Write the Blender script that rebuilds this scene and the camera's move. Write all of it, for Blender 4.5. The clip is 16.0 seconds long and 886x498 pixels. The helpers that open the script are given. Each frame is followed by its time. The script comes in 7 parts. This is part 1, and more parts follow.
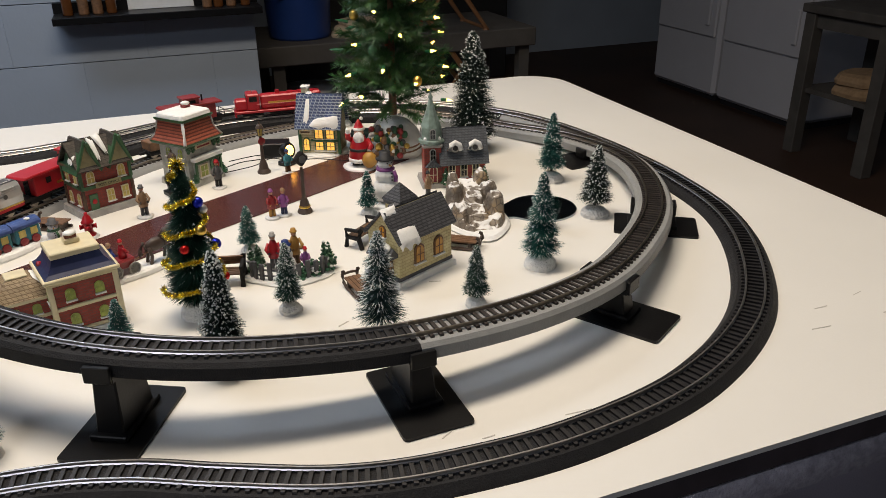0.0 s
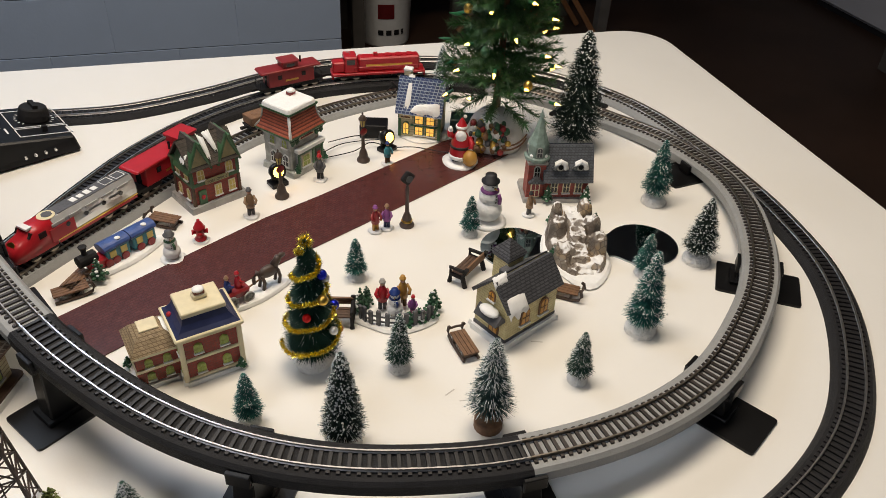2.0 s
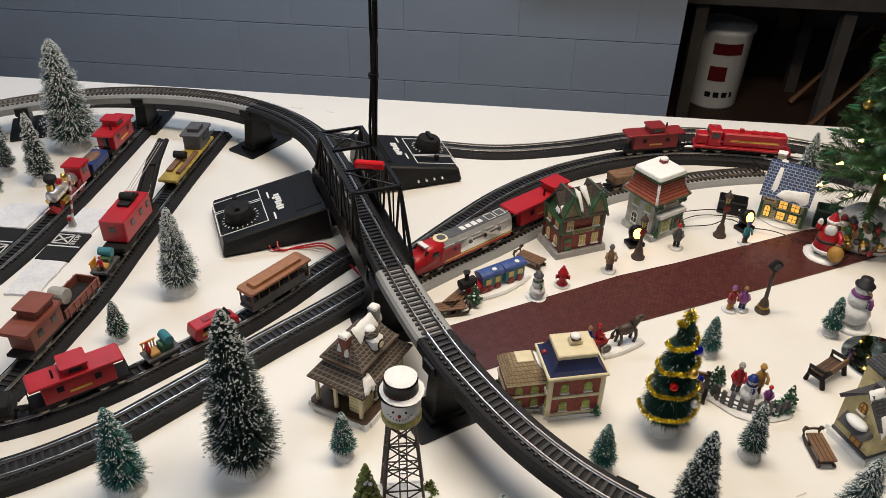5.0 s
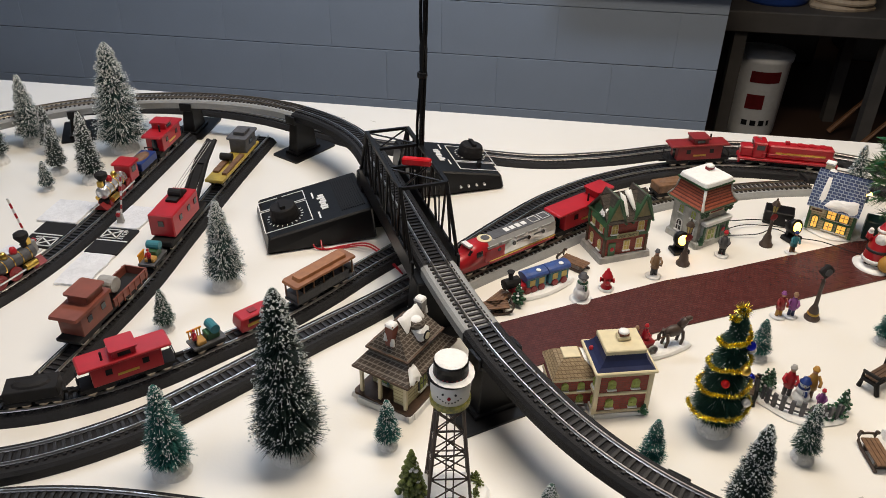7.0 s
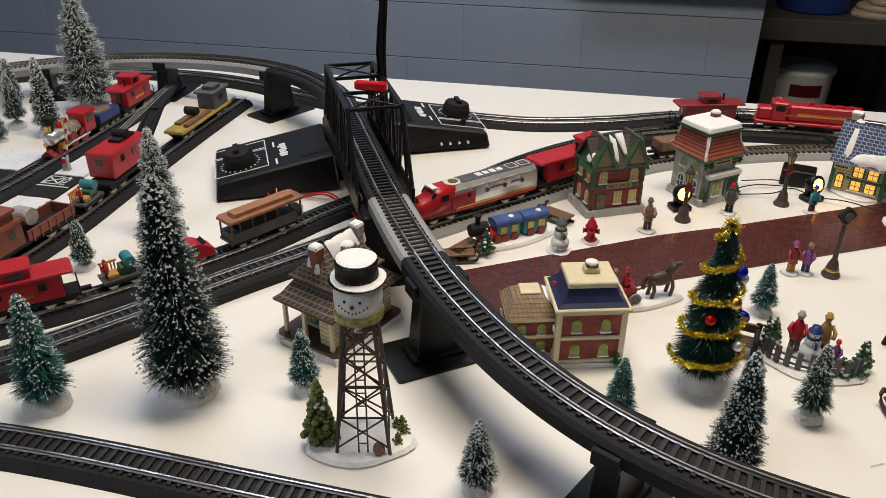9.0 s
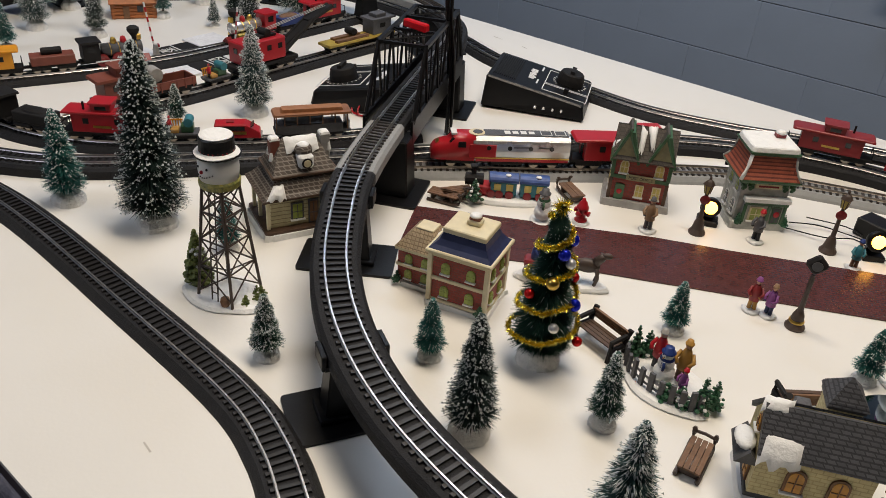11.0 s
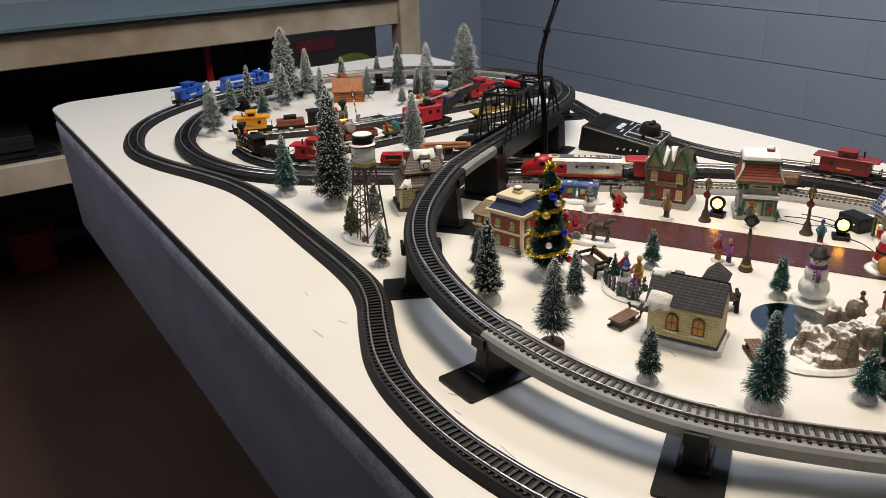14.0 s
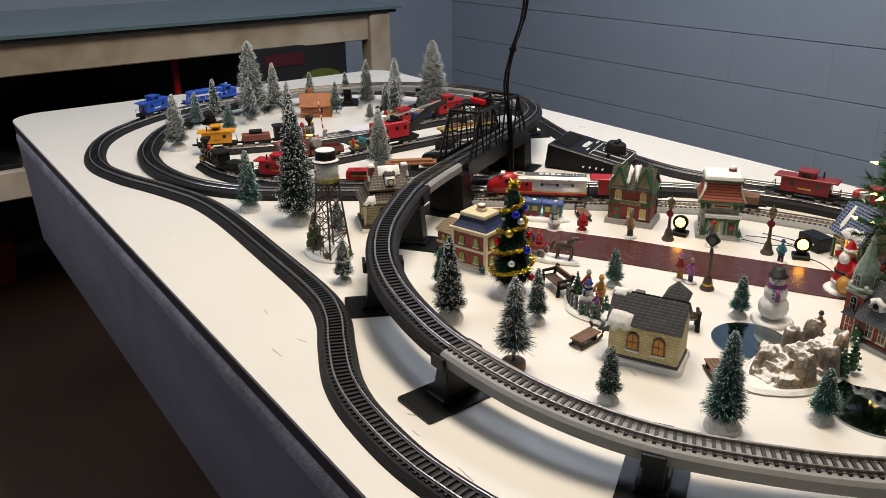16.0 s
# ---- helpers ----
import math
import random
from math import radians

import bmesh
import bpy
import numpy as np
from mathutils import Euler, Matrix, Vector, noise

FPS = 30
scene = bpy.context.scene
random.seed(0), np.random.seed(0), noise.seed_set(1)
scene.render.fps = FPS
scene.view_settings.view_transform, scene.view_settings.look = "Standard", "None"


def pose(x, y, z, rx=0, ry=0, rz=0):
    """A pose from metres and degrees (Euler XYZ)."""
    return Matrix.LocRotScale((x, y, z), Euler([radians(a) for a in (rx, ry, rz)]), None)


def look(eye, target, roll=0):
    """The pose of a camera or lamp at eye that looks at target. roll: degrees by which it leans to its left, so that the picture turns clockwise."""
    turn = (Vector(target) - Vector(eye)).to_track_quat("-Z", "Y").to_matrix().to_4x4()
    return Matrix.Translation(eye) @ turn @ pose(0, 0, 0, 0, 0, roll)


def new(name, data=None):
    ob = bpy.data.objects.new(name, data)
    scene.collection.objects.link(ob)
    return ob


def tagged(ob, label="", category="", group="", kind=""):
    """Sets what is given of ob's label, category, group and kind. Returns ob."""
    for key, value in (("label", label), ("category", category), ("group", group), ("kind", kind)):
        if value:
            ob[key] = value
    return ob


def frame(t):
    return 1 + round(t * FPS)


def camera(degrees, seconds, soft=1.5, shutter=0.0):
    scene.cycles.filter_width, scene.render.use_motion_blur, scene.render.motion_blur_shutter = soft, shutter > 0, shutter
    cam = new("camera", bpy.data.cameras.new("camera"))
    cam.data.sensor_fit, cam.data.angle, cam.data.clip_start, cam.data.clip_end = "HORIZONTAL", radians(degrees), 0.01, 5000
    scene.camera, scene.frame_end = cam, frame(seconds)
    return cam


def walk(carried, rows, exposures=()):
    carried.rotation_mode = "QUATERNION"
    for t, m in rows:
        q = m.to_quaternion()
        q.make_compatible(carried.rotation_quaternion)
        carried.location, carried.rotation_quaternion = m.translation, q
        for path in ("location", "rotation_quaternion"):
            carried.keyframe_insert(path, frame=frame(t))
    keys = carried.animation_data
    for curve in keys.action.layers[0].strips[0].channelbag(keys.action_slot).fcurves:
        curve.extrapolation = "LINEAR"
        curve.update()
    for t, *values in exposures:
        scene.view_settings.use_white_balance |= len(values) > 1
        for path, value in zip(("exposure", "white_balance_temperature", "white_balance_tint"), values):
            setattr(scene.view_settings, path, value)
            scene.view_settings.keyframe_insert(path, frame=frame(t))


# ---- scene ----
cam = camera(59.1, 16.0, soft=0.8)
PATH = [
    (0, (0.37, -0.86, 0.343), (1.015, 0.833, -0.505), -0.7),
    (0.5, (0.362, -0.846, 0.354), (0.996, 0.832, -0.53), 0.5),
    (1, (0.348, -0.812, 0.415), (0.953, 0.825, -0.562), 1.7),
    (1.5, (0.341, -0.779, 0.477), (0.88, 0.813, -0.605), 2.0),
    (2, (0.338, -0.748, 0.523), (0.818, 0.786, -0.667), 3.0),
    (2.5, (0.337, -0.738, 0.559), (0.769, 0.791, -0.656), 2.8),
    (3, (0.332, -0.738, 0.565), (0.708, 0.818, -0.634), 2.5),
    (3.5, (0.284, -0.748, 0.564), (0.484, 0.851, -0.621), 2.3),
    (4, (0.24, -0.76, 0.565), (0.195, 0.86, -0.607), 0.9),
    (4.5, (0.232, -0.763, 0.566), (0.099, 0.869, -0.584), 0.8),
    (5, (0.221, -0.767, 0.567), (0.056, 0.875, -0.563), 1.1),
    (5.2, (0.219, -0.771, 0.568), (0.025, 0.87, -0.559), 0.9),
    (7.3, (0.204, -0.795, 0.515), (-0.039, 0.905, -0.509), 1.1),
    (7.5, (0.209, -0.799, 0.499), (-0.03, 0.925, -0.487), 1.0),
    (8, (0.215, -0.803, 0.453), (-0.001, 0.961, -0.463), 0.2),
    (8.5, (0.213, -0.784, 0.401), (0.0, 0.972, -0.532), -0.2),
    (8.7, (0.234, -0.765, 0.388), (-0.018, 0.978, -0.56), -0.2),
    (10.8, (0.598, -0.623, 0.393), (-0.424, 0.725, -0.674), 4.8),
    (11, (0.62, -0.649, 0.396), (-0.432, 0.688, -0.656), 4.4),
    (11.5, (0.695, -0.73, 0.394), (-0.466, 0.553, -0.609), 2.9),
    (12, (0.818, -0.74, 0.389), (-0.527, 0.404, -0.55), 1.2),
    (12.5, (0.9, -0.766, 0.402), (-0.515, 0.338, -0.481), -0.1),
    (13, (0.972, -0.812, 0.407), (-0.456, 0.309, -0.433), -0.8),
    (13.5, (1.024, -0.807, 0.412), (-0.451, 0.268, -0.407), -0.6),
    (14, (1.034, -0.798, 0.417), (-0.496, 0.209, -0.386), -1.9),
    (14.5, (1.033, -0.792, 0.415), (-0.506, 0.205, -0.382), -2.2),
    (15, (1.034, -0.785, 0.416), (-0.498, 0.228, -0.374), -1.9),
    (15.5, (1.032, -0.785, 0.417), (-0.482, 0.266, -0.36), -1.1),
    (16, (1.034, -0.784, 0.416), (-0.468, 0.291, -0.352), -0.7),
]
EXPOSURES = [(0.0, 0.04, 6750, 10), (1.0, 0.05, 6770, 10), (2.5, -0.07, 6800, 10), (5.0, -0.05, 6800, 10), (8.0, 0.0, 6700, 10), (11.0, -0.19, 6650, 10), (12.0, -0.08, 6750, 10), (13.2, 0.10, 6750, 10), (14.0, 0.15, 6800, 10), (16.0, 0.16, 6800, 10)]
walk(cam, [(t, look(eye, target, roll)) for t, eye, target, roll in PATH], EXPOSURES)

# The table top is the plane z = 0; the floor lies 0.76 below it.
# ---- room light ----
FLOOR = -0.76
CEIL = 1.65
world = bpy.data.worlds.new("world")
world.use_nodes = True
world.node_tree.nodes["Background"].inputs[0].default_value = (0.55, 0.62, 0.75, 1)
world.node_tree.nodes["Background"].inputs[1].default_value = 0.008
scene.world = world


def area_lamp(name, x, y, z, sx, sy, watts, colour):
    data = bpy.data.lights.new(name, "AREA")
    data.shape, data.size, data.size_y, data.energy, data.color = "RECTANGLE", sx, sy, watts, colour
    ob = new(name, data)
    ob.location = (x, y, z)
    return ob


area_lamp("unseen_ceiling_lamp", 0.36, 0.0, CEIL - 0.09, 1.2, 0.30, 27.5, (1.0, 0.88, 0.74))
# Unseen fills: this lifts the front skirt, the bluish one the back wall.
area_lamp("unseen_ceiling_lamp", -0.9, -1.5, CEIL - 0.09, 1.2, 0.30, 14.0, (0.80, 0.86, 1.0))
area_lamp("unseen_ceiling_lamp", -0.45, 1.0, CEIL - 0.09, 1.4, 0.25, 15.5, (0.62, 0.76, 1.0))


# ---- materials ----
def mat(name, colour, rough=0.5, metal=0.0, vary=0.12, scale=60.0, bump=0.0, bump_scale=None, emit=None, watts=0.0, coat=0.0, dirt=None, random_tint=0.0, spec=0.5):
    m = bpy.data.materials.new(name)
    m.use_nodes = True
    nt = m.node_tree
    n, l = nt.nodes, nt.links
    b = n["Principled BSDF"]
    b.inputs["Roughness"].default_value = rough
    b.inputs["Metallic"].default_value = metal
    b.inputs["Coat Weight"].default_value = coat
    b.inputs["Specular IOR Level"].default_value = spec
    tc = n.new("ShaderNodeTexCoord")
    fine = n.new("ShaderNodeTexNoise")
    fine.inputs["Scale"].default_value, fine.inputs["Detail"].default_value = scale, 4
    l.new(tc.outputs["Object"], fine.inputs["Vector"])
    wide = n.new("ShaderNodeTexNoise")
    wide.inputs["Scale"].default_value, wide.inputs["Detail"].default_value = scale * 0.12, 3
    l.new(tc.outputs["Object"], wide.inputs["Vector"])
    add = n.new("ShaderNodeMath")
    add.operation = "ADD"
    l.new(fine.outputs[0], add.inputs[0]), l.new(wide.outputs[0], add.inputs[1])
    ramp = n.new("ShaderNodeValToRGB")
    lo = tuple(c * (1 - vary) for c in colour)
    hi = tuple(min(1, c * (1 + vary)) for c in colour)
    ramp.color_ramp.elements[0].position, ramp.color_ramp.elements[0].color = 0.35, (*(dirt or lo), 1)
    ramp.color_ramp.elements[1].position, ramp.color_ramp.elements[1].color = 0.65, (*hi, 1)
    half = n.new("ShaderNodeMath")
    half.operation, half.inputs[1].default_value = "MULTIPLY", 0.5
    l.new(add.outputs[0], half.inputs[0]), l.new(half.outputs[0], ramp.inputs[0])
    out = ramp.outputs[0]
    if random_tint:
        info, hsv = n.new("ShaderNodeObjectInfo"), n.new("ShaderNodeHueSaturation")
        r = n.new("ShaderNodeMapRange")
        r.inputs["To Min"].default_value, r.inputs["To Max"].default_value = 1 - random_tint, 1 + random_tint
        l.new(info.outputs["Random"], r.inputs["Value"]), l.new(r.outputs[0], hsv.inputs["Value"]), l.new(out, hsv.inputs["Color"])
        out = hsv.outputs[0]
    l.new(out, b.inputs["Base Color"])
    if bump:
        bn, bt = n.new("ShaderNodeBump"), n.new("ShaderNodeTexNoise")
        bt.inputs["Scale"].default_value, bt.inputs["Detail"].default_value = bump_scale or scale, 5
        l.new(tc.outputs["Object"], bt.inputs["Vector"])
        bn.inputs["Strength"].default_value, bn.inputs["Distance"].default_value = bump, 0.002
        l.new(bt.outputs[0], bn.inputs["Height"]), l.new(bn.outputs[0], b.inputs["Normal"])
    if emit:
        b.inputs["Emission Color"].default_value, b.inputs["Emission Strength"].default_value = (*emit, 1), watts
    return m


def brick_mat(name, brick, mortar, width, height, rough=0.6, bump=0.5, joint=0.12, offset=0.5, vary=0.3):
    """Small moulded courses (brick, shingle, clapboard) on the sides of a miniature, laid along x + y and z."""
    m = bpy.data.materials.new(name)
    m.use_nodes = True
    n, l = m.node_tree.nodes, m.node_tree.links
    b = n["Principled BSDF"]
    b.inputs["Roughness"].default_value = rough
    tc, sep, mix, comb = n.new("ShaderNodeTexCoord"), n.new("ShaderNodeSeparateXYZ"), n.new("ShaderNodeMath"), n.new("ShaderNodeCombineXYZ")
    l.new(tc.outputs["Object"], sep.inputs[0])
    l.new(sep.outputs[0], mix.inputs[0]), l.new(sep.outputs[1], mix.inputs[1])
    l.new(mix.outputs[0], comb.inputs[0]), l.new(sep.outputs[2], comb.inputs[1])
    t = n.new("ShaderNodeTexBrick")
    t.offset = offset
    t.inputs["Color1"].default_value = (*brick, 1)
    t.inputs["Color2"].default_value = (*(c * (1 - vary) for c in brick), 1)
    t.inputs["Mortar"].default_value = (*mortar, 1)
    t.inputs["Scale"].default_value, t.inputs["Mortar Size"].default_value = 1.0, height * joint
    t.inputs["Brick Width"].default_value, t.inputs["Row Height"].default_value = width, height
    l.new(comb.outputs[0], t.inputs["Vector"])
    ns, mx = n.new("ShaderNodeTexNoise"), n.new("ShaderNodeMixRGB")
    ns.inputs["Scale"].default_value, ns.inputs["Detail"].default_value = 120, 4
    l.new(tc.outputs["Object"], ns.inputs["Vector"])
    mx.blend_type, mx.inputs[0].default_value = "OVERLAY", 0.45
    l.new(t.outputs[0], mx.inputs[1]), l.new(ns.outputs[0], mx.inputs[2]), l.new(mx.outputs[0], b.inputs["Base Color"])
    bn = n.new("ShaderNodeBump")
    bn.invert = True
    bn.inputs["Strength"].default_value, bn.inputs["Distance"].default_value = bump, 0.0012
    l.new(t.outputs[1], bn.inputs["Height"]), l.new(bn.outputs[0], b.inputs["Normal"])
    return m


M = {}
M["table"] = mat("white_laminate", (0.755, 0.735, 0.685), 0.42, 0, 0.02, 9, 0.05, 300)
M["edge"] = mat("dark_table_edge", (0.055, 0.045, 0.05), 0.6, 0, 0.3, 40, 0.2)
M["skirt"] = mat("grey_fabric_skirt", (0.25, 0.235, 0.275), 0.85, 0, 0.14, 14, 0.35, 700)
M["hem"] = mat("frayed_fabric_fold", (0.34, 0.32, 0.36), 0.95, 0, 0.35, 160, 0.8, 500)
M["floor"] = mat("brown_concrete_floor", (0.048, 0.024, 0.014), 0.6, 0, 0.35, 3, 0.1)
M["wall"] = mat("blue_grey_wall_paint", (0.34, 0.40, 0.48), 0.6, 0, 0.07, 4, 0.25, 90)
M["ceiling"] = mat("white_ceiling_paint", (0.7, 0.7, 0.7), 0.8)
M["bed"] = mat("black_plastic_roadbed", (0.013, 0.013, 0.0145), 0.6, 0, 0.25, 300, 0.5, 900, spec=0.25)
M["bedgrey"] = mat("grey_plastic_roadbed", (0.27, 0.275, 0.27), 0.5, 0, 0.08, 200, 0.3, 900)
M["tie"] = mat("black_plastic_tie", (0.011, 0.010, 0.011), 0.5, 0, 0.3, 300, 0, random_tint=0.3)
M["tiebrown"] = mat("brown_plastic_tie", (0.032, 0.025, 0.022), 0.5, 0, 0.3, 300, 0, random_tint=0.3)
M["rail"] = mat("nickel_silver_rail", (0.60, 0.58, 0.56), 0.34, 1.0, 0.12, 120)
M["railb"] = mat("steel_rail_dull", (0.34, 0.30, 0.25), 0.35, 1.0, 0.15, 120)
M["black"] = mat("black_plastic", (0.0045, 0.0045, 0.005), 0.38, 0, 0.2, 80, 0.06, 500, spec=0.28)
M["blackmatt"] = mat("black_matt", (0.010, 0.009, 0.009), 0.7, 0, 0.3, 80, spec=0.3)
M["gloss"] = mat("black_gloss", (0.008, 0.008, 0.01), 0.12, 0, 0.2, 80)
M["snow"] = mat("painted_snow", (0.80, 0.80, 0.78), 0.55, 0, 0.06, 150, 0.5, 260)
M["snowbase"] = mat("snow_glitter_base", (0.76, 0.75, 0.72), 0.8, 0, 0.12, 260, 0.9, 500)
M["felt"] = mat("white_felt", (0.72, 0.73, 0.75), 0.95, 0, 0.1, 200, 0.8, 700)
M["darkwood"] = mat("dark_toy_wood", (0.085, 0.046, 0.026), 0.6, 0, 0.35, 160, 0.4)
M["wood"] = mat("brown_wood", (0.17, 0.085, 0.04), 0.6, 0, 0.35, 160, 0.4)
M["woodpale"] = mat("pale_pine", (0.46, 0.36, 0.25), 0.6, 0, 0.22, 18, 0.3)
M["bristle"] = mat("green_bristle", (0.010, 0.055, 0.035), 0.6, 0, 0.35, 300)
M["bristledark"] = mat("dark_green_bristle", (0.006, 0.024, 0.018), 0.6, 0, 0.35, 300)
M["bristleteal"] = mat("teal_bristle", (0.012, 0.115, 0.098), 0.6, 0, 0.35, 300)
M["bristlegrey"] = mat("frosted_grey_bristle", (0.026, 0.066, 0.060), 0.7, 0, 0.35, 300)
M["frost"] = mat("white_frost", (0.66, 0.70, 0.69), 0.75, 0, 0.15, 300)
M["wire"] = mat("brown_wire", (0.06, 0.04, 0.03), 0.5)
M["teal"] = mat("teal_paint", (.03, .18, .22), .5)
M["red"] = mat("red_paint", (0.40, 0.011, 0.019), 0.35, 0, 0.12, 80)
M["darkred"] = mat("maroon_paint", (0.22, 0.016, 0.018), 0.4, 0, 0.15, 80)
M["brown"] = mat("oxide_brown_paint", (0.20, 0.055, 0.035), 0.55, 0, 0.2, 80)
M["blue"] = mat("bright_blue_plastic", (0.012, 0.085, 0.50), 0.35, 0, 0.12, 60)
M["navyblue"] = mat("painted_blue_roof", (0.035, 0.075, 0.24), 0.4, 0, 0.3, 150, 0.3)
M["bluedark"] = mat("dark_blue_plastic", (0.008, 0.03, 0.16), 0.45, 0, 0.15, 60)
M["yellow"] = mat("yellow_orange_plastic", (0.72, 0.30, 0.015), 0.45, 0, 0.1, 80)
M["gold"] = mat("gold_metal", (0.75, 0.50, 0.12), 0.28, 1.0, 0.15, 150)
M["silver"] = mat("silver_metal", (0.74, 0.74, 0.73), 0.24, 0.70, 0.12, 100)
M["white"] = mat("white_paint", (0.74, 0.74, 0.72), 0.5, 0, 0.06, 60)
M["cream"] = mat("cream_ceramic", (0.66, 0.58, 0.38), 0.4, 0, 0.1, 120, 0.15)
M["green"] = mat("green_glaze", (0.040, 0.115, 0.050), 0.35, 0, 0.25, 120, 0.2)
M["leaf"] = mat("moulded_evergreen", (0.022, 0.095, 0.042), 0.5, 0, 0.4, 200, 0.8, 300)
M["greycer"] = mat("grey_ceramic", (0.33, 0.32, 0.30), 0.5, 0, 0.2, 120, 0.4, 300)
M["greydark"] = mat("dark_grey_ceramic", (0.075, 0.075, 0.08), 0.55, 0, 0.25, 120, 0.4, 300)
M["slate"] = mat("slate_blue_roof", (0.022, 0.030, 0.085), 0.4, 0, 0.25, 120, 0.2)
M["skin"] = mat("figurine_pink", (0.50, 0.27, 0.18), 0.5)
M["glass"] = mat("dark_window", (0.02, 0.02, 0.02), 0.1)
M["scuff"] = mat("scuffed_laminate", (0.52, 0.49, 0.44), 0.7)
M["tinsel"] = mat("gold_tinsel", (0.92, 0.68, 0.12), 0.2, 0.9, 0.3, 900)
M["pane"] = mat("yellow_window_paint", (0.55, 0.44, 0.12), 0.35, 0, 0.25, 200)
M["panegreen"] = mat("green_yellow_window_paint", (.32, .38, .08), .35, 0, .35, 200)
M["paneorange"] = mat("orange_window_paint", (0.55, 0.26, 0.03), 0.35, 0, 0.25, 200)
M["lit"] = mat("lit_window", (0.7, 0.40, 0.08), 0.4, 0, 0.6, 300, emit=(1.0, 0.52, 0.10), watts=0.85)
M["globe"] = mat("warm_bulb", (1, 0.8, 0.5), 0.3, emit=(1.0, 0.42, 0.05), watts=11)
M["bulb"] = mat("tree_bulb", (1, 0.85, 0.4), 0.3, emit=(1.0, 0.55, 0.10), watts=9)
M["redlamp"] = mat("red_signal_lens", (0.45, 0.01, 0.015), 0.15, emit=(1.0, 0.02, 0.03), watts=0.07)
M["redled"] = mat("red_led", (1, 0.1, 0.1), 0.2, emit=(1.0, 0.10, 0.10), watts=9)
M["mirror"] = mat("pond_mirror", (0.31, 0.36, 0.39), 0.04, 1.0, 0.05, 30)
M["appliance"] = mat("white_enamel", (0.50, 0.50, 0.53), 0.35, 0, 0.04, 6)
M["bucketblue"] = mat("blue_bucket_plastic", (0.015, 0.05, 0.22), 0.45, 0, 0.15, 12)
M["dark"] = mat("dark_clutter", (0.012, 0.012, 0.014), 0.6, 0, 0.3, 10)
M["greywood"] = mat("grey_painted_wood", (0.075, 0.068, 0.06), 0.7, 0, 0.25, 14, 0.3)
M["bricks"] = brick_mat("red_moulded_brick", (0.34, 0.048, 0.034), (0.20, 0.055, 0.042), 0.0062, 0.0027, joint=0.16)
M["bricky"] = brick_mat("yellow_moulded_brick", (0.62, 0.54, 0.29), (0.46, 0.38, 0.19), 0.0070, 0.0032, vary=0.10)
M["clap"] = brick_mat("cream_clapboard", (0.55, 0.49, 0.29), (0.30, 0.25, 0.14), 5.0, 0.0042, vary=0.05)
M["shingleg"] = brick_mat("grey_ribbed_shingle", (0.085, 0.088, 0.096), (0.030, 0.030, 0.035), 0.0060, 0.0025, vary=0.25, joint=0.20)
M["shinglebl"] = brick_mat("blue_scalloped_shingle", (0.030, 0.055, 0.15), (0.28, 0.33, 0.40), 0.0066, 0.0042, vary=0.3, joint=0.12)
M["shinglebr"] = brick_mat("brown_snowy_shingle", (0.075, 0.055, 0.042), (0.20, 0.175, 0.145), 0.0052, 0.0034, vary=0.35, joint=0.14)
M["shinglered"] = brick_mat("terracotta_ribbed_roof", (0.33, 0.085, 0.045), (0.14, 0.03, 0.02), 0.4, 0.0040, vary=0.15, joint=0.22)
M["stonebrown"] = brick_mat("brown_grey_shingle", (0.085, 0.070, 0.055), (0.035, 0.028, 0.022), 0.0060, 0.0036, vary=0.35)
M["stonegrey"] = brick_mat("grey_slate_shingle", (0.105, 0.115, 0.130), (0.040, 0.042, 0.048), 0.0046, 0.0032, vary=0.3)
M["shinglebuff"] = brick_mat("buff_shingle", (0.36, 0.27, 0.16), (0.17, 0.115, 0.06), 0.0042, 0.0030, vary=0.3)
M["greypale"] = mat("pale_grey_ceramic", (0.46, 0.46, 0.43), 0.45, 0, 0.22, 120, 0.4, 300, dirt=(0.26, 0.27, 0.24))
M["gablebuff"] = mat("buff_gable_paint", (0.30, 0.27, 0.14), 0.45, 0, 0.25, 150)
M["verdigris"] = mat("verdigris_ceramic", (0.20, 0.27, 0.235), 0.45, 0, 0.35, 140, 0.3, dirt=(0.10, 0.14, 0.12))


# ---- mesh helpers ----
def part(name, bm, material, parent=None, label="", smooth=False, bevel=0.0):
    me = bpy.data.meshes.new(name)
    if bevel:
        bmesh.ops.bevel(bm, geom=list(bm.edges), offset=bevel, segments=1, affect="EDGES", clamp_overlap=True)
    bmesh.ops.recalc_face_normals(bm, faces=list(bm.faces))
    bm.to_mesh(me)
    bm.free()
    for m in material if isinstance(material, (list, tuple)) else [material]:
        me.materials.append(m)
    if smooth:
        for p in me.polygons:
            p.use_smooth = True
    ob = new(name, me)
    ob.parent = parent
    if label:
        tagged(ob, label)
    return ob


def thing(name, label, category, x=0, y=0, z=0, rz=0, group="", kind="", s=1.0):
    ob = new(name)
    ob.empty_display_size = 0.02
    ob.matrix_basis = pose(x, y, z, 0, 0, rz) @ Matrix.Scale(s, 4)
    return tagged(ob, label, category, group, kind)


def B(bm=None):
    return bm if bm is not None else bmesh.new()


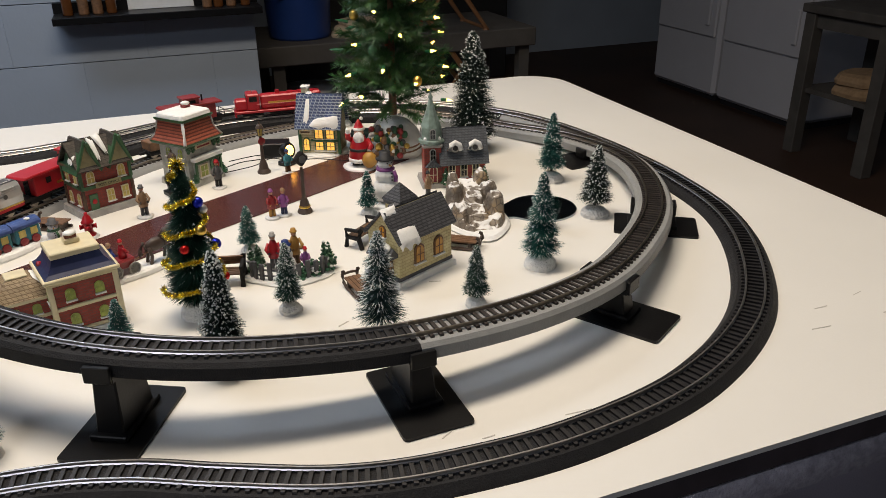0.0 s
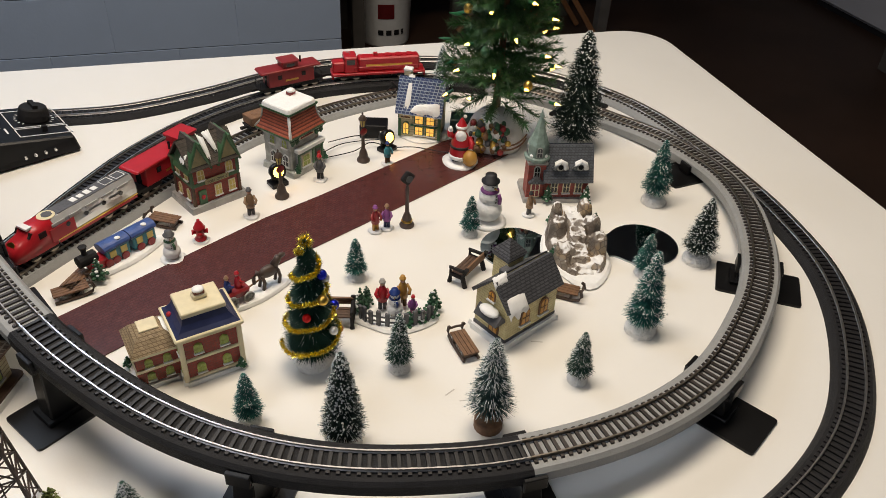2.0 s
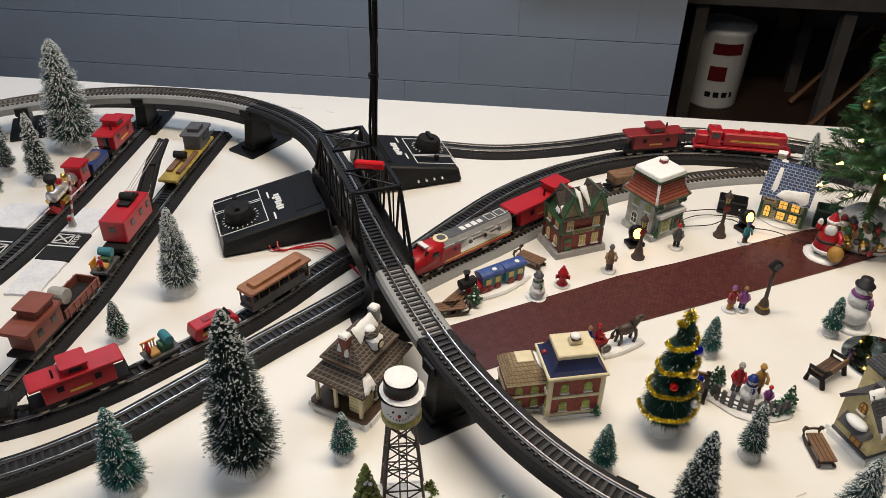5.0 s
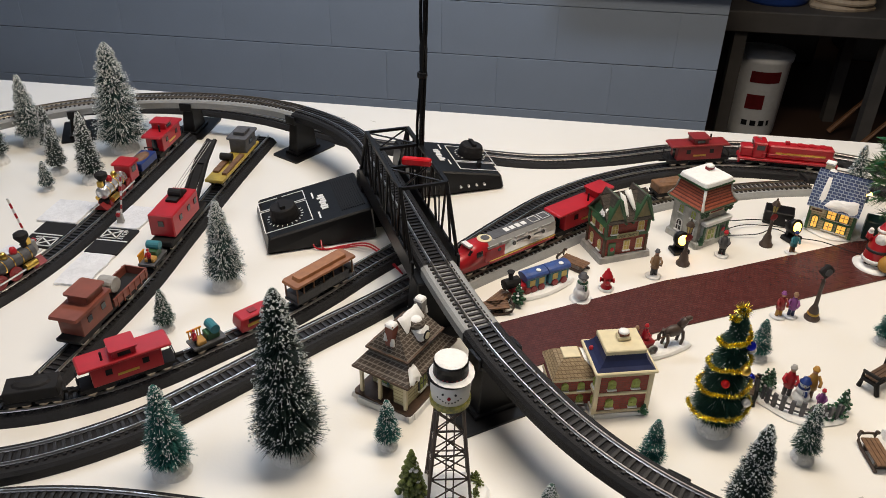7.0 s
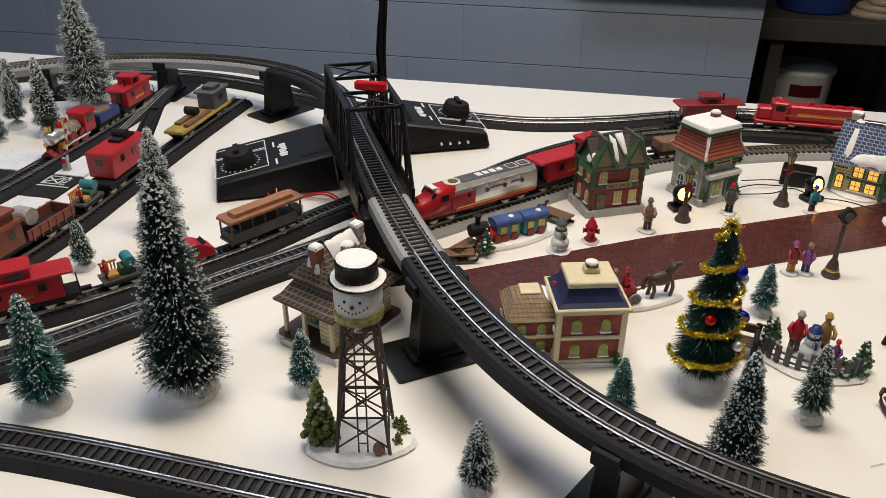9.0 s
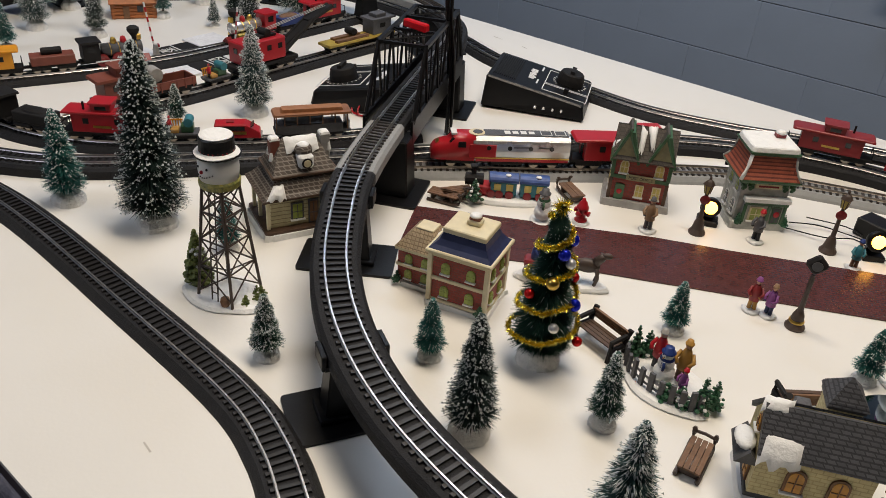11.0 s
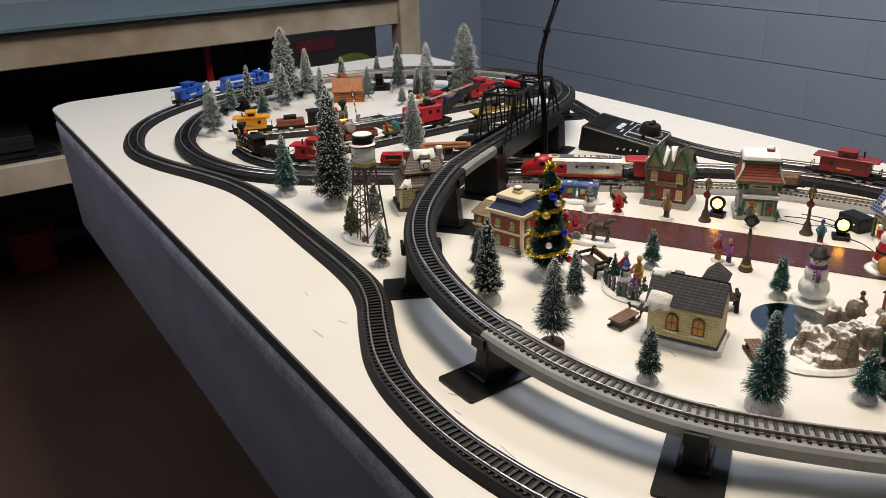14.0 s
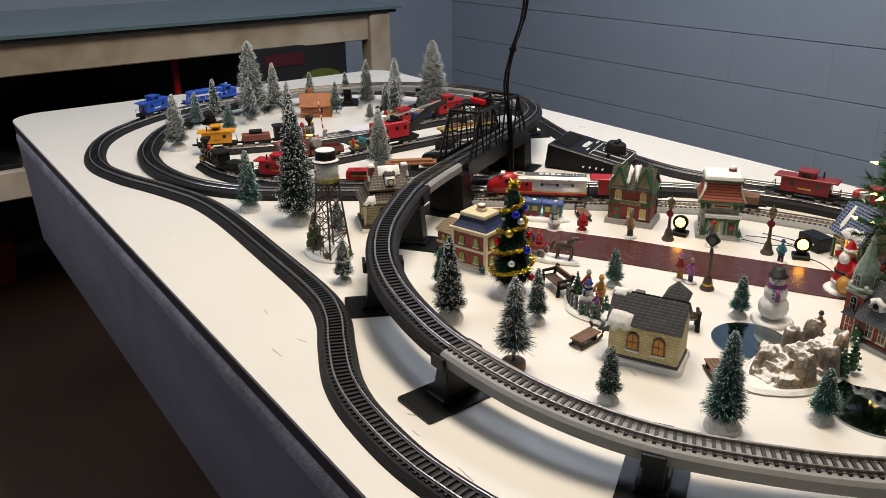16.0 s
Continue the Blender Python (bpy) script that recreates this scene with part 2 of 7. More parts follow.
def box(bm, x, y, z, sx, sy, sz, rz=0, rx=0, ry=0, taper=1.0, mi=0):
    """A box on its base centre (x, y, z); taper narrows the top."""
    m = pose(x, y, z, rx, ry, rz)
    v = []
    for k, f in ((0, 1.0), (sz, taper)):
        for a, b in ((-1, -1), (1, -1), (1, 1), (-1, 1)):
            v.append(bm.verts.new(m @ Vector((a * sx / 2 * f, b * sy / 2 * f, k))))
    for q in ((3, 2, 1, 0), (4, 5, 6, 7), (0, 1, 5, 4), (1, 2, 6, 5), (2, 3, 7, 6), (3, 0, 4, 7)):
        bm.faces.new([v[i] for i in q]).material_index = mi
    return bm


def lathe(bm, profile, seg=16, x=0, y=0, z=0, m=None, wob=0.0, mi=0):
    """A turned form from (radius, height) pairs."""
    m = m or pose(x, y, z)
    rings = []
    for r, h in profile:
        if r < 1e-6:
            rings.append([bm.verts.new(m @ Vector((0, 0, h)))])
        else:
            rings.append([bm.verts.new(m @ Vector((r * (1 + wob * math.sin(3 * a + h * 90)) * math.cos(a), r * (1 + wob * math.cos(2 * a + 1)) * math.sin(a), h))) for a in (2 * math.pi * i / seg for i in range(seg))])
    for p, q in zip(rings, rings[1:]):
        for i in range(seg):
            j = (i + 1) % seg
            f = [p[i % len(p)], p[j % len(p)], q[j % len(q)], q[i % len(q)]]
            f = list(dict.fromkeys(f))
            if len(f) > 2:
                bm.faces.new(f).material_index = mi
    for r, flip in ((rings[0], True), (rings[-1], False)):
        if len(r) > 2:
            bm.faces.new(list(reversed(r)) if flip else r).material_index = mi
    return bm


def ball(bm, x, y, z, r, sx=1, sy=1, sz=1, seg=12, mi=0):
    n = max(5, seg // 2)
    pr = [(0 if k in (0, n) else math.sin(math.pi * k / n), -math.cos(math.pi * k / n)) for k in range(n + 1)]
    return lathe(bm, pr, seg, m=pose(x, y, z) @ Matrix.Diagonal((r * sx, r * sy, r * sz, 1)), mi=mi)


def tube(bm, pts, r, seg=6, mi=0, taper=1.0):
    rings, n = [], len(pts)
    for i, p in enumerate(pts):
        p = Vector(p)
        d = (Vector(pts[min(i + 1, n - 1)]) - Vector(pts[max(i - 1, 0)])).normalized()
        u = d.cross(Vector((0, 0, 1)) if abs(d.z) < 0.9 else Vector((1, 0, 0))).normalized()
        w = d.cross(u)
        rr = r * (1 + (taper - 1) * i / max(1, n - 1))
        rings.append([bm.verts.new(p + rr * (math.cos(a) * u + math.sin(a) * w)) for a in (2 * math.pi * k / seg for k in range(seg))])
    for p, q in zip(rings, rings[1:]):
        for k in range(seg):
            bm.faces.new([p[k], p[(k + 1) % seg], q[(k + 1) % seg], q[k]]).material_index = mi
    bm.faces.new(rings[0]), bm.faces.new(rings[-1])
    return bm


def slab(bm, outline, z0, z1, mi=0, top_scale=1.0):
    """An upright prism on a plan outline."""
    cx, cy = sum(p[0] for p in outline) / len(outline), sum(p[1] for p in outline) / len(outline)
    lo = [bm.verts.new((x, y, z0)) for x, y in outline]
    hi = [bm.verts.new((cx + (x - cx) * top_scale, cy + (y - cy) * top_scale, z1)) for x, y in outline]
    n = len(outline)
    bm.faces.new(hi).material_index = mi
    bm.faces.new(list(reversed(lo))).material_index = mi
    for i in range(n):
        bm.faces.new([lo[i], lo[(i + 1) % n], hi[(i + 1) % n], hi[i]]).material_index = mi
    return bm


def gable(bm, x, y, z, sx, sy, sz, rz=0, mi=0, hip=0.0):
    """A solid gable (or hipped) prism with its ridge along x."""
    m = pose(x, y, z, 0, 0, rz)
    c = [Vector((a * sx / 2, b * sy / 2, 0)) for a, b in ((-1, -1), (1, -1), (1, 1), (-1, 1))]
    r = [Vector((-sx / 2 + hip, 0, sz)), Vector((sx / 2 - hip, 0, sz))]
    v = [bm.verts.new(m @ p) for p in c + r]
    for q in ((3, 2, 1, 0), (0, 1, 5, 4), (2, 3, 4, 5), (1, 2, 5), (3, 0, 4)):
        bm.faces.new([v[i] for i in q]).material_index = mi
    return bm


def roof_plates(bm, x, y, z, sx, sy, sz, thick=0.003, over=0.004, rz=0):
    """Two sloping roof plates with thickness, ridge along x."""
    m = pose(x, y, z, 0, 0, rz)
    for s in (-1, 1):
        a, b = Vector((0, s * (sy / 2 + over), -sz * over / (sy / 2))), Vector((0, 0, sz))
        nrm = Vector((0, s * sz, sy / 2)).normalized() * thick
        v = []
        for e in (-sx / 2 - over, sx / 2 + over):
            for p in (a, b, b + nrm + Vector((0, -s * nrm.y, 0)), a + nrm):
                v.append(bm.verts.new(m @ (p + Vector((e, 0, 0)))))
        for q in ((0, 1, 2, 3), (7, 6, 5, 4), (0, 4, 5, 1), (1, 5, 6, 2), (2, 6, 7, 3), (3, 7, 4, 0)):
            bm.faces.new([v[i] for i in q])
    return bm


def blob(bm, pts, z0, h, r, rng, seg=14, bulge=1.0):
    """A low uneven snow mound round an ellipse (x, y, rx, ry)."""
    x, y, rx, ry = pts
    ph = rng.random() * 6
    pr = [(1.0, 0), (1.03 * bulge, 0.35), (0.95, 0.8), (0.75, 1.0), (0, 1.02)]
    rings = []
    for q, k in pr:
        if q == 0:
            rings.append([bm.verts.new((x, y, z0 + h * k))])
            continue
        rings.append([bm.verts.new((x + rx * q * (1 + r * math.sin(3 * a + ph) + r * 0.7 * math.sin(5 * a + 2 * ph)) * math.cos(a), y + ry * q * (1 + r * math.sin(2 * a + ph) + r * 0.6 * math.cos(4 * a)) * math.sin(a), z0 + h * k)) for a in (2 * math.pi * i / seg for i in range(seg))])
    for p, q in zip(rings, rings[1:]):
        for i in range(seg):
            j = (i + 1) % seg
            f = list(dict.fromkeys([p[i], p[j], q[j % len(q)], q[i % len(q)]]))
            bm.faces.new(f)
    bm.faces.new(list(reversed(rings[0])))
    return bm


def loft(bm, rings, x=0, y=0, mi=0):
    """A four-sided form through rectangles (half width, half depth, height)."""
    rows = [[bm.verts.new((x + a * w, y + b * d, z)) for a, b in ((-1, -1), (1, -1), (1, 1), (-1, 1))] for w, d, z in rings]
    for p, q in zip(rows, rows[1:]):
        for i in range(4):
            bm.faces.new([p[i], p[(i + 1) % 4], q[(i + 1) % 4], q[i]]).material_index = mi
    bm.faces.new(list(reversed(rows[0]))).material_index = mi
    bm.faces.new(rows[-1]).material_index = mi
    return bm


def clump_fir(bm, x, y, z, h, r, seed=0, n=70, snow=0.12):
    """A moulded fir: a rough cone of small overlapping needle clumps, some dusted white (slot 1)."""
    rg = random.Random(seed)
    lathe(bm, [(r * .5, 0), (r * .62, h * .12), (r * .2, h * .7), (0, h * .95)], 8, x, y, z)
    for i in range(n):
        f = (i + rg.random()) / n
        rr = r * (1 - f) ** .85 * rg.uniform(.62, 1.0)
        a = i * 2.39996 + rg.uniform(-.3, .3)
        q = max(.0009, r * .26 * (1 - .55 * f)) * rg.uniform(.75, 1.25)
        ball(bm, x + rr * math.cos(a), y + rr * math.sin(a), z + h * (.06 + .92 * f), q, 1.0, 1.0, .72, 6, 1 if rg.random() < snow else 0)
    return bm


def smooth_loop(pts, closed, step=0.006):
    """Points at even steps on a smooth curve through plan points (x, y, z)."""
    P = [Vector(p) for p in pts]
    n, out = len(P), []
    for i in range(n if closed else n - 1):
        a, b, c, d = (P[(i + k) % n] if closed else P[min(max(i + k, 0), n - 1)] for k in (-1, 0, 1, 2))
        for k in range(24):
            t = k / 24
            out.append(0.5 * (2 * b + (c - a) * t + (2 * a - 5 * b + 4 * c - d) * t * t + (3 * b - a - 3 * c + d) * t ** 3))
    out.append(P[0] if closed else P[-1])
    res, acc = [out[0]], 0.0
    for a, b in zip(out, out[1:]):
        acc += (b - a).length
        if acc >= step:
            res.append(b)
            acc = 0.0
    return res


# ---- room ----
def wall(name, x0, y0, x1, y1, z0, z1, m, label):
    bm = B()
    box(bm, (x0 + x1) / 2, (y0 + y1) / 2, z0, abs(x1 - x0), abs(y1 - y0), z1 - z0)
    return tagged(part(name, bm, m), label, "wall", kind="structure")


tagged(part("floor", box(B(), 0.6, 0.6, FLOOR - 0.1, 9.0, 7.6, 0.1), M["floor"]), "dark brown painted concrete basement floor", "floor", kind="structure")
tagged(part("ceiling", box(B(), 0.6, 0.6, CEIL, 9.0, 7.6, 0.1), M["ceiling"]), "plain white basement ceiling", "ceiling", kind="structure")
WALL_Y, WALL_END = 1.9, 0.75
back = new("wall_north")
tagged(back, "blue-grey painted concrete block wall", "wall", kind="structure")
rng = random.Random(4)
COURSE, BLOCK = 0.187, 0.40
part("core", box(B(), (-2.6 + WALL_END) / 2, WALL_Y + 0.10, FLOOR, WALL_END + 2.6 - 0.01, 0.16, CEIL - FLOOR), M["wall"], back)
block_mesh = {}
z, row = FLOOR + 0.035, 0
while z < CEIL - 0.02:
    x = -2.6 - (BLOCK / 2 if row % 2 else 0)
    while x < WALL_END - 0.01:
        a, b = max(x, -2.6), min(x + BLOCK, WALL_END)
        h = min(COURSE, CEIL - z)
        key = (round(b - a, 3), round(h, 3))
        if key not in block_mesh:
            bm = box(B(), 0, 0, 0.0012, b - a - 0.0001, 0.025, h - 0.0024)
            block_mesh[key] = part("block", bm, M["wall"], back, bevel=0.0010)
            ob = block_mesh[key]
        else:
            ob = new("block", block_mesh[key].data)
            ob.parent = back
        ob.location = ((a + b) / 2, WALL_Y + 0.0105 + rng.uniform(-0.0006, 0.0006), z)
        x += BLOCK
    z, row = z + COURSE, row + 1
wall("wall_west", -2.78, -3.2, -2.6, 2.1, FLOOR, CEIL, M["wall"], "blue-grey painted block wall in shade")
wall("wall_south", -2.8, -3.3, 5.2, -3.18, FLOOR, CEIL, M["wall"], "plain blue-grey basement wall")
wall("wall_east", 4.9, -3.2, 5.05, 4.4, FLOOR, CEIL, M["wall"], "plain blue-grey basement wall")
wall("wall_alcove", 0.7, 4.2, 5.0, 4.35, FLOOR, CEIL, M["wall"], "unlit painted wall at the back of the alcove")
wall("wall_return", WALL_END - 0.14, WALL_Y + 0.19, WALL_END - 0.005, 4.25, FLOOR, CEIL, M["wall"], "return of the painted block wall")

# ---- table ----
TX0, TX1, TY0, TY1 = -1.09, 1.118, -0.548, 0.510


def rounded(x0, y0, x1, y1, r, n=8):
    out = []
    for cx, cy, a0 in ((x1 - r, y0 + r, -90), (x1 - r, y1 - r, 0), (x0 + r, y1 - r, 90), (x0 + r, y0 + r, 180)):
        out += [(cx + r * math.cos(radians(a0 + 90 * k / n)), cy + r * math.sin(radians(a0 + 90 * k / n))) for k in range(n + 1)]
    return out


table = thing("layout_table", "large white laminate table with rounded corners and grey fabric skirt", "table")
part("tabletop", slab(B(), rounded(TX0, TY0, TX1, TY1, 0.075), -0.0045, 0.0), M["table"], table)
part("edge_band", slab(B(), rounded(TX0 + 0.001, TY0 + 0.001, TX1 - 0.001, TY1 - 0.001, 0.075), -0.022, -0.0047), M["edge"], table, "dark worn edge of the board")
bm = B()
ring = rounded(TX0 + 0.012, TY0 + 0.012, TX1 - 0.012, TY1 - 0.012, 0.07)
rows = []
for k, (z, o) in enumerate(((-0.0225, 0.0), (-0.028, 0.010), (-0.036, 0.0135), (-0.05, 0.012), (-0.15, 0.008), (-0.29, 0.004), (-0.30, 0.0))):
    rr = rounded(TX0 + 0.012 - o, TY0 + 0.012 - o, TX1 - 0.012 + o, TY1 - 0.012 + o, 0.07 + o)
    rows.append([bm.verts.new((x, y, z + (0.004 * math.sin(9 * x + 7 * y) if k > 4 else 0))) for x, y in rr])
for a, b in zip(rows, rows[1:]):
    for i in range(len(a)):
        bm.faces.new([a[i], a[(i + 1) % len(a)], b[(i + 1) % len(a)], b[i]])
for f in bm.faces:
    if f.calc_center_median().z > -0.043:
        f.material_index = 1
part("skirt", bm, [M["skirt"], M["hem"]], table, "grey fabric skirt with a frayed upper fold", smooth=True)
for x in (TX0 + 0.45, TX1 - 0.35):
    for y in (TY0 + 0.30, TY1 - 0.12):
        part("leg", box(B(), x, y, FLOOR, 0.06, 0.06, -0.022 - FLOOR), M["greywood"], table, bevel=0.004)

# ---- railway ----
OUTER = [(.25, -.41), (.318, -.426), (.375, -.453), (.443, -.482), (.513, -.495), (.61, -.495), (.72, -.47), (.825, -.408), (.902, -.316), (.95, -.216), (.966, -.11), (.966, -.01),
         (.957, .08), (.935, .18), (.895, .262), (.825, .338), (.73, .398), (.619, .43), (.5, .437), (.4, .405), (.3, .36), (.19, .329), (.07, .332), (-.06, .337), (-.165, .372),
         (-.28, .415), (-.4, .432), (-.52, .42), (-.65, .375), (-.76, .30), (-.845, .19), (-.89, .06), (-.893, -.06), (-.861, -.215), (-.78, -.345), (-.69, -.425), (-.585, -.468),
         (-.483, -.482), (-.378, -.464), (-.268, -.427), (-.17, -.402), (-.06, -.396), (.1, -.402)]
HIGH = 0.066
FIGURE = [(.557, .356), (.641, .345), (.728, .312), (.805, .255), (.866, .172), (.91, .09), (.93, 0), (.923, -.075), (.895, -.15), (.85, -.226), (.79, -.292), (.71, -.355), (.62, -.39),
          (.52, -.402), (.44, -.396), (.37, -.38), (.308, -.352), (.252, -.311), (.2, -.256), (.158, -.2), (.105, -.108), (.046, .006), (-.018, .132), (-.062, .205), (-.128, .272),
          (-.21, .32), (-.305, .346), (-.41, .35), (-.52, .325), (-.62, .27), (-.7, .19), (-.75, .09), (-.768, -.02), (-.755, -.14), (-.71, -.235), (-.635, -.32), (-.535, -.378),
          (-.425, -.402), (-.32, -.397), (-.23, -.37), (-.155, -.318), (-.097, -.25), (-.033, -.165), (.014, -.107), (.055, -.052), (.108, .03), (.16, .115), (.216, .195), (.29, .268), (.375, .32), (.466, .35)]


def height_at(i):
    if i < 4 or i >= 36:
        return 0.0
    if i <= 19:
        return HIGH * (i - 4) / 15.0
    if i <= 23:
        return HIGH
    return HIGH * (36 - i) / 13.0


FIGURE3 = [(x, y, height_at(i)) for i, (x, y) in enumerate(FIGURE)]
SIDE_R = [(.592, .312), (.53, .296), (.462, .271), (.365, .226), (.300, .170), (.246, .116), (.203, .070), (.157, .024), (.110, -.026), (.090, -.048)]
SIDE_1 = [(.03, .035), (-.005, -.02), (-.04, -.082), (-.079, -.139), (-.122, -.19), (-.161, -.235), (-.203, -.272), (-.255, -.302), (-.315, -.318), (-.385, -.318)]
SIDE_2 = [(-.254, .330), (-.257, .18), (-.255, .014), (-.253, -.09), (-.258, -.17), (-.268, -.268)]
SIDE_3 = [(-.384, .318), (-.382, .16), (-.383, .03), (-.388, -.05), (-.402, -.125), (-.430, -.21), (-.464, -.295)]
tie_mesh = {}


def tie(material, parent, m):
    if material not in tie_mesh:
        ob = part("tie", box(B(), 0, 0, 0, 0.0255, 0.0030, 0.0024, taper=0.94), material, parent)
        tie_mesh[material] = ob.data
    else:
        ob = new("tie", tie_mesh[material])
        ob.parent = parent
    ob.matrix_basis = m
    return ob


def frame_on(pts, i, closed):
    n = len(pts)
    a, b = (pts[(i - 1) % n], pts[(i + 1) % n]) if closed else (pts[max(i - 1, 0)], pts[min(i + 1, n - 1)])
    d = (b - a).normalized()
    return d, Vector((d.y, -d.x, 0)).normalized()


def sweep(bm, pts, profile, mi=0, dirs=None):
    rows = []
    for p, (d, s) in zip(pts, dirs):
        rows.append([bm.verts.new(p + s * u + Vector((0, 0, v))) for u, v in profile])
    k = len(profile)
    for a, b in zip(rows, rows[1:]):
        for i in range(k):
            bm.faces.new([a[i], a[(i + 1) % k], b[(i + 1) % k], b[i]]).material_index = mi
    bm.faces.new(rows[0]), bm.faces.new(list(reversed(rows[-1])))


BED_GROUND = [(-.0205, 0), (-.0190, .0030), (-.0150, .0078), (.0150, .0078), (.0190, .0030), (.0205, 0)]
BED_HIGH = [(-.0195, 0), (-.0195, .0095), (-.0165, .0125), (.0165, .0125), (.0195, .0095), (.0195, 0)]


def lay_track(name, plan, closed, group, grey=lambda i, n, p: False, cuts=None, per=38, gap=0.0072, label="", high=False, rail="rail"):
    pts = smooth_loop([(p[0], p[1], p[2] if len(p) > 2 else 0.0) for p in plan], closed)
    if closed:
        pts = pts[:-1] if (pts[0] - pts[-1]).length < 0.004 else pts
    n = len(pts)
    dirs = [frame_on(pts, i, closed) for i in range(n)]
    if cuts:
        edges = sorted(min(range(n), key=lambda i: (pts[i].x - c[0]) ** 2 + (pts[i].y - c[1]) ** 2 + (0 if (pts[i].z > 0.03) == (c[2] > 0.03) else 9)) for c in cuts)
        edges = [0] + [e for e in edges if 8 < e < n - 8] + [n]
        count = len(edges) - 1
    else:
        count = max(1, round(n / per))
        edges = [round(n * k / count) for k in range(count + 1)]
    sections = []
    for k in range(count):
        ids = [i % n for i in range(edges[k], min(edges[k + 1] + 1, n + (1 if closed else 0)))]
        seg, dd = [pts[i].copy() for i in ids], [dirs[i] for i in ids]
        is_grey = grey(k, count, seg[len(seg) // 2])
        up = high and max(p.z for p in seg) > 0.004
        lift = 0.0125 if high else 0.0078
        sec = thing("track_section", label or ("grey plastic model railway track section with steel rails" if is_grey else "black plastic model railway track section with metal rails"), "model track", group=group)
        bm = B()
        sweep(bm, seg, BED_HIGH if high else BED_GROUND, 0, dd)
        part("roadbed", bm, M["bedgrey"] if is_grey else M["bed"], sec)
        for s in (-1, 1):
            bm = B()
            o = s * 0.00825
            sweep(bm, seg, [(o - .0011, lift + .0016), (o - .0004, lift + .0024), (o - .0006, lift + .0044), (o + .0006, lift + .0044), (o + .0004, lift + .0024), (o + .0011, lift + .0016)], 0, dd)
            part("rail", bm, M["railb"] if is_grey else M[rail], sec)
        length = sum((b - a).length for a, b in zip(seg, seg[1:]))
        num, j, run = max(1, round(length / gap)), 0, 0.0
        for q in range(num):
            want = (q + 0.5) * length / num
            while j < len(seg) - 2 and run + (seg[j + 1] - seg[j]).length < want:
                run += (seg[j + 1] - seg[j]).length
                j += 1
            f = min(1.0, (want - run) / max(1e-6, (seg[j + 1] - seg[j]).length))
            p = seg[j].lerp(seg[j + 1], f) + Vector((0, 0, lift - 0.0006))
            d, s = dd[j]
            up_axis = s.cross(d)
            tie(M["tiebrown"] if is_grey else M["tie"], sec, Matrix(((s.x, d.x, up_axis.x, p.x), (s.y, d.y, up_axis.y, p.y), (s.z, d.z, up_axis.z, p.z), (0, 0, 0, 1))))
        sections.append(sec)
    return pts, dirs


outer_pts, outer_dirs = lay_track("outer", OUTER, True, "outer track loop", grey=lambda k, n, p: p.x > .9 and -.05 < p.y < .14)
CUTS = [(.52, -.402, .05), (.31, -.354, .05), (.158, -.2, HIGH), (.102, -.103, HIGH), (-.018, .132, HIGH), (-.182, .31, .06), (-.385, .355, .05), (-.57, .31, .04), (-.71, .18, 0),
        (-.765, 0, 0), (-.735, -.19, 0), (-.6, -.34, 0), (-.425, -.402, 0), (-.23, -.37, 0), (-.097, -.25, 0), (.014, -.107, 0), (.108, .03, 0), (.216, .195, 0), (.375, .32, 0),
        (.557, .356, 0), (.728, .312, 0), (.866, .172, 0), (.93, 0, 0), (.868, -.21, .03), (.722, -.35, .045)]


def grey_piece(k, n, p):
    if p.x > .5:
        return p.y < .33 and not (p.y > .2 and p.x < .7)
    if p.x < -.1:
        return p.z > .02
    return p.z > .05 and -.21 < p.y < -.1


fig_pts, fig_dirs = lay_track("figure", FIGURE3, True, "over and under track loop", high=True, grey=grey_piece, cuts=CUTS)
lay_track("side", SIDE_R, False, "village siding", grey=lambda k, n, p: True)
lay_track("side", SIDE_1, False, "yard sidings")
lay_track("side", SIDE_2, False, "yard sidings", grey=lambda k, n, p: k == 0 and n > 2)
lay_track("side", SIDE_3, False, "yard sidings", grey=lambda k, n, p: k == 0 and n > 2)


def nearest(pts, x, y, high=None):
    return min(range(len(pts)), key=lambda i: (pts[i].x - x) ** 2 + (pts[i].y - y) ** 2 + (0 if high is None or (pts[i].z > 0.03) == high else 9))


# piers under the raised loop
def pier(x, y, high=None, across=0.088, along=0.053):
    i = nearest(fig_pts, x, y, high)
    p, (d, s) = fig_pts[i], fig_dirs[i]
    h = p.z
    rz = math.degrees(math.atan2(s.y, s.x))
    ob = thing("track_pier", "black plastic track pier on a square base plate", "track pier", p.x, p.y, 0, rz, "track piers")
    off = max(-.014, min(.014, (Vector((x, y, p.z)) - p).dot(s)))
    part("base_plate", slab(B(), rounded(off - across / 2, -along / 2, off + across / 2, along / 2, .003, 2), 0, .0026), M["black"], ob)
    if h > 0.012:
        bm = box(B(), 0, 0, .0026, .044, .021, h - .0066, taper=0.78)
        part("column", bm, M["black"], ob, bevel=.0012)
        bm = box(B(), 0, 0, .0026, .052, .027, .0045)
        part("foot", bm, M["black"], ob, bevel=.0008)
    part("cap", box(B(), 0, 0, max(.0026, h - .004), .043, .020, min(.004, h - .0026)), M["black"], ob)
    for q in (-1, 1):
        bm = box(B(), q * .0218, 0, max(.003, h - .004), .0038, .019, .0125)
        part("clip", bm, M["black"], ob, bevel=.0006)
    return ob


for x, y in ((.318, -.3605), (.518, -.41), (.723, -.367), (.865, -.212), (.915, .02), (.845, .215), (.173, -.222), (-.182, .31), (-.385, .36), (-.57, .31), (-.71, .17), (-.765, 0), (-.735, -.19)):
    pier(x, y, None if x < -.6 or x > .8 else True)

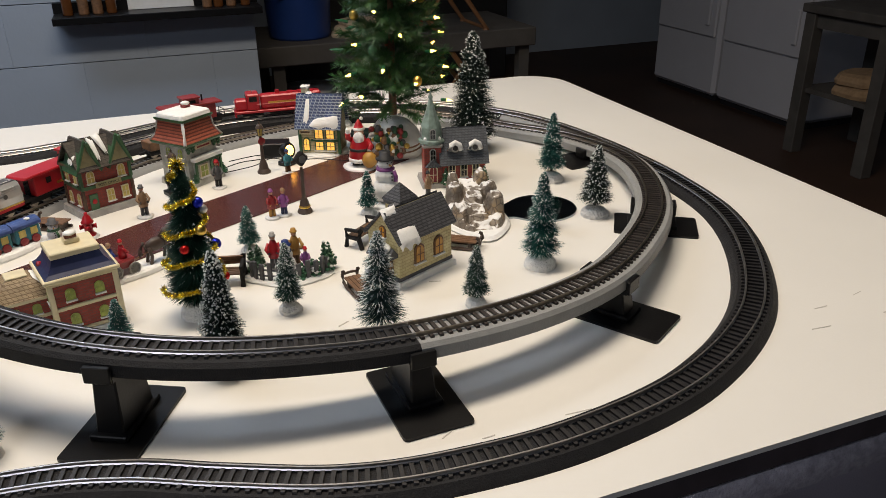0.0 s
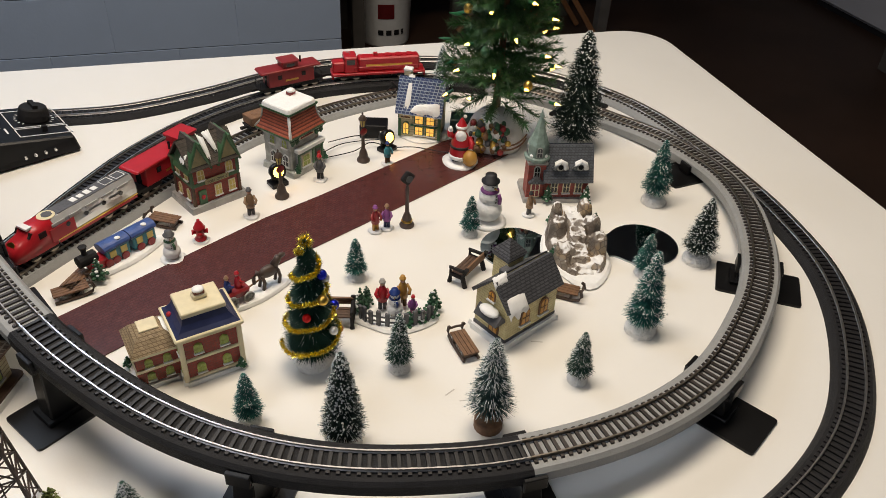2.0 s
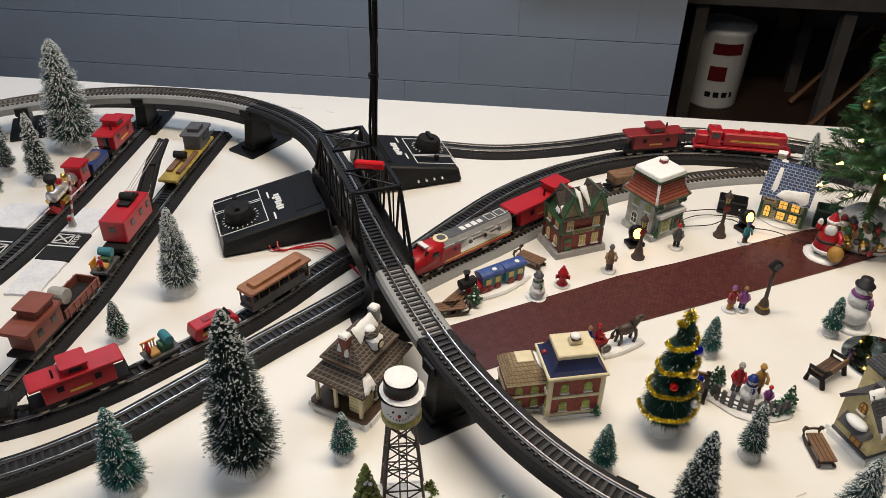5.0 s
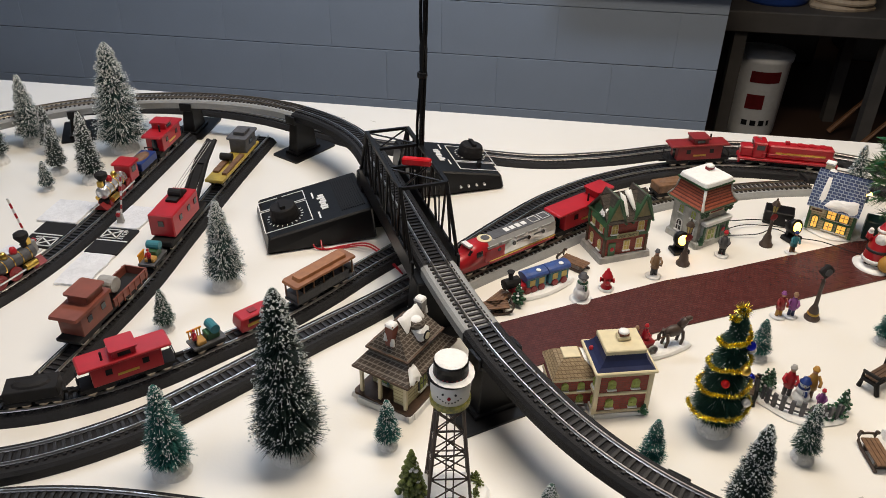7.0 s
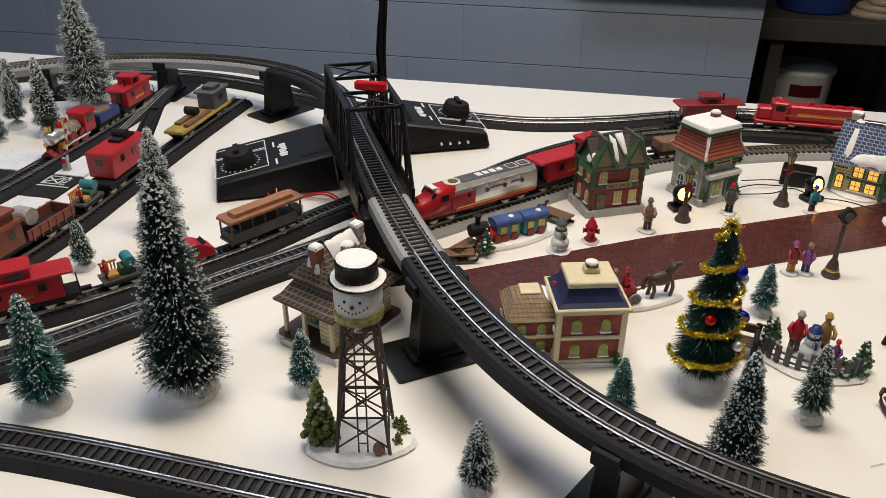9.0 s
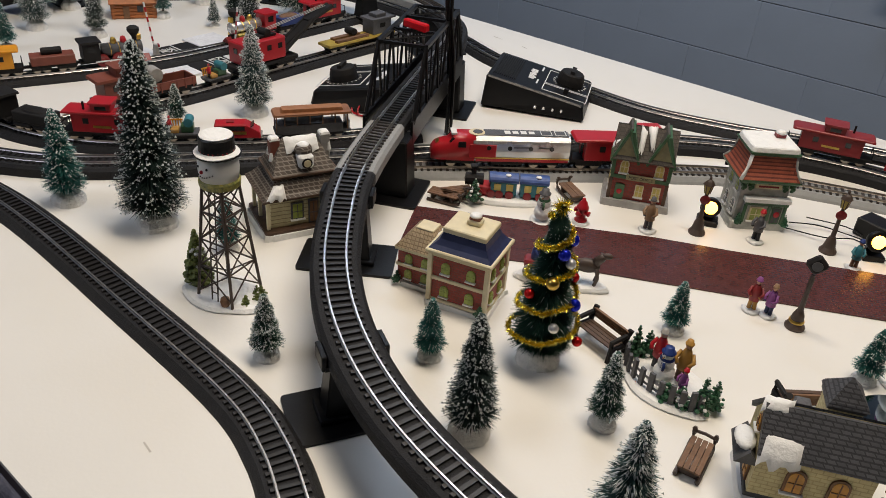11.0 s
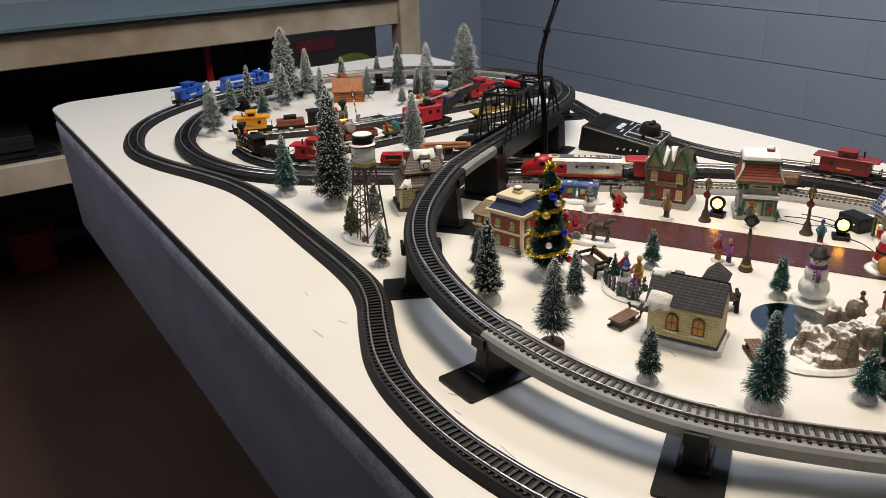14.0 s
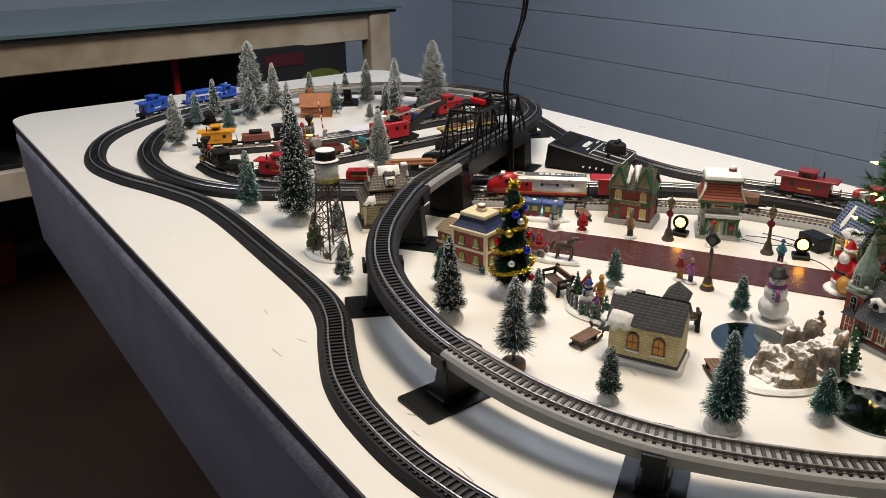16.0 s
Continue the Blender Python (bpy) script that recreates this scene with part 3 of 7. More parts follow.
# ---- village: road and pond ----
def road_mat():
    m = brick_mat("brown_red_embossed_brick_sheet", (0.098, 0.030, 0.026), (0.064, 0.020, 0.018), 0.0065, 0.0036, rough=0.25, bump=0.25, joint=0.18, vary=0.2)
    n, l = m.node_tree.nodes, m.node_tree.links
    tc = next(q for q in n if q.type == "TEX_COORD")
    br = next(q for q in n if q.type == "TEX_BRICK")
    mp = n.new("ShaderNodeMapping")
    mp.inputs["Rotation"].default_value = (0, 0, radians(-29))
    l.new(tc.outputs["Object"], mp.inputs["Vector"]), l.new(mp.outputs[0], br.inputs["Vector"])
    return m


M["road"] = road_mat()
road = part("village_road", slab(B(), [(.150, -.103), (.190, -.172), (.355, -.071), (.52, .018), (.648, .088), (.705, .120), (.655, .178), (.615, .164), (.43, .062), (.36, .027)], 0.0003, 0.0016), M["road"])
tagged(road, "brown-red plastic sheet road embossed with small bricks", "model road")
LOBE, HALF, NECK = .039, .0755, .020
top = []
for k in range(61):
    u = -(HALF + LOBE) * math.cos(math.pi * k / 60)
    lobe = math.sqrt(max(0, LOBE ** 2 - (abs(u) - HALF) ** 2))
    neck = NECK * max(0, 1 - (abs(u) / (HALF + .6 * LOBE)) ** 6)
    top.append((u, (lobe ** 3 + neck ** 3) ** (1 / 3)))
pts = [(u, -w) for u, w in top] + [(u, w) for u, w in reversed(top[1:-1])]
pond = part("pond_mirror", slab(B(), pts, 0, 0.0022), M["mirror"])
pond.matrix_basis = pose(.7025, -.1045, 0, 0, 0, -9.5)
tagged(pond, "dark mirror pond in an hourglass shape lying on the table", "model pond")

# ---- bottle-brush trees ----
TREE_MATS = {"dark": "bristledark", "green": "bristle", "teal": "bristleteal", "grey": "bristlegrey"}


def brush_tree(x, y, h, r, style="green", frost=0.35, base="snow", seed=0, density=1.0, blobs=0.5, fuzz=None):
    fuzz = {"dark": .13, "green": .58, "teal": .46, "grey": .54}[style] if fuzz is None else fuzz
    rng = random.Random(seed * 77 + 5)
    label = {"dark": "dark green bottle-brush fir tree flecked with snow", "green": "green bottle-brush fir tree with frosted tips", "teal": "teal green bottle-brush fir tree with pale tips", "grey": "frosted grey bottle-brush fir tree with sparse bristles"}[style]
    t = thing("brush_tree", label + (" on a wooden disc" if base == "wood" else " on a snowy base"), "model tree", x, y, 0, rng.uniform(0, 360), "bottle-brush trees")
    foot = min(0.14 * h, 0.016)
    br = min(0.58 * r, 0.022)
    if base == "wood":
        part("base", lathe(B(), [(.0125, 0), (.0125, .008), (.0115, .009), (0, .009)], 18), M["wood"], t, "brown wooden disc")
        foot = 0.022
    else:
        part("base", lathe(B(), [(br, 0), (br * 0.97, foot * .35), (br * .7, foot * .75), (br * .3, foot), (0, foot * 1.02)], 14, wob=.05), M["snowbase"], t)
    part("stem", tube(B(), [(0, 0, foot * .3), (0, 0, h * .5), (0, 0, h * .97)], 0.0016 if h < .12 else .0022, 6, taper=.5), M["wire"], t)
    verts, faces, mats = [], [], []
    r = r * (0.74 + 0.26 * max(0, min(1, (h - .11) / .045))) * (1.14 if style == "grey" else 1)
    n = int(4300 * density * (h / 0.08) ** 0.75)
    z0 = foot * (1.0 if base == "wood" else 0.92) + (0.07 * h if h < .09 else 0.02 * h)
    for i in range(n):
        f = ((i + rng.random()) / n) ** 1.12
        z = z0 + (h - z0) * f
        ripple = 0.90 + 0.13 * math.sin(f * h * 420 / (1 + 4 * h))
        rad = r * (1 - f) ** (0.72 if h < .15 else 0.60) * ripple * rng.uniform(0.80, 1.10) + 0.0018
        if f < 0.06:
            rad *= 0.75 + 4 * f
        a = i * 2.39996 + rng.uniform(-.25, .25)
        droop = rng.uniform(-0.12, 0.13) * rad
        ca, sa = math.cos(a), math.sin(a)
        w = 0.00019 * (1.0 + 4.0 * h)
        p0 = Vector((0, 0, z + 0.10 * rad))
        tip = Vector((ca * rad, sa * rad, z - droop + 0.02 * rad))
        mid = p0.lerp(tip, rng.uniform(.62, .80)) + Vector((0, 0, 0.03 * rad))
        fro = rng.random() < frost * fuzz * (0.5 + 0.9 * f)
        side = Vector((-sa, ca, rng.uniform(-.6, .6))) * w * ((1.5 if style == "grey" else 1.2) if fro else 1)
        k = len(verts)
        verts += [p0 - side, p0 + side, mid + side, mid - side, tip]
        faces += [(k, k + 1, k + 2, k + 3), (k + 3, k + 2, k + 4)]
        mats += [1 if fro and style == "grey" and rng.random() < .15 else 0, 1 if fro else 0]
        if rng.random() < frost * blobs * 0.17:
            q = tip.lerp(mid, .3)
            s = rng.uniform(.0005, .0012) * (0.7 + 4 * h)
            k = len(verts)
            verts += [q + Vector((s, 0, -s * .4)), q + Vector((-s * .5, s * .87, -s * .4)), q + Vector((-s * .5, -s * .87, -s * .4)), q + Vector((0, 0, s * .9))]
            faces += [(k, k + 1, k + 3), (k + 1, k + 2, k + 3), (k + 2, k, k + 3), (k + 2, k + 1, k)]
            mats += [1] * 4
    me = bpy.data.meshes.new("bristles")
    me.from_pydata([tuple(v) for v in verts], [], faces)
    me.materials.append(M[TREE_MATS[style]]), me.materials.append(M["frost"])
    me.polygons.foreach_set("material_index", mats)
    ob = new("bristles", me)
    ob.parent = t
    tagged(ob, kind="stuff")
    core = lathe(B(), [(r * .34, z0 + h * .06), (r * .40, z0 + h * .10), (r * .22, h * .55), (0.001, h * .93)], 10)
    if style != "grey":
        part("core", core, M[TREE_MATS[style]], t)
    else:
        core.free()
    return t


# village trees
for i, (x, y, h, r, st, fr, base) in enumerate([
        (.445, -.103, .050, .0165, "teal", .35, "snow"), (.587, -.052, .051, .0165, "teal", .35, "snow"), (.395, -.318, .103, .0275, "dark", .75, "snow"), (.321, -.276, .056, .0175, "teal", .25, "snow"),
        (.459, -.244, .066, .018, "green", .5, "snow"), (.518, -.329, .102, .027, "grey", .75, "wood"), (.616, -.296, .058, .0175, "green", .45, "snow"), (.706, -.247, .097, .0285, "teal", .55, "snow"),
        (.752, -.165, .053, .019, "teal", .30, "snow"), (.832, -.035, .087, .027, "teal", .30, "snow"), (.823, -.155, .082, .028, "dark", .60, "snow"), (.790, .120, .164, .040, "dark", .42, "snow"),
        (.653, .310, .078, .021, "grey", .85, "snow")]):
    brush_tree(x, y, h, r, st, fr, base, i, 1.0 if st != "grey" else .55, 1.2 if st == "dark" else .5)
# trees round the station and the yard
for i, (x, y, h, r, st, fr, base) in enumerate([
        (.001, -.313, .180, .0365, "dark", .62, "snow"), (-.157, -.071, .114, .030, "grey", .75, "snow"), (-.096, -.350, .098, .030, "teal", .30, "snow"), (-.190, -.163, .052, .016, "green", .40, "snow"),
        (.085, -.291, .055, .017, "teal", .30, "snow"), (.232, -.364, .058, .018, "green", .5, "snow"), (-.460, .262, .172, .040, "grey", .80, "snow"), (-.452, .150, .108, .028, "dark", .75, "snow"),
        (-.500, .113, .045, .014, "grey", .5, "snow"), (-.612, .254, .115, .030, "grey", .85, "snow"), (-.530, -.320, .112, .031, "grey", .75, "snow"), (-.680, -.226, .082, .024, "teal", .35, "snow"),
        (-.730, -.165, .096, .025, "dark", .60, "snow"), (-.575, -.192, .076, .024, "teal", .30, "snow"), (-.650, -.112, .104, .029, "grey", .60, "snow"), (-.733, -.070, .172, .038, "grey", .75, "snow"),
        (-.725, -.018, .118, .028, "grey", .65, "snow"), (-.560, -.060, .102, .024, "dark", .75, "snow"), (-.730, .080, .085, .021, "dark", .6, "snow"), (-.590, .075, .082, .022, "teal", .35, "snow"),
        (-.712, .170, .078, .021, "teal", .30, "snow"), (-.625, .180, .118, .030, "dark", .65, "snow"), (-.515, .165, .078, .022, "dark", .65, "snow"), (-.565, .228, .078, .022, "dark", .65, "snow")]):
    brush_tree(x, y, h, r, st, fr, base, 40 + i, 1.0 if st != "grey" else .9, 1.6)

# decorated fir with gold tinsel
deco = brush_tree(.384, -.217, .140, .0305, "green", .04, "snow", 99, 1.8)
deco.name = "tinsel_tree"
tagged(deco, "green tinsel Christmas tree with gold garland and coloured baubles", "model tree")
rng = random.Random(12)
verts, faces = [], []
for i in range(15000):
    f = i / 15000
    z = .026 + .106 * f
    r = .0280 * (1 - (z - .012) / .130) ** .72 + .0016
    a = f * 2 * math.pi * 4.2 + 1.2
    c = Vector((r * math.cos(a), r * math.sin(a), z + .0008 * math.sin(5 * a)))
    d = Vector((rng.gauss(0, 1), rng.gauss(0, 1), rng.gauss(0, 1))).normalized() * rng.uniform(.0022, .0044)
    s = d.cross(Vector((rng.gauss(0, 1), rng.gauss(0, 1), 1))).normalized() * .00042
    k = len(verts)
    verts += [c - s, c + s, c + d]
    faces.append((k, k + 1, k + 2))
for i in range(420):
    c = Vector((0, 0, .138))
    d = Vector((rng.gauss(0, 1), rng.gauss(0, 1), rng.gauss(0, .8))).normalized() * rng.uniform(.004, .010)
    s = d.cross(Vector((rng.gauss(0, 1), rng.gauss(0, 1), 1))).normalized() * .0006
    k = len(verts)
    verts += [c - s, c + s, c + d]
    faces.append((k, k + 1, k + 2))
me = bpy.data.meshes.new("garland")
me.from_pydata([tuple(v) for v in verts], [], faces)
me.materials.append(M["tinsel"])
ob = new("garland", me)
ob.parent = deco
tagged(ob, "gold tinsel garland")
M["ballred"] = mat("red_bauble", (0.5, 0.01, 0.01), 0.12, 0.6)
M["ballblue"] = mat("blue_bauble", (0.01, 0.02, 0.45), 0.12, 0.6)
for i in range(13):
    z = .026 + .092 * ((i * 0.618 + .07) % 1.0)
    r = .0285 * (1 - (z - .012) / .130) ** .72 + .0015
    a = i * 3.9 + 2.6 * (i % 3)
    b = part("bauble", ball(B(), 0, 0, 0, .0050 if i % 2 else .0042, seg=14), [M["ballred"], M["gold"], M["silver"], M["ballblue"]][i % 4], deco, smooth=True)
    b.location = (r * math.cos(a), r * math.sin(a), z)


# ---- large lit Christmas tree on a sculpted pot ----
big = thing("christmas_tree", "artificial green Christmas tree with warm lights on a white snow pot", "Christmas tree", .684, .152)
rng = random.Random(31)
part("pot", lathe(B(), [(.040, 0), (.042, .006), (.038, .022), (.031, .036), (.022, .046), (.012, .050), (0, .051)], 26, wob=.05), M["snow"], big, "white moulded snow mound pot", smooth=True)
part("trunk", tube(B(), [(0, 0, .055), (.002, 0, .18), (0, .001, .36)], .006, 8, taper=.35), M["wood"], big)
verts, faces = [], []
for i in range(230):
    f = (i + .5) / 230
    z = .066 + .289 * f
    L = .074 * (1 - f) ** .8 * rng.uniform(.75, 1.12) + .012
    a = i * 2.39996
    d = Vector((math.cos(a), math.sin(a), rng.uniform(-.18, .42))).normalized()
    o = Vector((0, 0, z))
    u = d.cross(Vector((0, 0, 1))).normalized()
    w = d.cross(u)
    for j in range(150):
        g = rng.uniform(.22, 1.0)
        b = rng.uniform(0, 2 * math.pi)
        n0 = o + d * L * g
        nd = (d * rng.uniform(.5, 1.1) + (u * math.cos(b) + w * math.sin(b))).normalized() * rng.uniform(.010, .017)
        s = nd.cross(d).normalized() * .0007
        k = len(verts)
        verts += [n0 - s, n0 + s, n0 + nd]
        faces.append((k, k + 1, k + 2))
me = bpy.data.meshes.new("needles")
me.from_pydata([tuple(v) for v in verts], [], faces)
me.materials.append(mat("pine_needles", (0.032, 0.105, 0.028), 0.5, 0, 0.5, 60))
ob = new("needles", me)
ob.parent = big
tagged(ob, kind="stuff")
M["socket"] = mat("green_socket", (0.015, 0.12, 0.05), 0.35)
for i in range(54):
    f = (i + .5) / 54
    z = .072 + .265 * f
    r = .072 * (1 - f) ** .8 * rng.uniform(.70, 1.04) + .009
    a = i * 2.39996 + .6
    d = Vector((math.cos(a), math.sin(a), rng.uniform(-.7, .4))).normalized()
    p = Vector((r * math.cos(a), r * math.sin(a), z))
    s = part("light_socket", tube(B(), [tuple(p), tuple(p + d * .009)], .0021, 8), M["socket"], big)
    part("light_bulb", tube(B(), [tuple(p + d * .009), tuple(p + d * .0125), tuple(p + d * .0165)], .0021, 8, taper=.25), M["bulb"] if i % 8 not in (3, 6) else M["socket"], s)
for i in range(12):
    f = (i + .5) / 12
    z = .085 + .23 * f
    r = .078 * (1 - f) ** .8
    a = i * 2.7 + 2.2
    b = part("ornament", ball(B(), 0, 0, 0, .0062, sz=1.15, seg=12), [mat("amber_ornament", (.32, .16, .04), .3), M["gold"], M["red"], M["leaf"]][i % 4] if i < 4 else [M["gold"], M["red"], M["gold"]][i % 3], big, smooth=True)
    b.location = (r * math.cos(a), r * math.sin(a), z)
# toy-sack relief and reindeer sleigh moulded on the pot
bm = B()
rng = random.Random(8)
for i in range(64):
    a = radians(238 + rng.uniform(-36, 36))
    z = rng.uniform(.010, .046)
    r = .047 - .35 * max(0, z - .020) + rng.uniform(-.004, .003)
    ball(bm, r * math.cos(a), r * math.sin(a), z, rng.uniform(.0026, .0060), rng.uniform(.7, 1.2), 1, rng.uniform(.7, 1.3), 8, mi=rng.choice((0, 0, 1, 1, 2, 3, 4, 5)))
part("toy_relief", bm, [M["wood"], M["gold"], M["greydark"], M["leaf"], M["darkred"], M["snow"]], big, "moulded sleigh and toys in brown, gold and dark grey", smooth=True)
bm = B()
for dz in (0, .006):
    tube(bm, [(.050 * math.cos(radians(a)), .050 * math.sin(radians(a)), .014 + dz + .010 * ((a - 275) / 40) ** 2) for a in range(262, 318, 7)], .0011, 6)
part("sleigh_runner", bm, M["wood"], big, "brown moulded sleigh runners", smooth=True)


# ---- miniature houses ----
def window(parent, x, y, z, w, h, rz, pane="pane", frame_m="white", arch=True, sill=True, name="window"):
    """A framed window on a wall at local (x, y, z), facing -y turned by rz."""
    m = pose(x, y, z, 0, 0, rz)
    n = 8 if arch else 2

    def outline(ww, hh):
        if not arch:
            return [(-ww / 2, 0), (ww / 2, 0), (ww / 2, hh), (-ww / 2, hh)]
        return [(-ww / 2, 0), (ww / 2, 0)] + [(ww / 2 * math.cos(math.pi * k / n), hh - ww / 2 + ww / 2 * math.sin(math.pi * k / n)) for k in range(n + 1)]

    def plate(ww, hh, y0, y1, dz=0):
        bm = B()
        lo = [bm.verts.new(m @ Vector((a, y0, b + dz))) for a, b in outline(ww, hh)]
        hi = [bm.verts.new(m @ Vector((a, y1, b + dz))) for a, b in outline(ww, hh)]
        k = len(lo)
        bm.faces.new(hi), bm.faces.new(list(reversed(lo)))
        for i in range(k):
            bm.faces.new([lo[i], lo[(i + 1) % k], hi[(i + 1) % k], hi[i]])
        return bm
    fr = part(name, plate(w, h, .001, -.0012), M[frame_m], parent)
    part("pane", plate(w * .74, h * .84, -.0011, -.0017, h * .07), M[pane], fr)
    bm = B()
    for a, b, sx, sz in ((0, h * .07, .0007, h * .80), (0, h * .45, w * .72, .0007)):
        q = m @ Vector((a, -.0019, b))
        box(bm, q.x, q.y, q.z, sx, .0006, sz, rz)
    part("glazing_bar", bm, M[frame_m], fr)
    if sill:
        q = m @ Vector((0, -.0015, -.0012))
        part("sill", box(B(), q.x, q.y, q.z, w * 1.15, .003, .0014, rz), M["white"], fr)
    return fr


def snow_patch(parent, pts, thick=.0022, seed=0):
    """Moulded snow lying on a roof: an uneven patch round a quad of local corners."""
    rng = random.Random(seed)
    bm = B()
    a, b, c, d = (Vector(p) for p in pts)
    n = (b - a).cross(d - a).normalized()
    if n.z < 0:
        n = -n
    nu, nv = 9, 5
    grid = []
    for i in range(nu + 1):
        row = []
        for j in range(nv + 1):
            u, v = i / nu, j / nv
            if j == 0:
                v -= .16 * rng.random() + .10 * math.sin(i * 1.7 + seed)
            if j == nv:
                v += .10 * rng.random()
            p = a.lerp(b, u).lerp(d.lerp(c, u), v)
            e = min(u, 1 - u, j / nv, 1 - j / nv)
            row.append(bm.verts.new(p + n * (thick * (min(1, e * 5) ** .5) + .0002)))
        grid.append(row)
    for i in range(nu):
        for j in range(nv):
            bm.faces.new([grid[i][j], grid[i + 1][j], grid[i + 1][j + 1], grid[i][j + 1]])
    return part("roof_snow", bm, M["snow"], parent, "white painted snow patch", smooth=True)


def sign(parent, x, y, z, w, h, rz, m="cream", text="", size=.0045, colour="wood"):
    q = pose(x, y, z, 0, 0, rz)
    p = q @ Vector((0, 0, 0))
    s = part("sign", box(B(), p.x, p.y, p.z, w, .0022, h, rz), M[m], parent, bevel=.0004)
    if text:
        cu = bpy.data.curves.new("lettering", "FONT")
        cu.body, cu.size, cu.extrude, cu.align_x = text, size, .0001, "CENTER"
        t = bpy.data.objects.new("lettering", cu)
        scene.collection.objects.link(t)
        dg = bpy.context.evaluated_depsgraph_get()
        me = bpy.data.meshes.new_from_object(t.evaluated_get(dg))
        bpy.data.objects.remove(t)
        me.materials.clear()
        me.materials.append(M[colour])
        o = new("lettering", me)
        o.parent = s
        o.matrix_basis = q @ pose(0, -.0013, h * .25, 90, 0, 0)
    else:
        bm = B()
        r = q @ Vector((0, -.0013, h * .32))
        box(bm, r.x, r.y, r.z, w * .74, .0006, h * .34, rz)
        part("lettering_bar", bm, M[colour], s)
    return s


def base_slab(parent, sx, sy, h=.005, m="snow", seed=0, x=0, y=0):
    return part("snow_base", blob(B(), (x, y, sx / 2 * 1.08, sy / 2 * 1.08), 0, h, .05, random.Random(seed), 22), M[m], parent)


def footing(parent, sx, sy, h=.007, m="greycer"):
    return part("footing", slab(B(), rounded(-sx / 2, -sy / 2, sx / 2, sy / 2, .003, 3), 0, h, top_scale=.97), M[m], parent, "moulded snowy grey footing")


# post office
po = thing("post_office_house", "ceramic red brick post office with green gables and grey roof", "model house", .302, .091, 0, 27, s=.96)
footing(po, .082, .066, .008, "greycer")
part("wall_block", box(B(), 0, 0, .007, .066, .052, .052), M["bricks"], po)
part("band", box(B(), 0, 0, .0335, .0685, .0545, .0040), M["green"], po, "green painted storey band")
for x in (-.033, .033):
    for y in (-.026, .026):
        part("corner_post", box(B(), x, y, .0375, .0045, .0045, .0225), M["green"], po, bevel=.0006)
        part("quoin", box(B(), x, y, .007, .0042, .0042, .0265), M["darkwood"], po, bevel=.0006)
part("cornice", box(B(), 0, 0, .058, .072, .058, .0035), M["green"], po)
part("roof", roof_plates(B(), 0, 0, .0615, .062, .05, .026, .003, .005), M["stonebrown"], po)
part("gable_wall", gable(B(), 0, 0, .0615, .060, .048, .024), M["green"], po)
for s in (-1, 1):
    g = part("front_gable", gable(B(), s * .021, -.009, .0600, .040, .024, .027, 90), M["gablebuff"], po, "buff gable with green scalloped trim")
    part("gable_roof", roof_plates(B(), s * .021, -.009, .0605, .038, .024, .029, .0028, .003, 90), M["green"], g)
    part("gable_shingle", roof_plates(B(), s * .021, -.005, .0627, .036, .023, .029, .0012, .002, 90), M["stonebrown"], g)
    part("finial", lathe(B(), [(.0016, 0), (.0022, .003), (0, .006)], 8, s * .021, -.031, .089), M["green"], g)
    for e in (-1, 1):
        part("barge_board", tube(B(), [(s * .021 + e * .0145, -.0300, .0590), (s * .021 + e * .007, -.0300, .0745), (s * .021, -.0300, .0900)], .0019, 6), M["green"], g)
part("valley_roof", box(B(), 0, -.014, .0640, .016, .026, .0030, 0, 42), M["stonebrown"], po, "ribbed brown roof between the gables")
snow_patch(po, [(-.0085, -.027, .0690), (-.0025, -.027, .0690), (-.001, -.010, .0850), (-.0085, -.004, .0905)], .0030, 3)
snow_patch(po, [(.0050, -.023, .0730), (.0095, -.023, .0730), (.0100, -.004, .0905), (-.001, -.004, .0905)], .0032, 7)
snow_patch(po, [(-.037, -.022, .067), (-.037, -.008, .067), (-.031, -.009, .075), (-.031, -.020, .075)], .0022, 5)
for x in (-.020, .021):
    window(po, x, -.026, .0405, .0105, .0155, 0, "pane", "cream")
for x in (.002, .022):
    window(po, x, -.026, .0135, .0100, .0150, 0, "pane", "cream", False)
for y in (-.012, .012):
    window(po, -.033, y, .0405, .0095, .0145, -90, "pane", "cream")
    window(po, -.033, y, .0130, .0095, .0150, -90, "pane", "cream")
door = part("door", box(B(), -.021, -.0268, .007, .011, .0022, .0200), M["green"], po, "dark green door with a wreath", bevel=.0005)
part("wreath", lathe(B(), [(.0016, -.0005), (.0032, 0), (.0016, .0008)], 12, m=pose(-.021, -.0285, .018, 90)), M["red"], door)
sign(po, .001, -.0285, .0335, .034, .0068, 0, "gablebuff", "POST OFFICE", .0048, "dark")
po.matrix_basis = po.matrix_basis @ Matrix.Diagonal((.93, .86, 1.0, 1))

# red-roofed shop
rs = thing("corner_shop_house", "ceramic pale grey shop with flared terracotta roof and snowy flat top", "model house", .4105, .1475, 0, 39.5, s=.94)
footing(rs, .064, .060, .008, "greypale")
part("wall_block", box(B(), 0, .002, .006, .053, .049, .058), M["greypale"], rs)
part("shop_front", box(B(), .003, -.0250, .006, .044, .0060, .028), M["greypale"], rs)
part("ledge", slab(B(), rounded(-.022, -.032, .030, -.022, .002, 2), .0345, .0390), M["snow"], rs, "snowy ledge over the shop front")
part("fascia", box(B(), .004, -.0292, .0305, .048, .0030, .0042), M["green"], rs, "green shop fascia with garland", bevel=.0005)
for x in (-.019, .008, .0255):
    part("pilaster", box(B(), x, -.0288, .008, .0036, .0026, .0225), M["green"], rs, bevel=.0005)
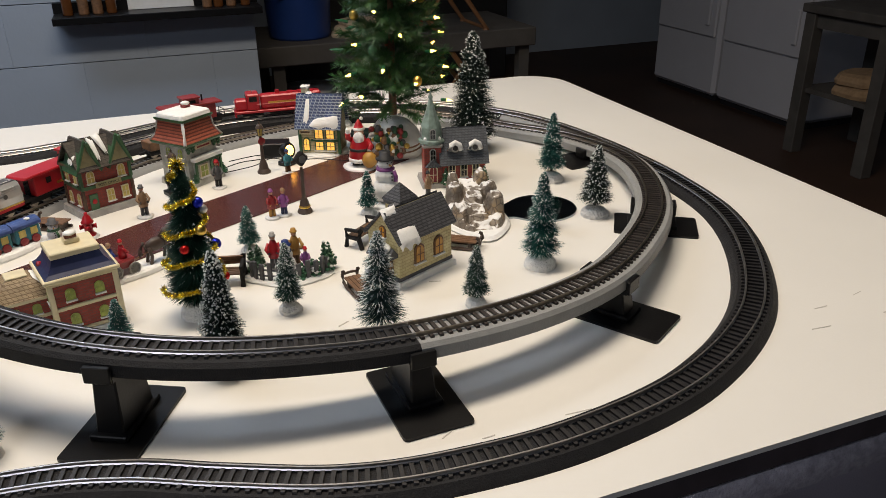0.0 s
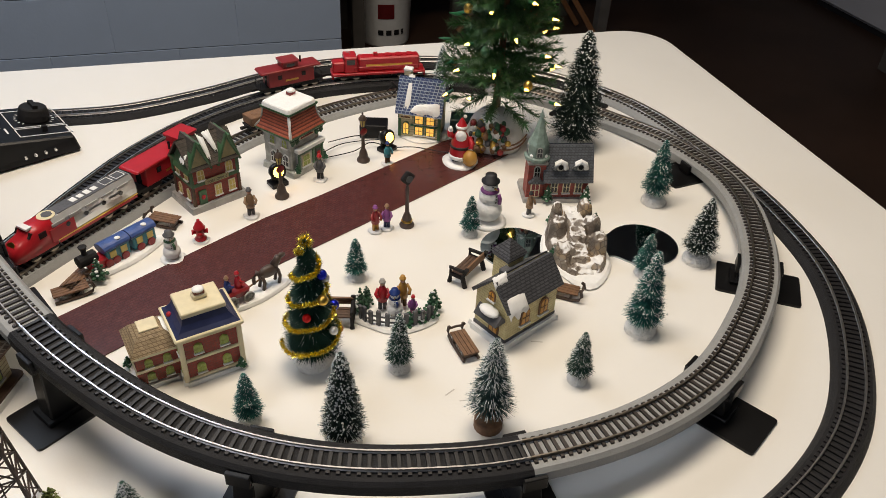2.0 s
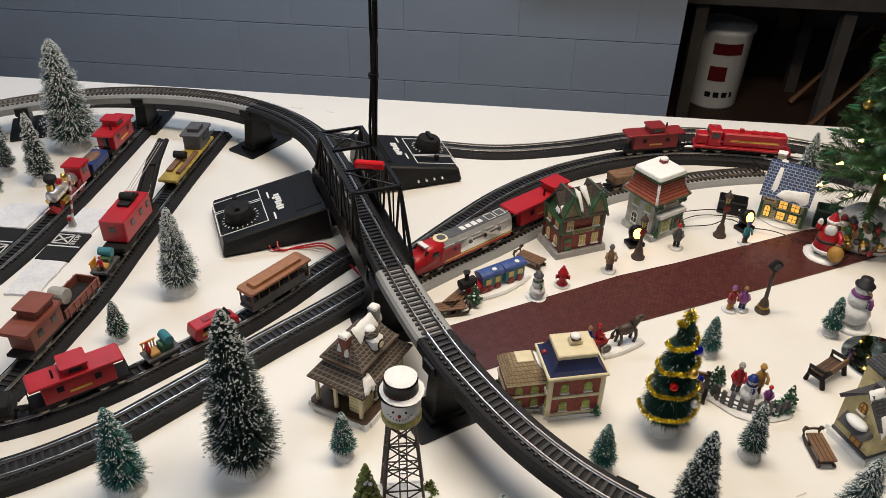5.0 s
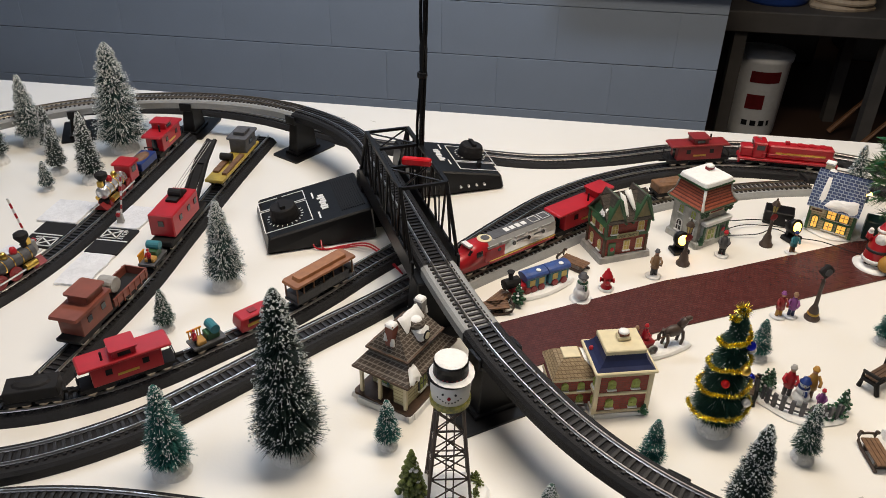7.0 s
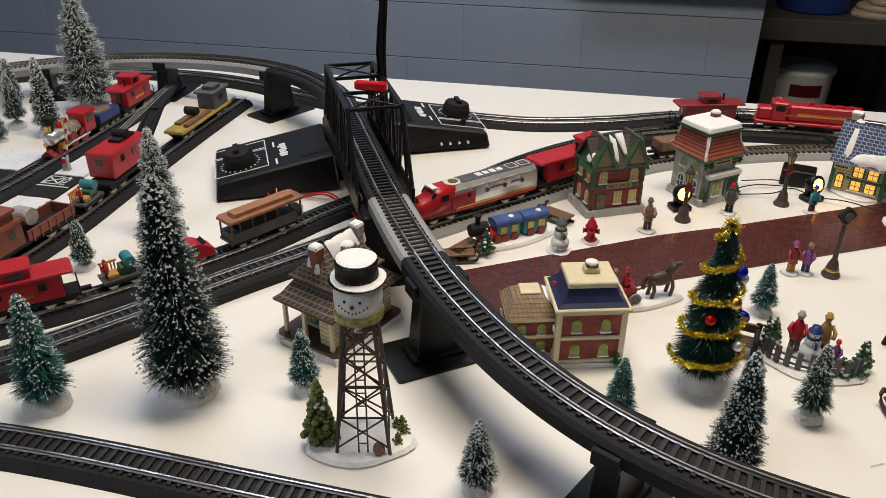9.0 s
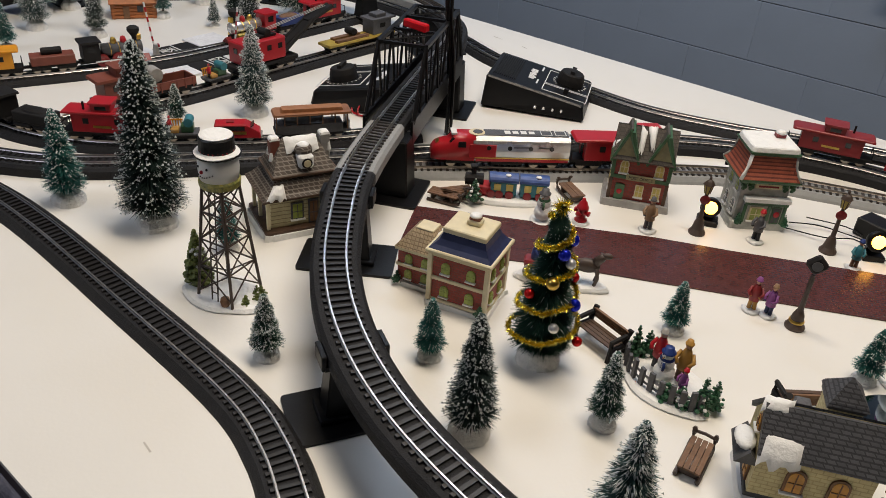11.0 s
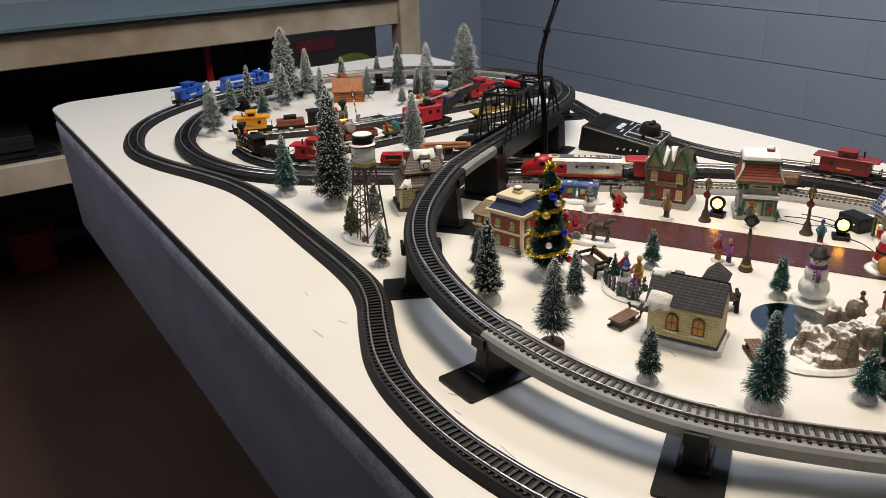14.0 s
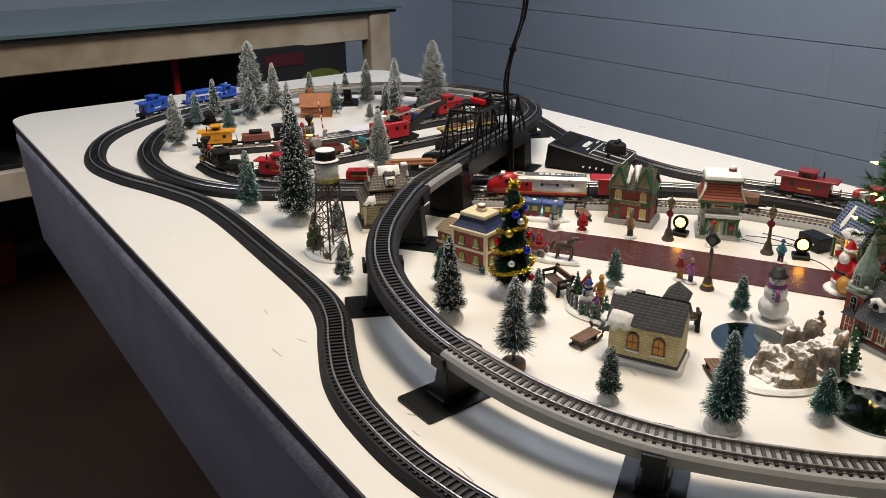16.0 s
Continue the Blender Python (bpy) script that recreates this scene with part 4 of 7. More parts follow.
ROOF = [(.0330, .0315, .0585), (.0335, .0320, .0605), (.0292, .0278, .0670), (.0262, .0248, .0755), (.0246, .0232, .0880)]
part("flared_roof", loft(B(), ROOF, 0, .002), M["shinglered"], rs, "ribbed terracotta roof flaring at the eaves")
part("eave_band", loft(B(), [(.0318, .0303, .0560), (.0340, .0325, .0590), (.0340, .0325, .0604), (.0318, .0303, .0604)], 0, .002), M["green"], rs)
for a in (-1, 1):
    for b in (-1, 1):
        part("ridge_snow", tube(B(), [(a * w, .002 + b * d, z) for w, d, z in ROOF[1:]], .0021 if a < 0 and b < 0 else .0014, 7), M["snow"] if a < 0 and b < 0 else M["greypale"], rs, smooth=True)
part("top_cornice", loft(B(), [(.0255, .0240, .0862), (.0275, .0260, .0885), (.0275, .0260, .0905)], 0, .002), M["green"], rs)
part("flat_roof", slab(B(), rounded(-.0275, -.0240, .0275, .0280, .005, 3), .0900, .0965, top_scale=.93), M["snow"], rs, "flat roof covered in white snow", bevel=.0012)
part("chimney", box(B(), .013, .010, .0965, .011, .008, .0045), M["darkred"], rs, bevel=.0006)
part("chimney_snow", ball(B(), .013, .010, .1020, .0062, sz=.45, seg=10), M["snow"], rs, smooth=True)
bm = B()
for x in (-.026, -.018, .020, .028):
    for k in range(5):
        ball(bm, x + .0015 * math.sin(k * 2.3), -.0255 - .0010 * (k % 2), .0485 + .0022 * k, .0024, seg=6)
part("garland", bm, M["green"], rs, "moulded green eave brackets")
sign(rs, .002, -.0235, .0485, .030, .0060, 0, "cream", "", .004, "darkred")
window(rs, -.006, -.0281, .0110, .015, .0170, 0, "panegreen", "cream", False)
door = window(rs, .0170, -.0281, .0085, .0100, .0205, 0, "greydark", "green", False, False, "door")
part("wreath", lathe(B(), [(.0018, -.0005), (.0036, 0), (.0018, .0008)], 12, m=pose(.0170, -.0305, .0205, 90)), M["red"], door)
for y in (-.012, .010):
    window(rs, -.0265, y, .0120, .011, .018, -90, "glass", "white")
    window(rs, -.0265, y, .0400, .010, .013, -90, "panegreen", "greypale")
    window(rs, .0265, y, .0120, .011, .018, 90, "panegreen", "green")
for i, x in enumerate((-.0235, .029)):
    part("shrub", clump_fir(B(), x, -.0290, .006, .014, .0055, 300 + i, 28), [M["leaf"], M["snow"]], rs)

# lit shop with blue roof
bk = thing("lit_shop_house", "ceramic yellow shop with lit windows and snowy blue shingle roof", "model house", .594, .197, 0, -27, s=.87)
base_slab(bk, .078, .066, .005, "snow", 5)
part("wall_block", box(B(), 0, 0, .004, .064, .050, .050), M["clap"], bk)
part("gable_wall", gable(B(), 0, 0, .054, .064, .050, .038), M["clap"], bk)
part("roof", roof_plates(B(), 0, 0, .0535, .062, .050, .040, .0035, .006), M["shinglebl"], bk, "blue scalloped shingle roof")
snow_patch(bk, [(-.018, -.0315, .0475), (.036, -.0315, .0475), (.034, -.020, .0660), (-.008, -.024, .0600)], .004, 2)
snow_patch(bk, [(-.024, -.030, .0500), (-.014, -.028, .0530), (-.013, -.002, .0950), (-.023, -.002, .0950)], .003, 6)
ch = part("chimney", box(B(), -.025, .006, .074, .012, .010, .028), M["cream"], bk, "buff stone chimney", bevel=.0008)
part("chimney_cap", box(B(), -.025, .006, .102, .014, .012, .004), M["snow"], ch, bevel=.001)
for z, h in ((.028, .018), (.009, .015)):
    for x in (.000, .018):
        window(bk, x, -.0252, z, .0155, h, 0, "lit", "green", False)
part("garland", box(B(), .009, -.0275, .0245, .044, .003, .0030), M["leaf"], bk)
window(bk, -.021, -.0252, .008, .011, .022, 0, "lit", "green", True, False, "door")
sign(bk, -.021, -.0285, .036, .020, .0075, 0, "cream", "", .005, "wood")
for x in (-.029, .030):
    part("corner_post", box(B(), x * 1.07, -.0252, .004, .0045, .0045, .050), M["green"], bk)
bx = thing("battery_box", "dark green battery box beside the lit shop", "battery box", .648, .182, 0, -20)
part("case", box(B(), 0, 0, 0, .034, .026, .028), mat("dark_green_plastic", (.008, .035, .03), .4), bx, bevel=.0015)
bx = thing("battery_box", "black battery box with a switch beside the shops", "battery box", .527, .205, 0, -15)
part("case", box(B(), 0, 0, 0, .038, .026, .020), M["black"], bx, bevel=.0012)
part("switch", box(B(), .010, -.0135, .010, .002, .002, .002), M["white"], bx)

# church
cu_ = thing("church_house", "ceramic red brick church with steeple and grey shingle roof", "model house", .716, .013, 0, -11, s=.88)
footing(cu_, .094, .058, .006, "greycer")
part("nave", box(B(), .013, 0, .006, .062, .044, .036), M["bricks"], cu_)
part("gable_wall", gable(B(), .013, 0, .042, .062, .044, .034), M["bricks"], cu_)
rf = part("roof", roof_plates(B(), .013, 0, .0415, .058, .044, .036, .0035, .006), M["stonegrey"], cu_, "grey slate roof")
for x in (.0, .028):
    dm = part("dormer", gable(B(), x, -.0165, .052, .018, .014, .012, 90), M["stonegrey"], cu_, "round dormer topped with snow")
    part("dormer_front", lathe(B(), [(.0062, 0), (.0062, .003), (0, .003)], 16, m=pose(x, -.0235, .0565, 90)), M["greycer"], dm)
    part("pane", lathe(B(), [(.0035, 0), (.0035, .001), (0, .001)], 12, m=pose(x, -.0266, .0565, 90)), M["glass"], dm)
    part("dormer_snow", tube(B(), [(x - .0085, -.025, .053), (x - .006, -.025, .061), (x, -.025, .0645), (x + .006, -.025, .061), (x + .0085, -.025, .053)], .0037, 8), M["snow"], dm, smooth=True)
tw = part("tower", box(B(), -.031, -.010, .006, .024, .024, .058), M["bricks"], cu_, "square brick bell tower")
part("tower_band", box(B(), -.031, -.010, .058, .028, .028, .004), M["greycer"], tw, bevel=.0006)
part("spire", lathe(B(), [(.0165, 0), (.0188, .003), (.0180, .006), (.0152, .0075), (.0146, .024), (.0112, .034), (.0076, .044), (.0044, .056), (.0026, .062), (.0036, .065), (.0014, .069), (0, .076)], 8, m=pose(-.031, -.010, .0615, 0, 0, 22.5)), M["verdigris"], tw, "pale verdigris bell-shaped spire")
for a, dx, dy in ((0, 0, -.0132), (-90, -.0132, 0), (90, .0132, 0)):
    window(cu_, -.031 + dx, -.010 + dy, .0700, .0085, .0155, a, "greydark", "greypale", True, False, "louvre")
window(cu_, -.031, -.0222, .0385, .0090, .0180, 0, "glass", "greypale", True, False, "tower_window")
bm = B()
for k in range(4):
    a = radians(45 + 90 * k)
    ball(bm, -.031 + .0135 * math.cos(a), -.010 + .0135 * math.sin(a), .0700, .0030, seg=7)
part("spire_snow", bm, M["snow"], tw, smooth=True)
for x in (-.004, .013, .030):
    window(cu_, x, -.0222, .013, .0105, .022, 0, "glass", "cream")
door = window(cu_, -.031, -.0222, .0065, .013, .026, 0, "darkred", "cream", True, False, "door")
part("porch", gable(B(), -.031, -.024, .031, .010, .022, .012, 90), M["stonegrey"], cu_)
for x in (-.014, .041):
    part("shrub", clump_fir(B(), x, -.029, .005, .025, .0080, 310 + int(x * 900), 50), [M["leaf"], M["snow"]], cu_, "small moulded fir")

# yellow chapel
cp = thing("chapel_house", "ceramic yellow brick chapel with grey ribbed roof and belfry", "model house", .5855, -.207, 0, 25.5, s=1.0)
part("snow_base", slab(B(), [(x + .0014 * math.sin(i * 2.1), y + .0014 * math.cos(i * 1.7)) for i, (x, y) in enumerate(rounded(-.0395, -.0260, .0395, .0260, .005, 4))], 0, .0065, top_scale=.98), M["snow"], cp)
part("plinth", box(B(), 0, 0, .003, .073, .043, .007), M["greydark"], cp, bevel=.0006)
part("wall_block", box(B(), 0, 0, .0095, .070, .042, .038), M["bricky"], cp)
part("gable_wall", gable(B(), 0, 0, .0475, .070, .042, .023), M["bricky"], cp)
part("roof", roof_plates(B(), 0, 0, .0470, .070, .042, .023, .0036, .0025), M["shingleg"], cp, "dark grey ribbed roof")
snow_patch(cp, [(-.038, -.0275, .0425), (-.012, -.0275, .0425), (-.010, -.016, .0558), (-.036, -.014, .0580)], .004, 8)
snow_patch(cp, [(-.040, -.007, .0665), (-.022, -.007, .0665), (-.020, .000, .0735), (-.038, .000, .0735)], .003, 9)
for x in (-.010, .016):
    window(cp, x, -.0212, .0185, .0125, .0195, 0, "paneorange", "wood")
window(cp, -.0352, -.006, .0110, .0130, .0170, -90, "paneorange", "wood", True, False, "door")
window(cp, -.0352, .000, .0470, .0085, .0110, -90, "paneorange", "wood")
part("porch_roof", gable(B(), -.040, -.004, .0310, .030, .016, .010, 90), M["greydark"], cp)
part("porch_snow", ball(B(), -.042, -.004, .0400, .012, .6, 1.0, .32, seg=12), M["snow"], cp, smooth=True)
bf = part("belfry", box(B(), .018, .032, .006, .022, .020, .052), M["bricky"], cp, "square yellow belfry with pyramid cap")
part("belfry_roof", lathe(B(), [(.0185, 0), (.0165, .003), (.0010, .0165), (0, .0170)], 4, m=pose(.018, .032, .0610, 0, 0, 45)), M["shingleg"], bf)
part("cornice", box(B(), .018, .032, .0575, .0245, .0225, .0032), M["greydark"], bf)
part("chimney", box(B(), -.014, .006, .060, .010, .009, .011), M["greydark"], cp, bevel=.001)

# brick fire house with blue roof
fh = thing("brick_hall_house", "ceramic red brick hall with cream trim and navy mansard roof", "model house", .2815, -.195, 0, 15.5, s=.89)
for x0, y0, x1, y1 in ((-.0225, -.030, .0440, .030), (-.0660, -.015, -.0215, .040)):
    part("snow_base", slab(B(), [(x + .0016 * math.sin(i * 2.3), y + .0016 * math.cos(i * 1.9)) for i, (x, y) in enumerate(rounded(x0, y0, x1, y1, .005, 4))], 0, .0048, top_scale=.97), M["snow"], fh)
part("main_wall", box(B(), .010, 0, .004, .058, .050, .052), M["bricks"], fh)
for z in (.004, .029, .055):
    part("band", box(B(), .010, 0, z, .062, .054, .0038), M["cream"], fh, "cream moulded string course", bevel=.0007)
for x in (-.019, .039):
    for y in (-.025, .025):
        part("corner_post", box(B(), x, y, .004, .0050, .0050, .054), M["cream"], fh, bevel=.0006)
part("cornice", box(B(), .010, 0, .0588, .068, .060, .004), M["cream"], fh, bevel=.001)
part("mansard_roof", loft(B(), [(.0315, .0275, .0628), (.0275, .0235, .0662), (.0235, .0200, .0715), (.0210, .0180, .0780)], .010), M["slate"], fh, "navy blue curved mansard roof")
part("roof_deck", box(B(), .010, 0, .0778, .044, .038, .0058), M["cream"], fh, bevel=.001)
part("chimney", box(B(), .012, .002, .0836, .014, .011, .0050), M["cream"], fh, bevel=.001)
part("chimney_rim", box(B(), .012, .002, .0882, .0105, .0085, .0042), M["brown"], fh, bevel=.0008)
part("chimney_snow", ball(B(), .012, .002, .0925, .0062, sz=.36, seg=10), M["snow"], fh, smooth=True)
part("cupola_lamp", ball(B(), -.018, .010, .0660, .0030, seg=8), M["red"], fh)
for z in (.010, .036):
    for x in (-.003, .023):
        window(fh, x, -.0252, z + .002, .0088, .0120, 0, "panegreen", "panegreen")
    for y in (-.011, .011):
        window(fh, .0392, y, z + .002, .0085, .0120, 90, "panegreen", "panegreen")
        window(fh, -.0192, y - .008, z + .002, .0085, .0120, -90, "panegreen", "panegreen")
wg = part("wing_wall", box(B(), -.040, .012, .004, .042, .044, .036), M["bricks"], fh, "lower brick wing")
part("wing_band", box(B(), -.040, .012, .0215, .045, .047, .0034), M["cream"], wg)
part("wing_cornice", box(B(), -.040, .012, .0400, .047, .049, .0034), M["cream"], wg)
part("wing_roof", loft(B(), [(.0240, .0250, .0434), (.0215, .0225, .0462), (.0160, .0150, .0545), (.0090, .0085, .0600)], -.040, .012), M["shinglebuff"], wg, "buff shingle roof")
part("wing_ridge", box(B(), -.040, .012, .0595, .019, .018, .0020), M["cream"], wg, bevel=.0006)
snow_patch(wg, [(-.0185, -.006, .0490), (-.0185, .028, .0490), (-.0270, .022, .0575), (-.0270, .002, .0575)], .003, 4)
for z in (.008, .0255):
    for x in (-.049, -.031):
        window(fh, x, -.0102, z + .001, .0078, .0100, 0, "panegreen", "panegreen")
for i, (x, y) in enumerate(((-.060, -.013), (.036, -.0285), (-.064, .026))):
    part("shrub", clump_fir(B(), x, y, .003, .013, .0058, 320 + i, 34), [M["leaf"], M["snow"]], fh)

# station with brown shingles
st = thing("station_house", "ceramic cream railway station with snowy brown shingle roof", "model house", .0855, -.2055, 0, 67, s=1.0)
part("snow_base", slab(B(), [(x + .0022 * math.sin(i * 2.1), y + .0022 * math.cos(i * 1.7)) for i, (x, y) in enumerate(rounded(-.046, -.037, .046, .037, .010, 5))], 0, .0055, top_scale=.97), M["snow"], st)
part("platform", slab(B(), rounded(-.0435, -.0335, .0435, .0335, .004, 3), .0050, .0080), M["darkwood"], st, "brown moulded platform")
part("wall_block", box(B(), .008, 0, .0080, .060, .050, .034), M["clap"], st)
part("porch_wall", box(B(), -.0285, -.0170, .0080, .0140, .0150, .034), M["clap"], st)
for y in (-.0255, .0040, .0255):
    part("post", box(B(), -.0385, y, .0080, .0034, .0034, .033), M["cream"], st, bevel=.0004)
part("eave_board", box(B(), 0, 0, .0395, .089, .065, .0022), M["darkwood"], st)
part("lower_roof", loft(B(), [(.0445, .0325, .0412), (.0395, .0280, .0452), (.0290, .0215, .0560)]), M["shinglebr"], st, "wide brown shingle hip roof")
part("attic_wall", box(B(), 0, 0, .0530, .050, .038, .008), M["clap"], st)
part("upper_eave_board", box(B(), 0, 0, .0585, .065, .049, .0020), M["darkwood"], st)
part("upper_roof", gable(B(), 0, 0, .0603, .062, .046, .028, 0, 0, .014), M["shinglebr"], st, "steep brown hipped roof")
cl = part("clock_dormer", box(B(), .002, -.0150, .0640, .0150, .0150, .0140), M["snow"], st, "snow-topped clock dormer", bevel=.0025)
part("dormer_cap", ball(B(), .002, -.0110, .0800, .0088, sz=.72, seg=14), M["shinglebr"], cl, smooth=True)
part("cap_snow", ball(B(), .002, -.0110, .0835, .0062, sz=.62, seg=12), M["snow"], cl, smooth=True)
part("clock_face", lathe(B(), [(.0050, 0), (.0050, .0014), (0, .0014)], 16, m=pose(.002, -.0222, .0705, 90)), M["blackmatt"], cl)
part("clock_dial", lathe(B(), [(.0036, 0), (.0036, .0006), (0, .0006)], 16, m=pose(.002, -.0236, .0705, 90)), M["cream"], cl)
for k, x in enumerate((-.023, .026)):
    c = part("chimney", box(B(), x, 0, .0640, .0095, .0095, .0270), M["brown"] if k == 0 else M["greycer"], st, "stone chimney draped with snow", bevel=.0008)
    part("chimney_snow", box(B(), x, 0, .0880, .0112, .0112, .0042, taper=.72), M["snow"], c, bevel=.0012)
    bm = B()
    for q in range(4):
        a = radians(45 + 90 * q)
        box(bm, x + .0052 * math.cos(a), .0052 * math.sin(a), .0680 + .004 * (q % 2), .0052, .0052, .0100, 10 * q, taper=.5)
    part("snow_drape", bm, M["snow"], c, bevel=.0012)
snow_patch(st, [(-.014, -.010, .0780), (.018, -.010, .0780), (.018, -.001, .0890), (-.014, -.001, .0890)], .0030, 14)
snow_patch(st, [(-.041, -.0325, .0420), (-.022, -.0325, .0420), (-.022, -.024, .0520), (-.032, -.024, .0520)], .0034, 16)
window(st, -.0222, .0110, .0130, .0125, .0190, -90, "panegreen", "teal", False)
for x in (-.010, .020):
    window(st, x, -.0252, .0150, .0125, .0180, 0, "panegreen", "greydark", False)
window(st, .006, -.0252, .0082, .0100, .0260, 0, "wood", "greydark", False, False, "door")

# ---- water tower shaped as a snowman ----
wt = thing("water_tower", "snowman water tower with black hat on a brown trestle", "model tower", .147, -.335, 0, 12, s=.89)
part("snow_base", blob(B(), (-.006, -.002, .042, .031), 0, .006, .07, random.Random(3), 26), M["snow"], wt)
cs = [(a, b) for a in (-1, 1) for b in (-1, 1)]
for a, b in cs:
    part("leg", tube(B(), [(a * .0205, b * .0205, .004), (a * .0110, b * .0110, .120)], .0015, 7), M["wire"], wt)
for k, (z0, z1) in enumerate(((.010, .038), (.038, .066), (.066, .094), (.094, .117))):
    for (a, b), (c, d) in (((-1, -1), (1, -1)), ((1, -1), (1, 1)), ((1, 1), (-1, 1)), ((-1, 1), (-1, -1))):
        f0, f1 = .0205 - .0095 * (z0 - .004) / .116, .0205 - .0095 * (z1 - .004) / .116
        part('brace', tube(B(), [(a * f0, b * f0, z0), (c * f1, d * f1, z1)], .0008, 5), M['wire'], wt)
        part('brace', tube(B(), [(c * f0, d * f0, z0), (a * f1, b * f1, z1)], .0008, 5), M['wire'], wt)
        part('strut', tube(B(), [(a * f1, b * f1, z1), (c * f1, d * f1, z1)], .0009, 5), M['wire'], wt)
bm = B()
for dx in (-.0035, .0035):
    tube(bm, [(dx, -.0205, .004), (dx, -.0112, .119)], .0007, 5)
for k in range(9):
    z = .014 + .0115 * k
    tube(bm, [(-.0035, -.0200 + .0093 * (z - .004) / .116, z), (.0035, -.0200 + .0093 * (z - .004) / .116, z)], .0006, 5)
part("ladder", bm, M["wire"], wt)
M["band"] = mat("painted_holly_band", (.26, .22, .05), .4, 0, .9, 260, dirt=(.05, .09, .03))
part("gallery", lathe(B(), [(.017, 0), (.0218, .002), (.0222, .008), (.0205, .010), (0, .010)], 22, 0, 0, .096), M["band"], wt, "yellow and green painted band", smooth=False)
part("tank", lathe(B(), [(.0205, 0), (.0215, .010), (.0210, .022), (.0190, .026), (0, .026)], 24, 0, 0, .106), M["white"], wt, "white barrel tank with a painted snowman face", smooth=True)
bm = B()
for i in range(9):
    a = radians(-90 - 8 + (i - 4) * 8.5)
    ball(bm, .0218 * math.cos(a), .0218 * math.sin(a), .1115 + .0011 * (abs(i - 4) ** 1.5) / 2, .0008, seg=6)
for s in (-1, 1):
    a = radians(-98 + s * 18)
    ball(bm, .0216 * math.cos(a), .0216 * math.sin(a), .1215, .0013, seg=8)
part("face_dots", bm, M["dark"], wt)
a = radians(-98)
part("nose", ball(B(), .0222 * math.cos(a), .0222 * math.sin(a), .1175, .0020, seg=8), M["red"], wt)
part("hat_brim", lathe(B(), [(.0245, 0), (.0250, .0012), (.0230, .0025), (0, .0025)], 24, 0, 0, .1315), M["black"], wt)
part("hat", lathe(B(), [(.0190, 0), (.0182, .010), (.0185, .0155), (.0172, .0168), (0, .0168)], 32, 0, 0, .1335), M["black"], wt, "black top hat")
part("hat_band", lathe(B(), [(.0189, 0), (.0187, .0035), (.0180, .0036)], 24, 0, 0, .1340), M["red"], wt)
part("hat_snow", lathe(B(), [(.0172, 0), (.0174, .0010), (.0140, .0020), (0, .0022)], 24, 0, 0, .1501, wob=.03), M["snow"], wt)
part("brim_snow", lathe(B(), [(.0235, 0), (.0240, .0010), (.0200, .0022), (.0190, .0022)], 20, .001, -.002, .1335, wob=.04), M["snow"], wt)
for ob in wt.children:
    if ob.name.split(".")[0] in ("gallery", "tank", "face_dots", "nose", "hat_brim", "hat", "hat_band", "hat_snow", "brim_snow"):
        ob.matrix_basis = pose(0, 0, .1185) @ Matrix.Diagonal((.83, .83, .88, 1)) @ pose(0, 0, -.096)
M["olive"] = mat("olive_moulded_fir", (.12, .15, .03), .5, 0, .4, 200, .8, 300)
part("moulded_fir", clump_fir(B(), -.035, -.004, .004, .060, .0145, 330, 150, .10), [M["olive"], M["snow"]], wt, "olive green moulded fir")
for i, (x, y) in enumerate(((.026, -.008), (.030, .004), (.024, .010), (.028, .012))):
    part("shrub", clump_fir(B(), x, y, .003, .012, .0058, 340 + i, 30), [M["olive"], M["snow"]], wt)
part("barrel", lathe(B(), [(.004, 0), (.0048, .004), (.004, .008), (0, .008)], 10, .012, -.020, .005), M["wood"], wt)

# ---- rock waterfall ----
rk = thing("rock_bridge", "ceramic snow-capped rock bridge with stone steps and a waterfall", "model rockwork", .694, -.108, 0, -10)
rng = random.Random(77)
part("snow_base", blob(B(), (0, -.004, .037, .062), 0, .006, .05, rng, 28), M["snow"], rk)
boulders = []
for side in (-1, 1):
    for k in range(16):
        y = -.046 + .0062 * k + rng.uniform(-.003, .003)
        x = side * (.018 + rng.uniform(-.004, .009)) + .004 * math.sin(y * 70)
        lift = .5 + .5 * max(0, min(1, (y + .048) / .07))
        boulders.append((x, y, rng.uniform(.014, .026) * lift * (1 if abs(x) < .024 else .72), rng.uniform(.0085, .0130)))
boulders += [(-.019, .036, .044, .0095), (.018, .038, .046, .0100), (-.020, .010, .041, .0100), (.021, .014, .038, .0095), (-.019, -.024, .029, .0095), (.020, -.018, .038, .0100)]


def crag(x, y):
    """Height of the moulded rockwork over its base."""
    z = .004
    path = abs(x - .003 * math.sin(y * 60))
    if path < .010:
        step = math.floor((y + .052) / .0075)
        z = max(z, min(.030, .008 + .0042 * step)) if y > -.052 else z
    for bx, by, bh, br in boulders:
        d = math.hypot((x - bx) * (1 + .2 * math.sin(by * 900)), y - by) / br
        d += .22 * noise.noise(Vector((x, y, 0)) * 210)
        if d < 1.25:
            z = max(z, bh * (1 - .16 * d * d) if d < 1 else bh * (.84 - 3.4 * (d - 1)))
    p = Vector((x, y, 0))
    z += .0032 * noise.noise(p * 130) - .0040 * abs(noise.noise(p * 85 + Vector((3, 1, 0)))) + .0016 * noise.noise(p * 330)
    e = (x / .034) ** 2 + ((y + .002) / .057) ** 2
    return max(.003, z * max(0, min(1, (1 - e) * 6)))


